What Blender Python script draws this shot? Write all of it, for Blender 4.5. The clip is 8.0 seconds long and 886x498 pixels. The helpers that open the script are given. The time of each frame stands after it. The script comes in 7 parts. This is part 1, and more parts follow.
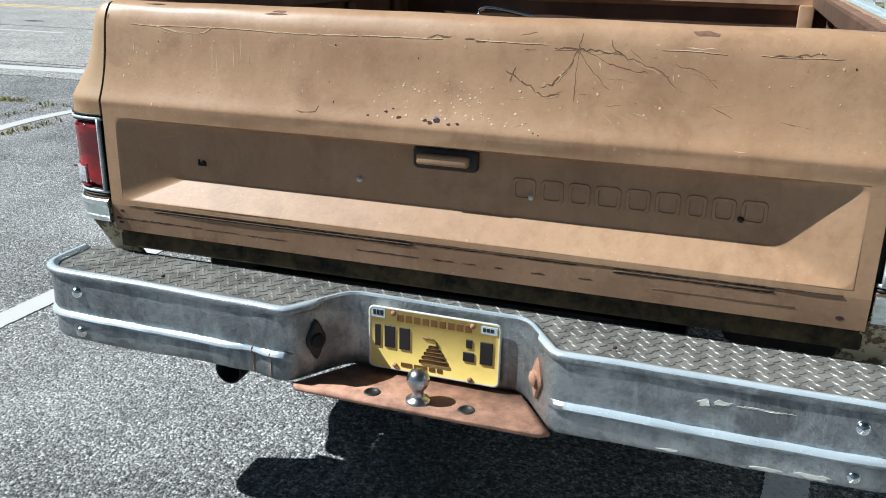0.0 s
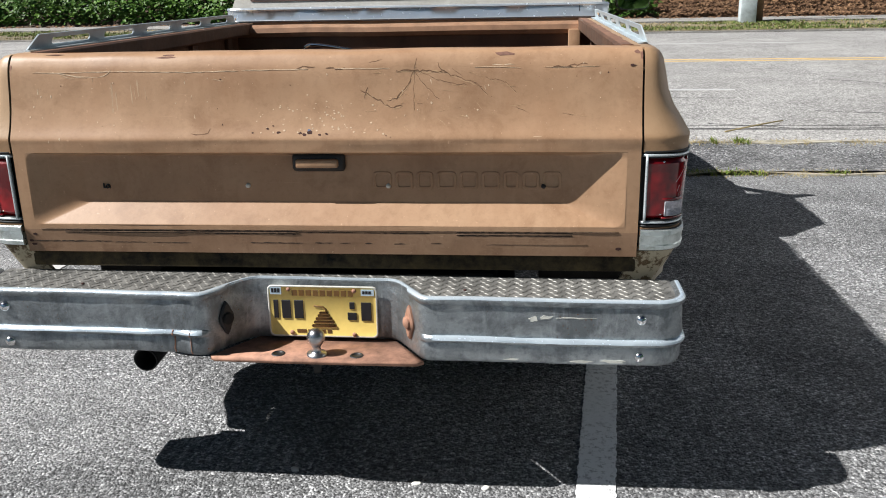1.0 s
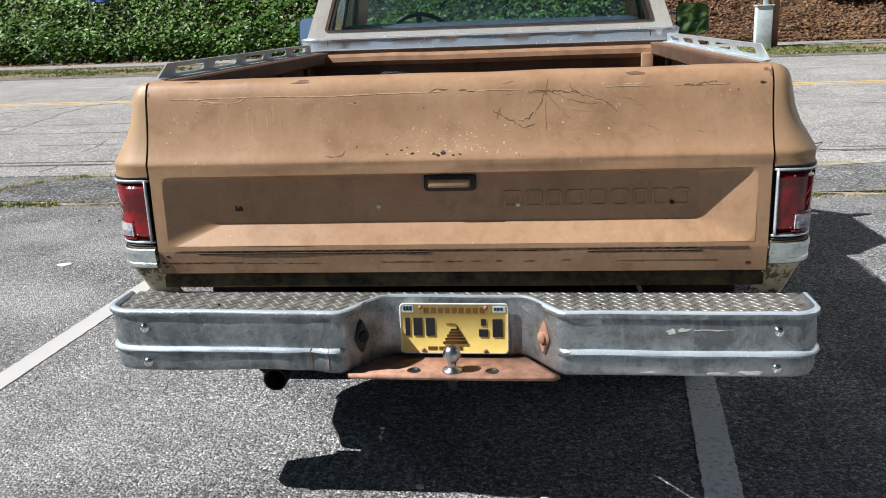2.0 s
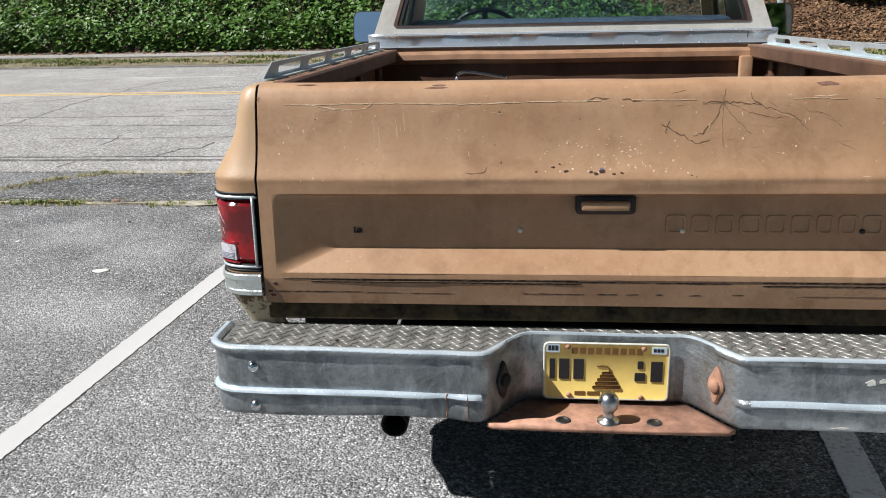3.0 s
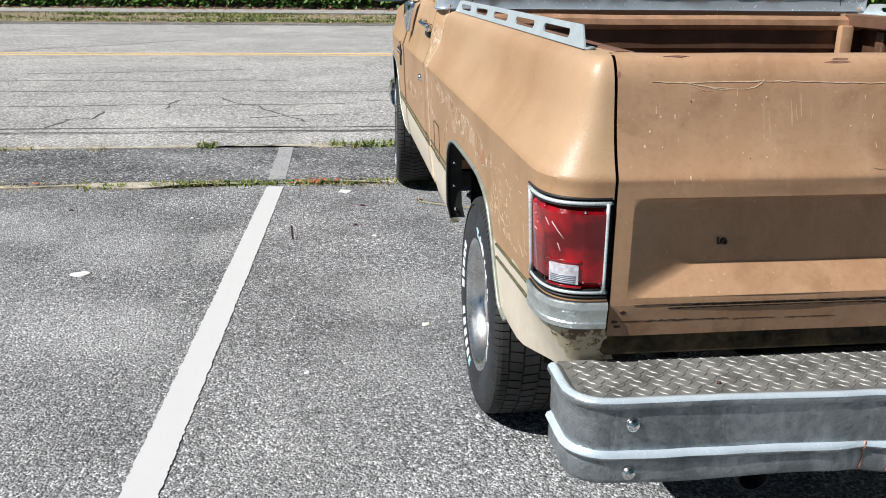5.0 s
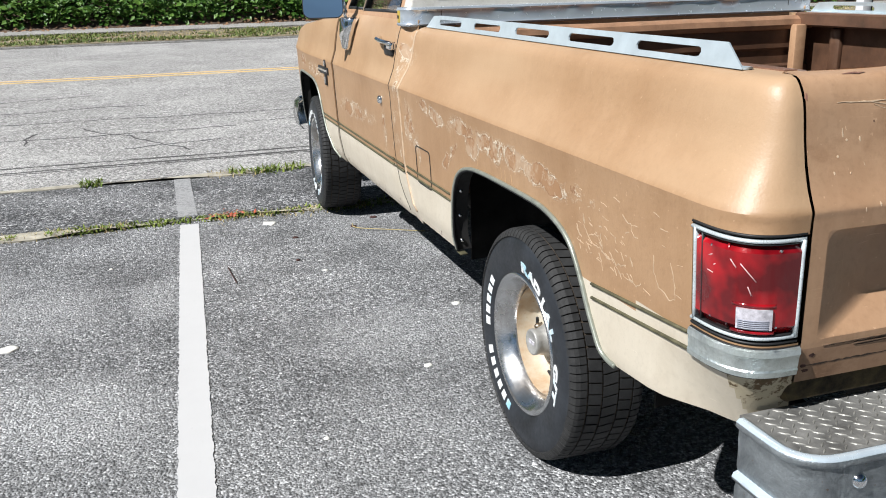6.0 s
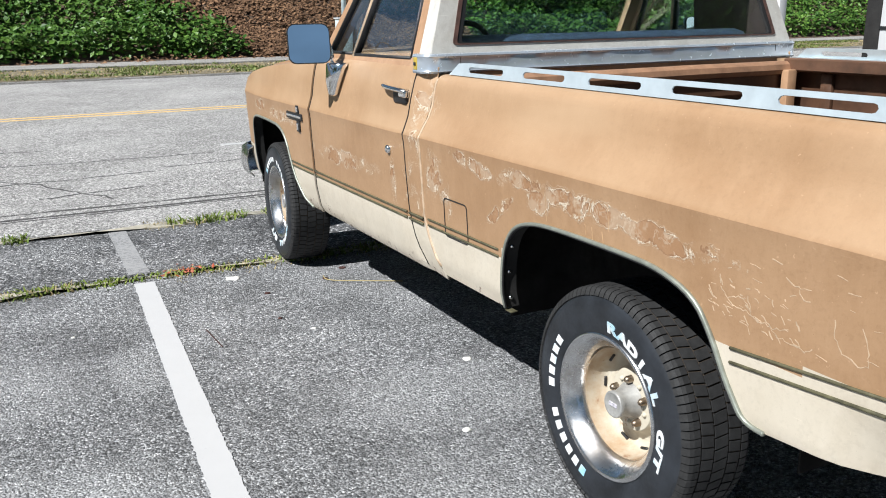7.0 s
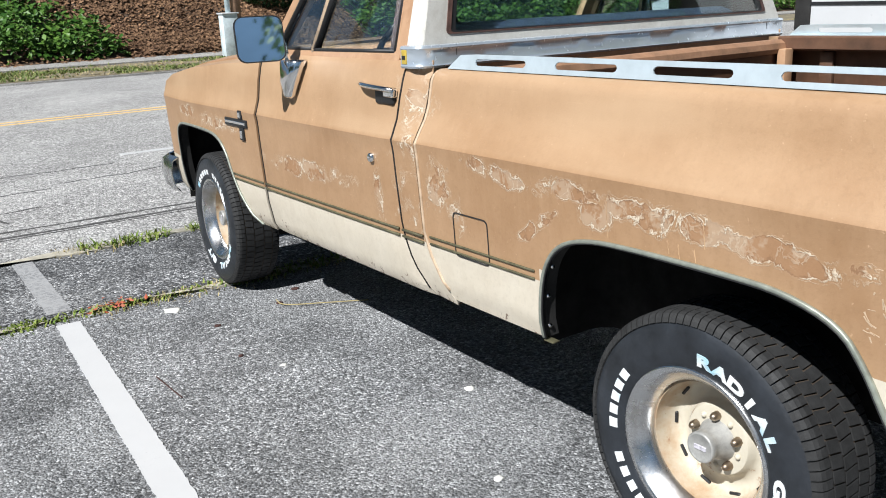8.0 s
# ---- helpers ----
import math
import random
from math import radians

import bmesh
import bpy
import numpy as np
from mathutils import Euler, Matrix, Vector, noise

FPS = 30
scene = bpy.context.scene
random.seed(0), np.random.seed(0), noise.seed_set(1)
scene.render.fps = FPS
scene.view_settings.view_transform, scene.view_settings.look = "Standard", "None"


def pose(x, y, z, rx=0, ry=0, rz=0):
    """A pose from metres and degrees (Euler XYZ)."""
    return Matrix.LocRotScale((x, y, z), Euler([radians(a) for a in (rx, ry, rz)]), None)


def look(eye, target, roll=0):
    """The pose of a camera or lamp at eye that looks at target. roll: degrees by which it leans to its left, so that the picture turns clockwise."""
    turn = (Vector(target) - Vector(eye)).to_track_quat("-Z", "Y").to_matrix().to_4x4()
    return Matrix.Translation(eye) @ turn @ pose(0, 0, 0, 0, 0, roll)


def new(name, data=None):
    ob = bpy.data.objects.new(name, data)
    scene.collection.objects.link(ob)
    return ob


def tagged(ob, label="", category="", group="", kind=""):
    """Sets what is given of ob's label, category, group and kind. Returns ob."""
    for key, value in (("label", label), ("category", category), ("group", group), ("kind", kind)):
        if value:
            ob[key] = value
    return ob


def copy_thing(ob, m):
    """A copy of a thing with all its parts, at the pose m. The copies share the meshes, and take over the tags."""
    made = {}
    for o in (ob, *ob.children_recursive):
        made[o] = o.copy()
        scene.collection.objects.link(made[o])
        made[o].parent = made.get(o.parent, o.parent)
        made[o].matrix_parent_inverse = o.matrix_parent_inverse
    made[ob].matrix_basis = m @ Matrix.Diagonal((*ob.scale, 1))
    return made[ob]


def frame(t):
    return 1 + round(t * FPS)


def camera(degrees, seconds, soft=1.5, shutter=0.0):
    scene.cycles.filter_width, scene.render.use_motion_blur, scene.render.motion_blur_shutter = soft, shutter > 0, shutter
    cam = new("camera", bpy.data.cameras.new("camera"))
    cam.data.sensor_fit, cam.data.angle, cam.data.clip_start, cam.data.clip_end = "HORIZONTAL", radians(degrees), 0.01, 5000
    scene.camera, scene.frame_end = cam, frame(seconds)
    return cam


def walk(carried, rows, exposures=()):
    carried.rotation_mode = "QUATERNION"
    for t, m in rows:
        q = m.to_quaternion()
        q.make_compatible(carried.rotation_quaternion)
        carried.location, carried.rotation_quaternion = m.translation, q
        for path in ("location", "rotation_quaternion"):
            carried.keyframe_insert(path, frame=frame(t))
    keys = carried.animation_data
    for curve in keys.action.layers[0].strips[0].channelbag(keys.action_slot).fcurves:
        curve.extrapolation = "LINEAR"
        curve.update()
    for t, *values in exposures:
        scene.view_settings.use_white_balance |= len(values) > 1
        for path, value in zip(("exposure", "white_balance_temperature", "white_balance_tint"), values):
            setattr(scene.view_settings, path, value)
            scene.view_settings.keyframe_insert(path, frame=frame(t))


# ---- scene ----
cam = camera(53.9, 8.0, 1.0)
PATH = [
    (0, (0.584, -1.623, 1.355), (-0.032, 0.158, 0.686), 0.9),
    (0.5, (0.499, -1.934, 1.381), (0.236, -0.067, 0.716), 4.5),
    (1, (0.577, -2.184, 1.393), (0.37, -0.287, 0.793), -1.2),
    (1.5, (0.464, -2.288, 1.404), (0.234, -0.381, 0.847), -2.4),
    (1.7, (0.371, -2.301, 1.381), (0.137, -0.386, 0.853), -2.4),
    (2.8, (-0.068, -2.046, 1.384), (-0.251, -0.133, 0.83), -1.3),
    (3, (-0.177, -1.994, 1.393), (-0.382, -0.081, 0.849), -1.2),
    (3.5, (-0.505, -1.91, 1.386), (-0.684, 0.015, 0.872), 0.4),
    (4, (-0.782, -1.822, 1.38), (-0.823, 0.097, 0.817), 1.9),
    (4.5, (-1.063, -1.603, 1.364), (-0.987, 0.307, 0.778), 0.7),
    (4.7, (-1.18, -1.555, 1.365), (-1.063, 0.347, 0.758), 0.4),
    (5.8, (-1.798, -1.219, 1.375), (-1.248, 0.601, 0.752), 0.5),
    (6, (-1.883, -1.114, 1.389), (-1.3, 0.699, 0.779), -1.1),
    (6.5, (-2.115, -0.934, 1.406), (-1.411, 0.857, 0.864), -1.6),
    (7, (-2.339, -0.739, 1.423), (-1.482, 0.987, 0.886), -0.6),
    (7.5, (-2.4, -0.417, 1.406), (-1.458, 1.263, 0.865), -1.8),
    (8, (-2.456, -0.158, 1.409), (-1.387, 1.436, 0.847), -2.3),
]
walk(cam, [(t, look(eye, target, roll)) for t, eye, target, roll in PATH],
     exposures=[(0.0, 0.62, 6050, 3.5), (0.5, 0.59, 6350, 7.5), (1.0, 0.57, 6500, 10), (3.5, 0.54, 6480, 10), (6.0, 0.56, 6320, 9.5), (8.0, 0.57, 6220, 9)])

# ---- world, sun, exposure ----
TO_SUN = Vector((-0.87, -0.28, 1.0)).normalized()
sun = new("sun", bpy.data.lights.new("sun", "SUN"))
sun.data.energy, sun.data.angle, sun.data.color = 5.0, radians(0.53), (1.0, 0.98, 0.955)
sun.matrix_world = look(TO_SUN * 40, (0, 0, 0))
world = bpy.data.worlds.new("world")
scene.world = world
world.use_nodes = True
wn = world.node_tree.nodes
sky = wn.new("ShaderNodeTexSky")
sky.sky_type, sky.sun_disc = "NISHITA", False
sky.dust_density, sky.ozone_density = 1.2, 2.2
sky.sun_elevation = math.asin(TO_SUN.z)
sky.sun_rotation = math.atan2(TO_SUN.x, TO_SUN.y)
wn["Background"].inputs["Strength"].default_value = 0.0104
# milky haze and fair-weather clouds low over the horizon
way = wn.new("ShaderNodeTexCoord")
drift = wn.new("ShaderNodeMapping")
drift.inputs["Scale"].default_value = (1.0, 1.0, 2.4)
puffs = wn.new("ShaderNodeTexNoise")
puffs.inputs["Scale"].default_value, puffs.inputs["Detail"].default_value, puffs.inputs["Roughness"].default_value = 2.3, 7.0, 0.58
cover = wn.new("ShaderNodeMapRange")
cover.inputs["From Min"].default_value, cover.inputs["From Max"].default_value, cover.inputs["To Min"].default_value, cover.inputs["To Max"].default_value = 0.44, 0.66, 0.4, 0.9
cloud = wn.new("ShaderNodeMix")
cloud.data_type = "RGBA"
cloud.inputs[7].default_value = (12.5, 21.0, 32.0, 1)
height = wn.new("ShaderNodeSeparateXYZ")
low = wn.new("ShaderNodeMapRange")
low.inputs["From Min"].default_value, low.inputs["From Max"].default_value, low.inputs["To Min"].default_value, low.inputs["To Max"].default_value = 0.4, 0.72, 1.0, 0.0
share = wn.new("ShaderNodeMath")
share.operation = "MULTIPLY"
for a_, b_ in ((way.outputs["Generated"], drift.inputs[0]), (drift.outputs[0], puffs.inputs["Vector"]), (puffs.outputs["Fac"], cover.inputs["Value"]), (cover.outputs[0], share.inputs[0]), (sky.outputs[0], cloud.inputs[6]),
               (way.outputs["Generated"], height.inputs[0]), (height.outputs["Z"], low.inputs["Value"]), (low.outputs[0], share.inputs[1]), (share.outputs[0], cloud.inputs[0]),
               (cloud.outputs[2], wn["Background"].inputs[0])):
    world.node_tree.links.new(a_, b_)


# ---- materials ----
class Nodes:
    """A small builder for node materials."""

    def __init__(self, name):
        self.mat = bpy.data.materials.new(name)
        self.mat.use_nodes = True
        self.tree = self.mat.node_tree
        self.bsdf = self.tree.nodes["Principled BSDF"]
        self.co = self.tree.nodes.new("ShaderNodeTexCoord")

    def link(self, a, b):
        self.tree.links.new(a, b)

    def node(self, kind, **sets):
        n = self.tree.nodes.new(kind)
        for key, value in sets.items():
            n.inputs[key].default_value = value
        return n

    def mapped(self, scale=(1, 1, 1), where="Object"):
        m = self.node("ShaderNodeMapping")
        m.inputs["Scale"].default_value = scale
        self.link(self.co.outputs[where], m.inputs[0])
        return m.outputs[0]

    def noise(self, scale, detail=3.0, rough=0.55, vec=None, distortion=0.0):
        n = self.node("ShaderNodeTexNoise", Scale=scale, Detail=detail, Roughness=rough, Distortion=distortion)
        self.link(vec or self.mapped(), n.inputs["Vector"])
        return n.outputs["Fac"]

    def cells(self, scale, vec=None, feature="F1"):
        n = self.node("ShaderNodeTexVoronoi", Scale=scale)
        n.feature = feature
        self.link(vec or self.mapped(), n.inputs["Vector"])
        return n

    def ramp(self, fac, *stops):
        n = self.node("ShaderNodeValToRGB")
        while len(n.color_ramp.elements) < len(stops):
            n.color_ramp.elements.new(0.5)
        for e, (p, c) in zip(n.color_ramp.elements, stops):
            e.position = p
            e.color = (c, c, c, 1) if isinstance(c, (int, float)) else (*c, 1)
        self.link(fac, n.inputs[0])
        return n.outputs[0]

    def mix(self, fac, a, b, blend="MIX"):
        n = self.node("ShaderNodeMix")
        n.data_type, n.blend_type = "RGBA", blend
        for value, sock in ((fac, n.inputs[0]), (a, n.inputs[6]), (b, n.inputs[7])):
            if isinstance(value, (int, float)):
                sock.default_value = value
            elif isinstance(value, tuple):
                sock.default_value = (*value, 1)
            else:
                self.link(value, sock)
        return n.outputs[2]

    def math(self, op, a, b=0.0, c=0.0):
        n = self.node("ShaderNodeMath")
        n.operation = op
        for value, sock in zip((a, b, c), n.inputs):
            if isinstance(value, (int, float)):
                sock.default_value = value
            else:
                self.link(value, sock)
        return n.outputs[0]

    def xyz(self, where="Object"):
        n = self.node("ShaderNodeSeparateXYZ")
        self.link(self.co.outputs[where], n.inputs[0])
        return n.outputs

    def set(self, color=None, rough=None, metal=None, bump=None, strength=0.3, distance=0.01, **more):
        def to(value, name):
            sock = self.bsdf.inputs[name]
            if isinstance(value, (int, float)):
                sock.default_value = value
            elif isinstance(value, tuple):
                sock.default_value = (*value, 1) if len(value) == 3 else value
            elif value is not None:
                self.link(value, sock)
        to(color, "Base Color"), to(rough, "Roughness"), to(metal, "Metallic")
        for key, value in more.items():
            to(value, key.replace("_", " "))
        if bump is not None:
            b = self.node("ShaderNodeBump", Strength=strength, Distance=distance)
            self.link(bump, b.inputs["Height"])
            self.link(b.outputs[0], self.bsdf.inputs["Normal"])
        return self.mat


def asphalt(name, dark, light, stone, scale, patch, grit=1.0, stains=()):
    """Worn asphalt; stains are bleached patches: x, y, their two half lengths and strength."""
    n = Nodes(name)
    cell = n.cells(scale)
    grain = n.noise(scale * 0.9, 4, 0.7)
    big = n.noise(0.9, 5, 0.65)
    mid = n.noise(2.6, 4, 0.65)
    sep = n.node("ShaderNodeSeparateColor")
    n.link(cell.outputs["Color"], sep.inputs[0])
    pick = n.ramp(sep.outputs[0], (0.0, dark), (0.45, tuple(0.5 * (a + b) for a, b in zip(dark, light))), (0.8, light), (1.0, stone))
    tone = n.ramp(big, (0.3, 1 - patch), (0.7, 1 + patch * 0.6))
    tone2 = n.ramp(n.math("ADD", n.math("MULTIPLY", mid, 0.5), n.math("MULTIPLY", n.noise(26, 3, 0.6), 0.5)), (0.38, 1 - 0.45 * grit), (0.62, 1 + 0.42 * grit))
    tone3 = n.ramp(n.noise(52, 4, 0.7), (0.4, 1 - 0.5 * grit), (0.6, 1 + 0.45 * grit))
    col = n.mix(1.0, n.mix(1.0, pick, tone, "MULTIPLY"), n.mix(1.0, tone2, tone3, "MULTIPLY"), "MULTIPLY")
    bleach = n.ramp(n.noise(0.55, 4, 0.6, distortion=0.6), (0.5, 0.0), (0.68, 1.0))
    col = n.mix(n.math("MULTIPLY", bleach, n.ramp(n.noise(45, 3, 0.6), (0.42, 0.12), (0.6, 0.7))), col, stone)
    if stains:
        x, y, _ = n.xyz()
        dens = None
        for x0, y0, a, b, k in stains:
            u, v = n.math("MULTIPLY", n.math("SUBTRACT", x, x0), 1 / a), n.math("MULTIPLY", n.math("SUBTRACT", y, y0), 1 / b)
            d = n.math("MULTIPLY", n.math("SUBTRACT", 1.0, n.math("MULTIPLY_ADD", u, u, n.math("MULTIPLY", v, v))), k)
            dens = d if dens is None else n.math("MAXIMUM", dens, d)
        dens = n.math("MULTIPLY_ADD", n.math("SUBTRACT", n.noise(4, 5, 0.7), 0.5), 2.4, n.math("MAXIMUM", dens, -1.0))
        col = n.mix(n.math("MULTIPLY", n.ramp(dens, (-0.1, 0.0), (1.0, 1.0)), n.ramp(n.noise(60, 3, 0.6), (0.4, 0.1), (0.62, 0.65))), col, stone)
    col = n.mix(n.ramp(grain, (0.36, 0.85), (0.56, 0.0)), col, tuple(c * 0.3 for c in dark))
    height = n.math("ADD", n.math("MULTIPLY", cell.outputs["Distance"], -1.0), grain)
    return n.set(col, 0.9, bump=height, strength=0.95, distance=0.008)


ASPHALT = asphalt("parking_asphalt", (0.13, 0.132, 0.136), (0.42, 0.425, 0.431), (0.62, 0.624, 0.625), 120, 0.36, 0.8,
                  ((-1.0, 2.0, 0.5, 0.4, 1.0), (-1.2, 1.35, 0.4, 0.4, 0.8), (-2.0, 2.8, 0.14, 0.3, 1.2), (-2.45, 2.8, 0.4, 0.45, 0.8), (-3.05, 3.15, 0.7, 0.35, 0.9), (-2.25, 1.8, 0.35, 0.35, 0.45)))
APRON = asphalt("patched_asphalt", (0.045, 0.047, 0.051), (0.29, 0.292, 0.298), (0.62, 0.62, 0.615), 90, 0.35)
ROADWAY = asphalt("worn_road_asphalt", (0.2, 0.194, 0.187), (0.6, 0.587, 0.57), (0.74, 0.725, 0.7), 70, 0.12, 0.32)
CONCRETE = asphalt("concrete", (0.32, 0.31, 0.29), (0.45, 0.43, 0.4), (0.55, 0.53, 0.5), 60, 0.2, 0.4)


def line_paint(name, color, worn):
    n = Nodes(name)
    chips = n.noise(48, 6, 0.78)
    wide = n.noise(3.5, 3)
    gone = n.math("MULTIPLY", n.ramp(chips, (0.66 - worn * 0.26, 0.0), (0.74 - worn * 0.26, 1.0)), n.ramp(wide, (0.35, 0.2), (0.7, 1.0)))
    col = n.mix(n.ramp(n.noise(9, 4, 0.6), (0.35, 0.12), (0.65, 0.0)), color, tuple(c * 0.8 for c in color))
    col = n.mix(gone, col, (0.13, 0.13, 0.135))
    return n.set(col, 0.75, bump=chips, strength=0.2, distance=0.003)


# chipped white, raised in colour to stand for skylight in the truck's shadow
SHADE_LIFTED_LINE = line_paint("shade_lifted_white_line_paint", (0.85, 0.86, 0.865), 0.55)
WHITE_LINE = line_paint("white_line_paint", (0.5, 0.5, 0.5), 0.06)
FAINT_LINE = line_paint("worn_line_paint", (0.33, 0.33, 0.33), 0.7)
YELLOW_LINE = line_paint("yellow_line_paint", (0.74, 0.5, 0.17), 0.25)


FLAKES = [  # along, height, slope, half length, half height, strength
    (1.715, 0.94, 0.17, 0.16, 0.028, 0.8), (1.44, 0.938, 0.0, 0.13, 0.03, 0.95), (1.35, 0.888, 0.0, 0.06, 0.04, 1.0), (1.13, 0.915, 0.04, 0.2, 0.042, 0.95), (0.84, 0.897, 0.1, 0.2, 0.034, 1.15), (0.66, 0.897, 0.06, 0.08, 0.02, 0.5),
    (1.58, 0.815, -0.54, 0.085, 0.026, 0.7), (2.01, 0.85, 0.5, 0.1, 0.075, 0.5), (2.95, 0.804, 0.0, 0.4, 0.04, 0.85), (2.39, 0.80, 0.3, 0.03, 0.12, 0.5), (2.2, 1.02, 0.0, 0.06, 0.3, 0.15), (3.9, 0.91, 0.0, 0.3, 0.035, 0.6), (4.3, 0.94, 0.0, 0.15, 0.03, 0.6)]


def body_paint(name, base, pale, rough, peel=0.0, spots=0.45, cloud=0.5, mud=False):
    """Faded car paint; peel adds flaked patches and a painted upper sheen along the sides."""
    n = Nodes(name)
    long = n.noise(1.0, 4, 0.6, n.mapped((3.0, 0.8, 5.0)))
    fade = n.noise(3.4, 6, 0.68)
    blotch = n.noise(9.0, 6, 0.7, distortion=0.4)
    streak = n.noise(1.0, 3, 0.6, n.mapped((26, 26, 1.6)))
    col = n.mix(n.ramp(fade, (0.3, 0.0), (0.7, 1.0)), base, pale)
    col = n.mix(n.ramp(blotch, (0.5, 0.0), (0.68, cloud)), col, tuple(c * k for c, k in zip(base, (0.74, 0.7, 0.66))))
    col = n.mix(n.ramp(streak, (0.5, 0.0), (0.8, 0.3)), col, tuple(min(1, c * 1.12 + 0.02) for c in pale))
    col = n.mix(n.ramp(long, (0.52, 0.0), (0.8, 0.8 * cloud)), col, tuple(c * 0.68 for c in base))
    fine = n.noise(70, 4, 0.7)
    col = n.mix(n.ramp(fine, (0.3, 0.28), (0.5, 0.0)), col, tuple(c * 0.72 for c in base))
    specks = n.noise(95, 2, 0.5)
    col = n.mix(n.ramp(specks, (0.7, 0.0), (0.76, spots)), col, tuple(min(1, c * 1.35 + 0.06) for c in pale))
    scr = n.math("MAXIMUM", n.ramp(n.noise(1.0, 2, 0.5, n.mapped((8, 8, 260))), (0.7, 0.0), (0.74, 1.0)), n.ramp(n.noise(1.0, 2, 0.5, n.mapped((240, 240, 9))), (0.72, 0.0), (0.76, 1.0)))
    scr = n.math("MULTIPLY", scr, n.ramp(n.noise(4.0, 3), (0.5, 0.0), (0.65, 0.4)))
    col = n.mix(scr, col, tuple(min(1, c * 1.3 + 0.04) for c in pale))
    pits = n.ramp(n.noise(140, 2, 0.6), (0.72, 0.0), (0.76, 1.0))
    pits = n.math("MULTIPLY", pits, n.ramp(n.noise(2.2, 3), (0.52, 0.0), (0.66, 0.7)))
    col = n.mix(pits, col, (0.09, 0.045, 0.025))
    height = n.noise(160, 2)
    if mud:
        z = n.xyz()[2]
        splash = n.math("SUBTRACT", n.noise(7, 6, 0.72, n.mapped((1, 1, 1.6))), n.math("MULTIPLY", n.math("SUBTRACT", z, 0.5), 1.6))
        col = n.mix(n.ramp(splash, (0.54, 0.0), (0.72, 0.62)), col, n.mix(n.noise(40, 3), (0.2, 0.16, 0.08), (0.3, 0.22, 0.12)))
        chip = n.math("SUBTRACT", n.noise(33, 5, 0.7), n.math("MULTIPLY", n.math("SUBTRACT", z, 0.5), 1.8))
        col = n.mix(n.ramp(chip, (0.6, 0.0), (0.63, 0.9)), col, (0.1, 0.05, 0.03))
    if peel:
        x, y, z = n.xyz()
        # bleached blotches on the upper slopes, their bright sheen also put into the colour
        sheen_bleach = n.math("MULTIPLY", n.ramp(z, (0.985, 0.0), (1.0, 1.0)), n.ramp(n.noise(1.7, 4, 0.5, n.mapped((1, 0.7, 2.2))), (0.32, 0.15), (0.5, 0.42), (0.68, 0.85)))
        col = n.mix(sheen_bleach, col, (0.45, 0.305, 0.185))
        dens = None
        for y0, z0, m, a, b, k in FLAKES:
            u = n.math("MULTIPLY", n.math("SUBTRACT", y, y0), 1.0 / a)
            v = n.math("MULTIPLY", n.math("SUBTRACT", n.math("MULTIPLY_ADD", y, -m, z), z0 - m * y0), 1.0 / b)
            d = n.math("MULTIPLY", n.math("SUBTRACT", 1.0, n.math("MULTIPLY_ADD", u, u, n.math("MULTIPLY", v, v))), k)
            dens = d if dens is None else n.math("MAXIMUM", dens, d)
        dens = n.math("MAXIMUM", dens, -1.0)
        rag = n.noise(11, 7, 0.66, n.mapped((1, 1.15, 0.95)), distortion=0.4)
        zone = n.math("MULTIPLY_ADD", n.math("SUBTRACT", rag, 0.5), 4.2, dens)
        inside = n.ramp(zone, (0.40, 0.0), (0.46, 1.0))
        edge = n.ramp(zone, (0.31, 0.0), (0.35, 1.0), (0.45, 1.0), (0.5, 0.0))
        shade = n.ramp(zone, (0.46, 0.0), (0.5, 1.0), (0.58, 1.0), (0.7, 0.0))
        worm = n.noise(19, 4, 0.6, n.mapped((1, 1, 0.8)), distortion=0.5)
        lines = n.ramp(worm, (0.465, 0.0), (0.475, 1.0), (0.5, 1.0), (0.51, 0.0))
        fill = n.math("MULTIPLY", n.ramp(n.noise(6, 5, 0.65), (0.48, 0.0), (0.52, 1.0)), inside)
        col = n.mix(n.math("MULTIPLY", inside, 0.4), col, (0.265, 0.128, 0.056))
        col = n.mix(n.math("MULTIPLY", shade, 0.45), col, (0.17, 0.085, 0.04))
        col = n.mix(n.math("MULTIPLY", fill, 0.55), col, (0.43, 0.325, 0.225))
        echo = n.ramp(zone, (0.02, 0.0), (0.06, 0.32), (0.12, 0.32), (0.16, 0.0))
        edge = n.math("MAXIMUM", edge, echo)
        pale_edge = n.math("MAXIMUM", edge, n.math("MULTIPLY", n.math("MULTIPLY", lines, inside), 0.28))
        pale_edge = n.math("MULTIPLY", pale_edge, n.ramp(n.noise(21, 4, 0.6), (0.42, 0.05), (0.56, 1.0)))
        col = n.mix(n.math("MULTIPLY", pale_edge, 0.95), col, n.mix(n.noise(50, 3), (0.54, 0.445, 0.33), (0.7, 0.61, 0.48)))
        height = n.math("ADD", n.math("MULTIPLY", pale_edge, 0.7), n.math("MULTIPLY", height, 0.2))
        return n.set(col, n.math("ADD", n.math("MULTIPLY", inside, 0.3), rough), bump=height, strength=0.7, distance=0.003, Specular_IOR_Level=0.5)
    return n.set(col, rough, bump=n.math("ADD", n.math("MULTIPLY", blotch, 2.0), height), strength=0.07, distance=0.003, Specular_IOR_Level=0.4)


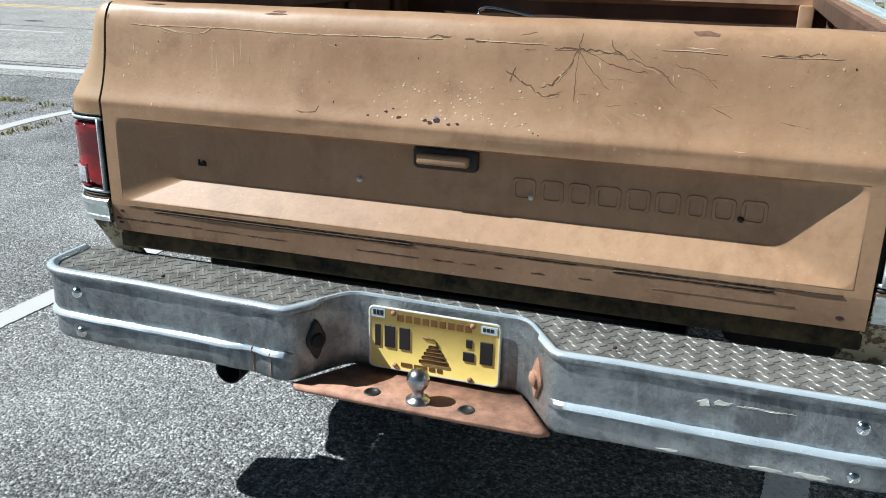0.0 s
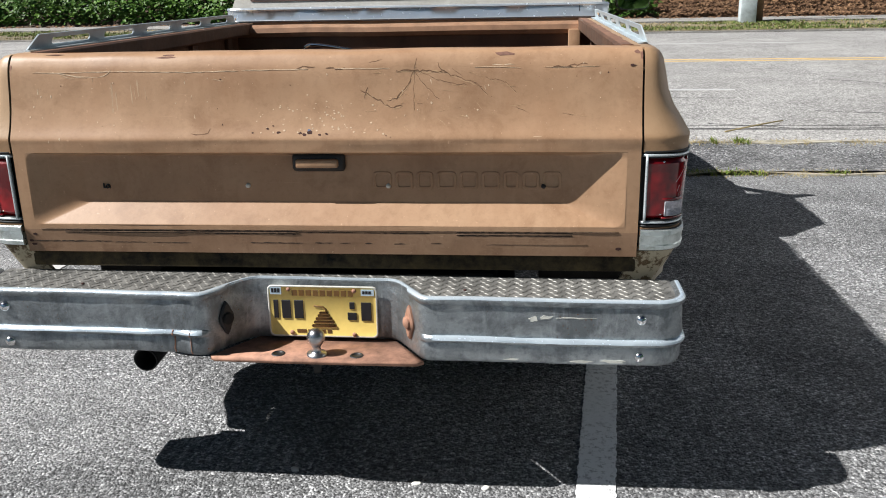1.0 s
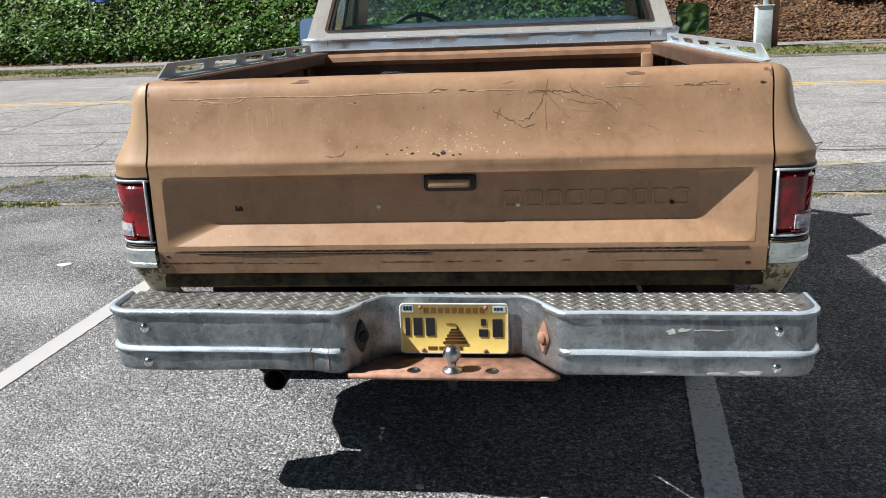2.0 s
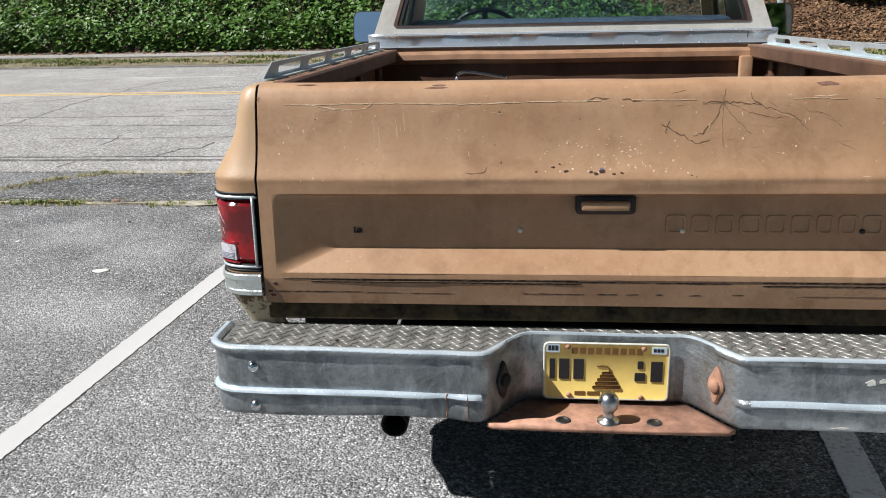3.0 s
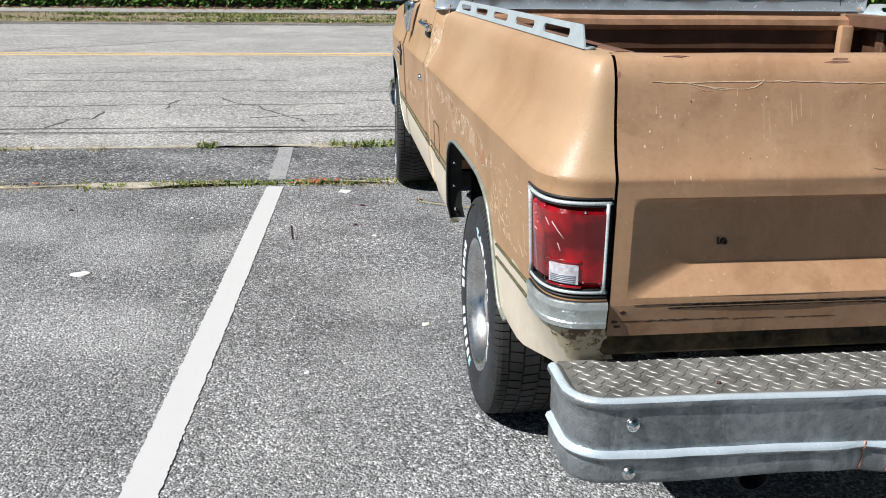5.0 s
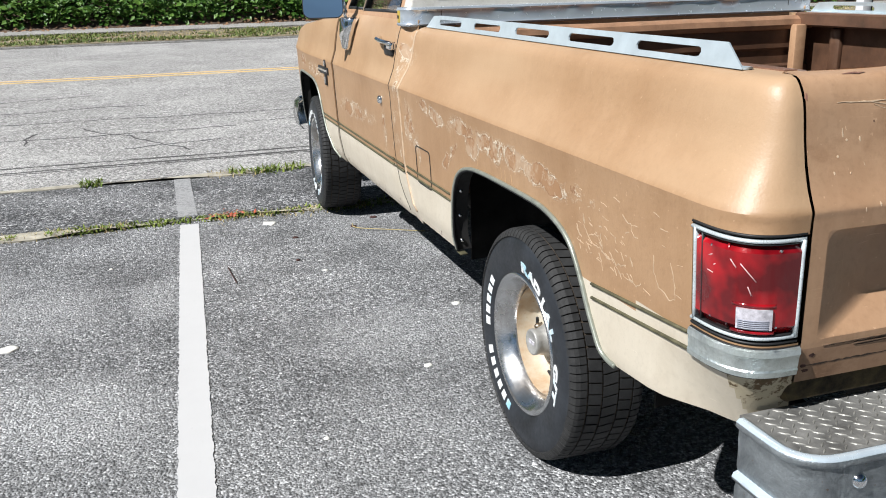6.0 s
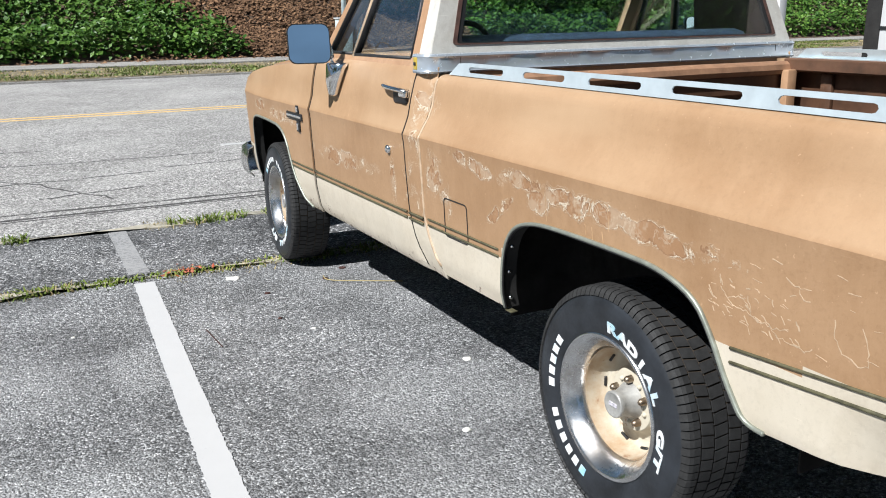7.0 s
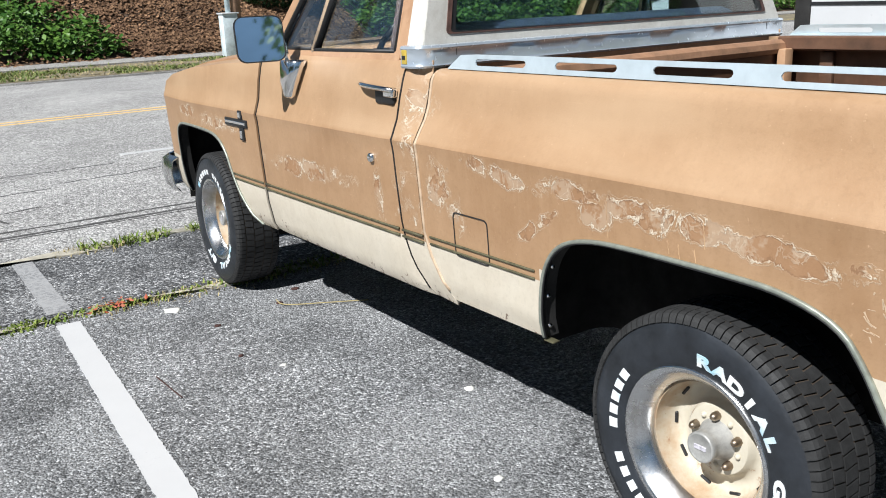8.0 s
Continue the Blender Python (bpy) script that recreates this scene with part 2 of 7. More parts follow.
TAN = body_paint("faded_tan_paint", (0.362, 0.208, 0.116), (0.453, 0.287, 0.173), 0.46, cloud=0.6)
# scuffs and rust, with the tucked-under band's shade mixed into the colour
SHADED_SCUFFED_TAN = body_paint("shaded_scuffed_rusty_tan_paint", (0.25, 0.14, 0.08), (0.37, 0.23, 0.14), 0.6, cloud=0.9)
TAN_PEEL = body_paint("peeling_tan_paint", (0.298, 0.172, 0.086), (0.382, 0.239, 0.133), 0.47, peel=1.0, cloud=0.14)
CREAM = body_paint("cream_paint", (0.52, 0.458, 0.36), (0.58, 0.525, 0.43), 0.4, spots=0.15, cloud=0.3, mud=True)
n_ = Nodes("rusty_dirty_cream")
blot = n_.noise(24, 5, 0.7)
RUSTY_CREAM = n_.set(n_.mix(n_.ramp(blot, (0.52, 0.0), (0.58, 1.0)), n_.mix(n_.noise(9, 4), (0.5, 0.44, 0.33), (0.36, 0.3, 0.19)), n_.mix(n_.noise(60, 3), (0.13, 0.06, 0.03), (0.08, 0.075, 0.03))), 0.8,
                     bump=blot, strength=0.4, distance=0.004)
WHITE_CAB = body_paint("off_white_paint", (0.5, 0.487, 0.447), (0.58, 0.57, 0.53), 0.45)


def plain(name, color, rough=0.6, metal=0.0, vary=0.25, scale=14, bump=0.15, **more):
    n = Nodes(name)
    fac = n.ramp(n.noise(scale, 5, 0.65), (0.3, 0.0), (0.75, 1.0))
    col = n.mix(fac, tuple(c * (1 - vary) for c in color), tuple(min(1, c * (1 + vary)) for c in color))
    fine = n.noise(scale * 9, 3)
    return n.set(col, n.ramp(fine, (0.2, max(0, rough - 0.1)), (0.8, min(1, rough + 0.1))), metal, bump=fine, strength=bump, distance=0.002, **more)


def worn_metal(name, color, rough, stain, scratches=1.0):
    n = Nodes(name)
    a = n.noise(5, 5, 0.7)
    b = n.noise(1.0, 4, 0.6, n.mapped((9, 9, 80)))
    c = n.noise(60, 3)
    d = n.noise(1.0, 3, 0.6, n.mapped((14, 14, 3)))
    col = n.mix(n.ramp(a, (0.4, 0.0), (0.75, 0.75)), color, stain)
    col = n.mix(n.ramp(b, (0.55, 0.0), (0.75, 0.35 * scratches)), col, tuple(min(1, v * 1.25) for v in color))
    col = n.mix(n.ramp(d, (0.56, 0.0), (0.72, 0.4 * scratches)), col, tuple(v * 0.6 for v in stain))
    r = n.math("ADD", n.ramp(a, (0.3, rough - 0.08), (0.8, rough + 0.16)), n.math("MULTIPLY", c, 0.08))
    return n.set(col, r, 1.0, bump=n.math("ADD", a, n.math("MULTIPLY", c, 0.15)), strength=0.12, distance=0.01)


def galvanised(name, color, stain, rough):
    """Dull zinc with water stains, grime and a few rust specks."""
    n = Nodes(name)
    a = n.noise(6, 6, 0.72, distortion=0.5)
    b = n.noise(34, 5, 0.7)
    c = n.noise(1.0, 4, 0.65, n.mapped((30, 30, 5)))
    d = n.noise(150, 3)
    col = n.mix(n.ramp(a, (0.42, 0.0), (0.62, 0.8)), color, stain)
    col = n.mix(n.ramp(b, (0.48, 0.0), (0.66, 0.6)), col, tuple(v * 0.8 for v in stain))
    col = n.mix(n.ramp(c, (0.55, 0.0), (0.7, 0.5)), col, tuple(min(1, v * 1.3) for v in color))
    col = n.mix(n.math("MULTIPLY", n.ramp(d, (0.66, 0.0), (0.7, 1.0)), n.ramp(a, (0.5, 0.0), (0.6, 1.0))), col, (0.2, 0.12, 0.07))
    r = n.math("ADD", n.ramp(a, (0.3, rough - 0.1), (0.75, rough + 0.2)), n.math("MULTIPLY", b, 0.12))
    h = n.math("ADD", n.math("MULTIPLY", a, 2.5), n.math("ADD", b, n.math("MULTIPLY", d, 0.2)))
    return n.set(col, r, n.ramp(b, (0.4, 0.95), (0.7, 0.6)), bump=h, strength=0.3, distance=0.01)


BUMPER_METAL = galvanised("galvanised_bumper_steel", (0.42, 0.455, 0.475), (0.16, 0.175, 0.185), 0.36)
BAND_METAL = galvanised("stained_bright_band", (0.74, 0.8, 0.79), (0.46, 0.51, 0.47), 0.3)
# pale blue colour stands for the sky's reflection on the bumper ridges
RIDGE_SHEEN = plain("painted_ridge_sheen", (0.72, 0.83, 0.93), 0.22, 0.5, 0.12, 14, 0.008)
TREAD_METAL = plain("dusty_tread_plate", (0.185, 0.182, 0.172), 0.6, 0.3, 0.55, 16, 0.3)
LOZENGE = plain("worn_tread_tops", (0.24, 0.235, 0.215), 0.5, 0.3, 0.5, 22, 0.1)
ANODISED = plain("anodised_white_trim", (0.6, 0.66, 0.68), 0.3, 0.35, 0.16, 34, 0.02)
GLUE = plain("old_trim_glue", (0.13, 0.08, 0.048), 0.85, 0, 0.5, 50, 0.4)
PALE_TAN = plain("pale_tan_paint", (0.5, 0.37, 0.25), 0.5, 0, 0.3, 30, 0.2)
BRIGHT_TRIM = plain("dull_bright_trim", (0.62, 0.69, 0.76), 0.22, 0.6, 0.14, 6, 0.01)
CHROME = worn_metal("chrome", (0.86, 0.87, 0.88), 0.08, (0.7, 0.68, 0.64), 0.3)
RAIL_METAL = plain("bed_rail_aluminium", (0.48, 0.55, 0.585), 0.4, 0.3, 0.12, 12, 0.1)
PITTED = worn_metal("pitted_chrome_trim_ring", (0.7, 0.72, 0.74), 0.2, (0.34, 0.28, 0.22), 1.0)
RUST = plain("rusted_steel", (0.4, 0.215, 0.145), 0.75, 0.1, 0.45, 26, 0.5)
RUBBER = plain("tyre_rubber", (0.017, 0.02, 0.025), 0.5, 0, 0.6, 9, 0.15)
TREAD_RUBBER = plain("dusty_tread_rubber", (0.02, 0.02, 0.02), 0.72, 0, 0.45, 30, 0.3)
GROOVE = plain("brown_dust_in_the_grooves", (0.05, 0.036, 0.024), 0.95, 0, 0.5, 40, 0.3)
BLACK = plain("black_rubber", (0.014, 0.014, 0.015), 0.55, 0, 0.3)
UNDER = plain("grimy_underbody", (0.02, 0.019, 0.018), 0.9, 0, 0.5, 9, 0.4)
SOOT = plain("sooty_wheel_housing", (0.02, 0.019, 0.018), 0.95, 0, 0.5, 9, 0.3, Specular_IOR_Level=0.1)
BED_LIP = plain("faded_bed_lip", (0.29, 0.16, 0.092), 0.6, 0, 0.3, 14, 0.2)
GRIME = plain("mossy_rusted_sill", (0.05, 0.036, 0.015), 0.9, 0, 1.0, 26, 0.6)
SEAL = plain("weathered_window_seal", (0.09, 0.045, 0.035), 0.7, 0, 0.5, 30)
n_ = Nodes("white_tyre_letter_paint")
LETTER = n_.set(n_.mix(n_.ramp(n_.noise(5.5, 3), (0.52, 0.0), (0.64, 0.85)), n_.mix(n_.noise(40, 4), (0.62, 0.64, 0.64), (0.8, 0.82, 0.82)), (0.2, 0.47, 0.6)), 0.6, bump=n_.noise(90, 3), strength=0.2, distance=0.002)
BED_PAINT = plain("rusty_brown_bed_paint", (0.095, 0.046, 0.025), 0.6, 0, 0.45, 7, 0.2)
n_ = Nodes("rusty_cream_wheel_paint")
blot = n_.noise(20, 6, 0.72)
_, ry_, rz_ = n_.xyz()
out_ = n_.math("SQRT", n_.math("MULTIPLY_ADD", ry_, ry_, n_.math("MULTIPLY", rz_, rz_)))
seep = n_.math("MULTIPLY_ADD", n_.math("SUBTRACT", n_.noise(14, 5, 0.65), 0.5), 0.09, out_)
cream_ = n_.mix(n_.noise(40, 3), (0.56, 0.52, 0.43), (0.46, 0.41, 0.31))
cream_ = n_.mix(n_.ramp(seep, (0.138, 0.0), (0.172, 0.85)), cream_, n_.mix(n_.noise(60, 4), (0.33, 0.19, 0.09), (0.42, 0.29, 0.17)))
RIM_PAINT = n_.set(n_.mix(n_.ramp(blot, (0.6, 0.0), (0.68, 0.85)), cream_, n_.mix(n_.noise(70, 3), (0.32, 0.16, 0.08), (0.2, 0.1, 0.05))), 0.72, bump=blot, strength=0.3, distance=0.004)
BLUE_VINYL = plain("dark_blue_vinyl", (0.035, 0.05, 0.085), 0.55, 0, 0.3, 20)
MOLD_STRIP = plain("grimy_molding", (0.1, 0.092, 0.05), 0.7, 0.2, 0.5, 40, 0.3)
PLATE_YELLOW = plain("yellow_plate_enamel", (0.8, 0.61, 0.18), 0.35, 0, 0.08, 30, 0.05)
PLATE_INK = plain("black_plate_ink", (0.015, 0.015, 0.018), 0.45, 0, 0.2)
LETTER_WHITE = plain("white_plate_border", (0.66, 0.66, 0.6), 0.45, 0, 0.2, 60)
STICKER = plain("pale_blue_sticker", (0.5, 0.62, 0.7), 0.5, 0, 0.1)
PLASTIC_WHITE = plain("clear_reverse_lens", (0.5, 0.48, 0.52), 0.2, 0, 0.4, 90)


def glass(name, color, rough=0.0, ior=1.45):
    n = Nodes(name)
    return n.set(color, rough, Transmission_Weight=1.0, IOR=ior)


GLASS = glass("window_glass", (0.78, 0.86, 0.87), ior=1.55)
TINTED = glass("tinted_rear_glass", (0.62, 0.76, 0.75))
n_ = Nodes("red_lamp_lens")
RED_LENS = n_.set(n_.mix(n_.ramp(n_.noise(9, 3), (0.4, 0.0), (0.62, 1.0)), (0.1, 0.002, 0.004), (0.45, 0.006, 0.012)), 0.12,
                  bump=n_.noise(1.0, 1, 0.5, n_.mapped((240, 240, 8))), strength=0.12, distance=0.002, Coat_Weight=0.6)
MIRROR = Nodes("mirror_glass").set((0.84, 0.88, 0.92), 0.03, 1.0)


# ---- mesh helpers ----
def finish(name, bm, mats, parent=None, label="", smooth=35, doubles=0.0):
    """Links a bmesh as one mesh object under a thing or a part."""
    if doubles:
        bmesh.ops.remove_doubles(bm, verts=bm.verts, dist=doubles)
    me = bpy.data.meshes.new(name)
    limit = radians(smooth)
    for e in bm.edges:
        e.smooth = len(e.link_faces) == 2 and e.calc_face_angle(0) < limit
    for f in bm.faces:
        f.smooth = smooth > 0
    bm.to_mesh(me)
    bm.free()
    for m in mats if isinstance(mats, (list, tuple)) else [mats]:
        me.materials.append(m)
    ob = new(name, me)
    if parent:
        ob.parent = parent
    if label:
        ob["label"] = label
    return ob


def part(name, bm, material, parent, label="", smooth=35, doubles=0.0):
    return finish(name, bm, material, parent, label, smooth, doubles)


def raw(name, verts, faces, mat, parent=None, label=""):
    me = bpy.data.meshes.new(name)
    me.from_pydata(verts, [], faces)
    me.materials.append(mat)
    ob = new(name, me)
    if parent:
        ob.parent = parent
    if label:
        ob["label"] = label
    return ob


def weighted(ob):
    m = ob.modifiers.new("normals", "WEIGHTED_NORMAL")
    m.keep_sharp, m.weight = True, 80
    return ob


def solid(ob, thick, offset=-1.0):
    m = ob.modifiers.new("thickness", "SOLIDIFY")
    m.thickness, m.offset = thick, offset
    return ob


def box(bm, lo, hi, bevel=0.0, seg=2, turn=None):
    r = bmesh.ops.create_cube(bm, size=1.0)
    size = [h - l for l, h in zip(lo, hi)]
    mid = [(h + l) / 2 for l, h in zip(lo, hi)]
    m = Matrix.Translation(mid) @ (turn or Matrix()) @ Matrix.Diagonal((*size, 1))
    bmesh.ops.transform(bm, matrix=m, verts=r["verts"])
    if bevel:
        edges = list({e for v in r["verts"] for e in v.link_edges})
        bmesh.ops.bevel(bm, geom=edges, offset=bevel, segments=seg, profile=0.5, affect="EDGES")
    return bm


def rings(bm, loops, closed=True, cap=True, wrap=False):
    """Skins a row of loops of equal length."""
    made = [[bm.verts.new(p) for p in loop] for loop in loops]
    k = len(made[0])
    pairs = list(zip(made, made[1:])) + ([(made[-1], made[0])] if wrap else [])
    for a, b in pairs:
        for i in range(k if closed else k - 1):
            j = (i + 1) % k
            bm.faces.new((a[i], a[j], b[j], b[i]))
    if cap and closed and not wrap:
        bm.faces.new(list(reversed(made[0])))
        bm.faces.new(made[-1])
    return made


def frame_at(d):
    d = Vector(d).normalized()
    u = d.cross(Vector((0, 0, 1)) if abs(d.z) < 0.9 else Vector((1, 0, 0))).normalized()
    return u, d.cross(u)


def tube(bm, pts, r, seg=10, cap=True, flat=1.0):
    pts = [Vector(p) for p in pts]
    loops = []
    for i, p in enumerate(pts):
        d = pts[min(i + 1, len(pts) - 1)] - pts[max(i - 1, 0)]
        u, v = frame_at(d)
        rad = r[i] if isinstance(r, (list, tuple)) else r
        loops.append([p + (u * math.cos(a) + v * math.sin(a) * flat) * rad for a in [2 * math.pi * k / seg for k in range(seg)]])
    rings(bm, loops, True, cap)
    return bm


def lathe(bm, profile, seg=48, axis="x", at=(0, 0, 0), cap=False):
    """Spins (radius, height) pairs round an axis through at."""
    loops = []
    for r, h in profile:
        loop = []
        for k in range(seg):
            a = 2 * math.pi * k / seg
            c, s = r * math.cos(a), r * math.sin(a)
            p = {"x": (h, c, s), "y": (c, h, s), "z": (c, s, h)}[axis]
            loop.append((p[0] + at[0], p[1] + at[1], p[2] + at[2]))
        loops.append(loop)
    rings(bm, loops, True, cap)
    return bm


def slab(bm, outline, z0, z1):
    """An upright prism over a plan outline."""
    rings(bm, [[(x, y, z0) for x, y in outline], [(x, y, z1) for x, y in outline]])
    return bm


def sheet(bm, grid, mat_of=None):
    """Faces over a grid of points, skipping collapsed ones."""
    vs = [[bm.verts.new(p) for p in row] for row in grid]
    for i in range(len(vs) - 1):
        for j in range(len(vs[0]) - 1):
            quad = [vs[i][j], vs[i][j + 1], vs[i + 1][j + 1], vs[i + 1][j]]
            keep = []
            for v in quad:
                if all((v.co - w.co).length > 1e-6 for w in keep):
                    keep.append(v)
            if len(keep) > 2:
                try:
                    f = bm.faces.new(keep)
                    if mat_of:
                        f.material_index = mat_of(f.calc_center_median())
                except ValueError:
                    pass
    bmesh.ops.remove_doubles(bm, verts=bm.verts, dist=1e-5)
    return bm


def curve_of(pairs):
    xs, ys = [p[0] for p in pairs], [p[1] for p in pairs]
    return lambda t: float(np.interp(t, xs, ys))


def smooth_curve(pairs, rounds=2):
    """Rounds the corners of a polyline by corner cutting."""
    pts = [Vector(p) for p in pairs]
    for _ in range(rounds):
        out = [pts[0]]
        for a, b in zip(pts, pts[1:]):
            out += [a.lerp(b, 0.25), a.lerp(b, 0.75)]
        pts = out + [pts[-1]]
    return pts


def span(a, b, step):
    k = max(1, round(abs(b - a) / step))
    return [a + (b - a) * i / k for i in range(k + 1)]


def thing(name, label, category, m=None, group="", kind=""):
    ob = new(name)
    ob.empty_display_size = 0.1
    if m is not None:
        ob.matrix_world = m
    return tagged(ob, label, category, group, kind)


# ---- the ground, road and verge ----
def flat(name, x0, x1, y0, y1, z, mat, label, category, kind="structure", thick=0.05, wave=0.0, step=1.0):
    bm = bmesh.new()
    if wave:
        xs = span(x0, x1, step)
        top = [(x, y1 + wave * noise.noise((x * 1.7, y1, 3.0))) for x in xs]
        low = [(x, y0 + wave * noise.noise((x * 1.7, y0, 7.0))) for x in xs]
        slab(bm, low + top[::-1], z - thick, z)
        bmesh.ops.triangulate(bm, faces=[f for f in bm.faces if len(f.verts) > 4])
    else:
        box(bm, (x0, y0, z - thick), (x1, y1, z))
    return tagged(finish(name, bm, mat, smooth=0), label, category, kind=kind)


bm = bmesh.new()
sheet(bm, [[(x, y, 0.0) for x in (-500, -60, -20, 20, 60, 500)] for y in (-400, -60, -10, 4, 30, 60, 900)])
tagged(finish("ground", bm, ASPHALT, smooth=0), "grey weathered parking lot asphalt with pale stones", "asphalt", kind="structure")
# the patched strip tapers away where the driveway swings in from the road
EDGE = [(60, 5.25), (-3.6, 5.25), (-3.9, 5.22), (-4.16, 5.03), (-4.37, 4.74), (-4.5, 4.5), (-4.56, 4.3), (-4.5, 4.1), (-4.3, 3.95)]
xs_ = span(60, -3.5, 0.12)
top_ = [(x, 5.25 + 0.05 * noise.noise((x * 1.7, 5.25, 3.0))) for x in xs_] + EDGE[2:]
low_ = [(x, 4.13 + 0.05 * noise.noise((x * 1.7, 4.13, 7.0)) + 0.08 * max(0.0, min(1.0, (-3.2 - x) / 1.0))) for x in span(-4.2, 60, 0.12)]
bm = bmesh.new()
slab(bm, low_ + top_, -0.044, 0.006)
bmesh.ops.triangulate(bm, faces=[f for f in bm.faces if len(f.verts) > 4])
bmesh.ops.recalc_face_normals(bm, faces=bm.faces)
tagged(finish("pavement_apron", bm, APRON, smooth=0), "darker patched strip of asphalt along the road", "asphalt", kind="structure")
flat("road", -220, 220, 5.3, 18.9, 0.01, ROADWAY, "pale worn asphalt road with fine cracks", "road", wave=0.03, step=0.15)
flat("verge", -220, 220, 18.9, 22.2, 0.06, plain("verge_soil", (0.2, 0.17, 0.11), 0.95, 0, 0.4, 3, 0.6), "strip of thin dry grass and soil", "verge", thick=0.1, wave=0.12, step=0.3)
flat("sidewalk", -220, 220, 22.2, 23.9, 0.1, CONCRETE, "pale concrete sidewalk behind the verge", "sidewalk", thick=0.14)
flat("kerb", -220, 220, 18.78, 18.93, 0.05, CONCRETE, "low worn concrete kerb along the road", "kerb", thick=0.1)
DIRT = plain("pale_joint_dirt", (0.4, 0.37, 0.3), 0.95, 0, 0.5, 9, 0.5)
flat("joint_dirt", -4.3, 40, 4.055, 4.1, 0.009, DIRT, "pale dirt gathered in the pavement joint", "dirt", thick=0.02, wave=0.14, step=0.07)
flat("road_edge_dirt", -3.9, 40, 5.22, 5.3, 0.013, DIRT, "pale dirt along the edge of the road", "dirt", thick=0.02, wave=0.1, step=0.07)


def stripe(name, a, b, width, mat, label, z):
    a, b = Vector((*a, 0)), Vector((*b, 0))
    d = (b - a).normalized()
    s = Vector((-d.y, d.x, 0)) * width / 2
    length = (b - a).length
    rnd = random.Random(name + str(a.x))
    left, right = [], []
    for t in span(0, length, 0.011 if length < 12 else 0.6):
        w = 1 + rnd.uniform(-0.06, 0.06) * (0.1 / width)
        left.append(tuple((a + d * t + s * w).to_2d()))
        right.append(tuple((a + d * t - s * w).to_2d()))
    bm = bmesh.new()
    rings(bm, [[(*p, z - 0.006), (*q, z - 0.006), (*q, z), (*p, z)] for p, q in zip(left, right)])
    return tagged(finish(name, bm, mat, smooth=0), label, "road marking", "painted lines", "structure")


stripe("parking_line", (-1.97, -0.6), (-1.79, 3.99), 0.105, WHITE_LINE, "white painted parking bay line", 0.004)
stripe("parking_line", (-1.79, 4.16), (-1.785, 5.22), 0.11, FAINT_LINE, "nearly worn away parking bay line", 0.0095)
stripe("parking_line", (0.62, -1.6), (0.955, 2.2), 0.11, SHADE_LIFTED_LINE, "white painted parking bay line partly under the truck", 0.004)
for y in (12.22, 12.47):
    stripe("yellow_centre_line", (-120, y), (120, y), 0.085, YELLOW_LINE, "faded yellow centre line of the road", 0.0135)
for k in range(-4, 5):
    stripe("lane_dash", (-0.31 + 11.75 * k, 8.68), (2.95 + 11.75 * k, 8.68), 0.1, WHITE_LINE, "white painted lane dash", 0.0135)
    stripe("lane_dash", (-9.7 + 12.2 * k, 15.75), (-6.3 + 12.2 * k, 15.75), 0.1, WHITE_LINE, "white painted lane dash", 0.0135)


# the painted edge of the driveway where it bends out to the road, and the pale gutter strip
path = smooth_curve([Vector((-4.42, 2.7, 0)), Vector((-4.57, 3.2, 0)), Vector((-4.6, 3.65, 0)), Vector((-4.56, 4.0, 0)), Vector((-4.5, 4.12, 0))], 3)
bm = bmesh.new()
loops = []
for a, b, c in zip(path[:1] + path, path, path[1:] + path[-1:]):
    d = (Vector(c) - Vector(a)).normalized()
    s, p = Vector((-d.y, d.x, 0)) * 0.058, Vector(b)
    loops.append([(*(p + s).xy, -0.002), (*(p - s).xy, -0.002), (*(p - s).xy, 0.004), (*(p + s).xy, 0.004)])
rings(bm, loops)
tagged(finish("driveway_line", bm, WHITE_LINE, smooth=0), "white painted line bending along the driveway", "road marking", "painted lines", "structure")
stripe("gutter_line", (-9.0, 5.55), (-5.85, 5.77), 0.24, WHITE_LINE, "pale worn strip along the gutter of the road", 0.0135)

# dark cracks and sealed seams of the road
SEAM = plain("dark_road_seam", (0.07, 0.068, 0.066), 0.9, 0, 0.4, 12)


def wander(a, b, rough, step, rnd):
    a, b = Vector(a), Vector(b)
    side = Vector((-(b - a).y, (b - a).x)).normalized()
    out, off = [], 0.0
    for t in span(0, 1, step / max((b - a).length, step)):
        off += rnd.uniform(-rough, rough)
        off *= 0.93
        out.append(a.lerp(b, t) + side * off)
    return out


def crack_on(name, pts, width, z, mat, label, rnd):
    loops = []
    for i, p in enumerate(pts):
        d = (pts[min(i + 1, len(pts) - 1)] - pts[max(i - 1, 0)]).normalized()
        s = Vector((-d.y, d.x)) * width * rnd.uniform(0.3, 1.0) / 2
        loops.append([(*(p + s), z - 0.006), (*(p - s), z - 0.006), (*(p - s), z), (*(p + s), z)])
    bm = bmesh.new()
    rings(bm, loops)
    return tagged(finish(name, bm, mat, smooth=0), label, "road crack", "cracks in the road", "structure")


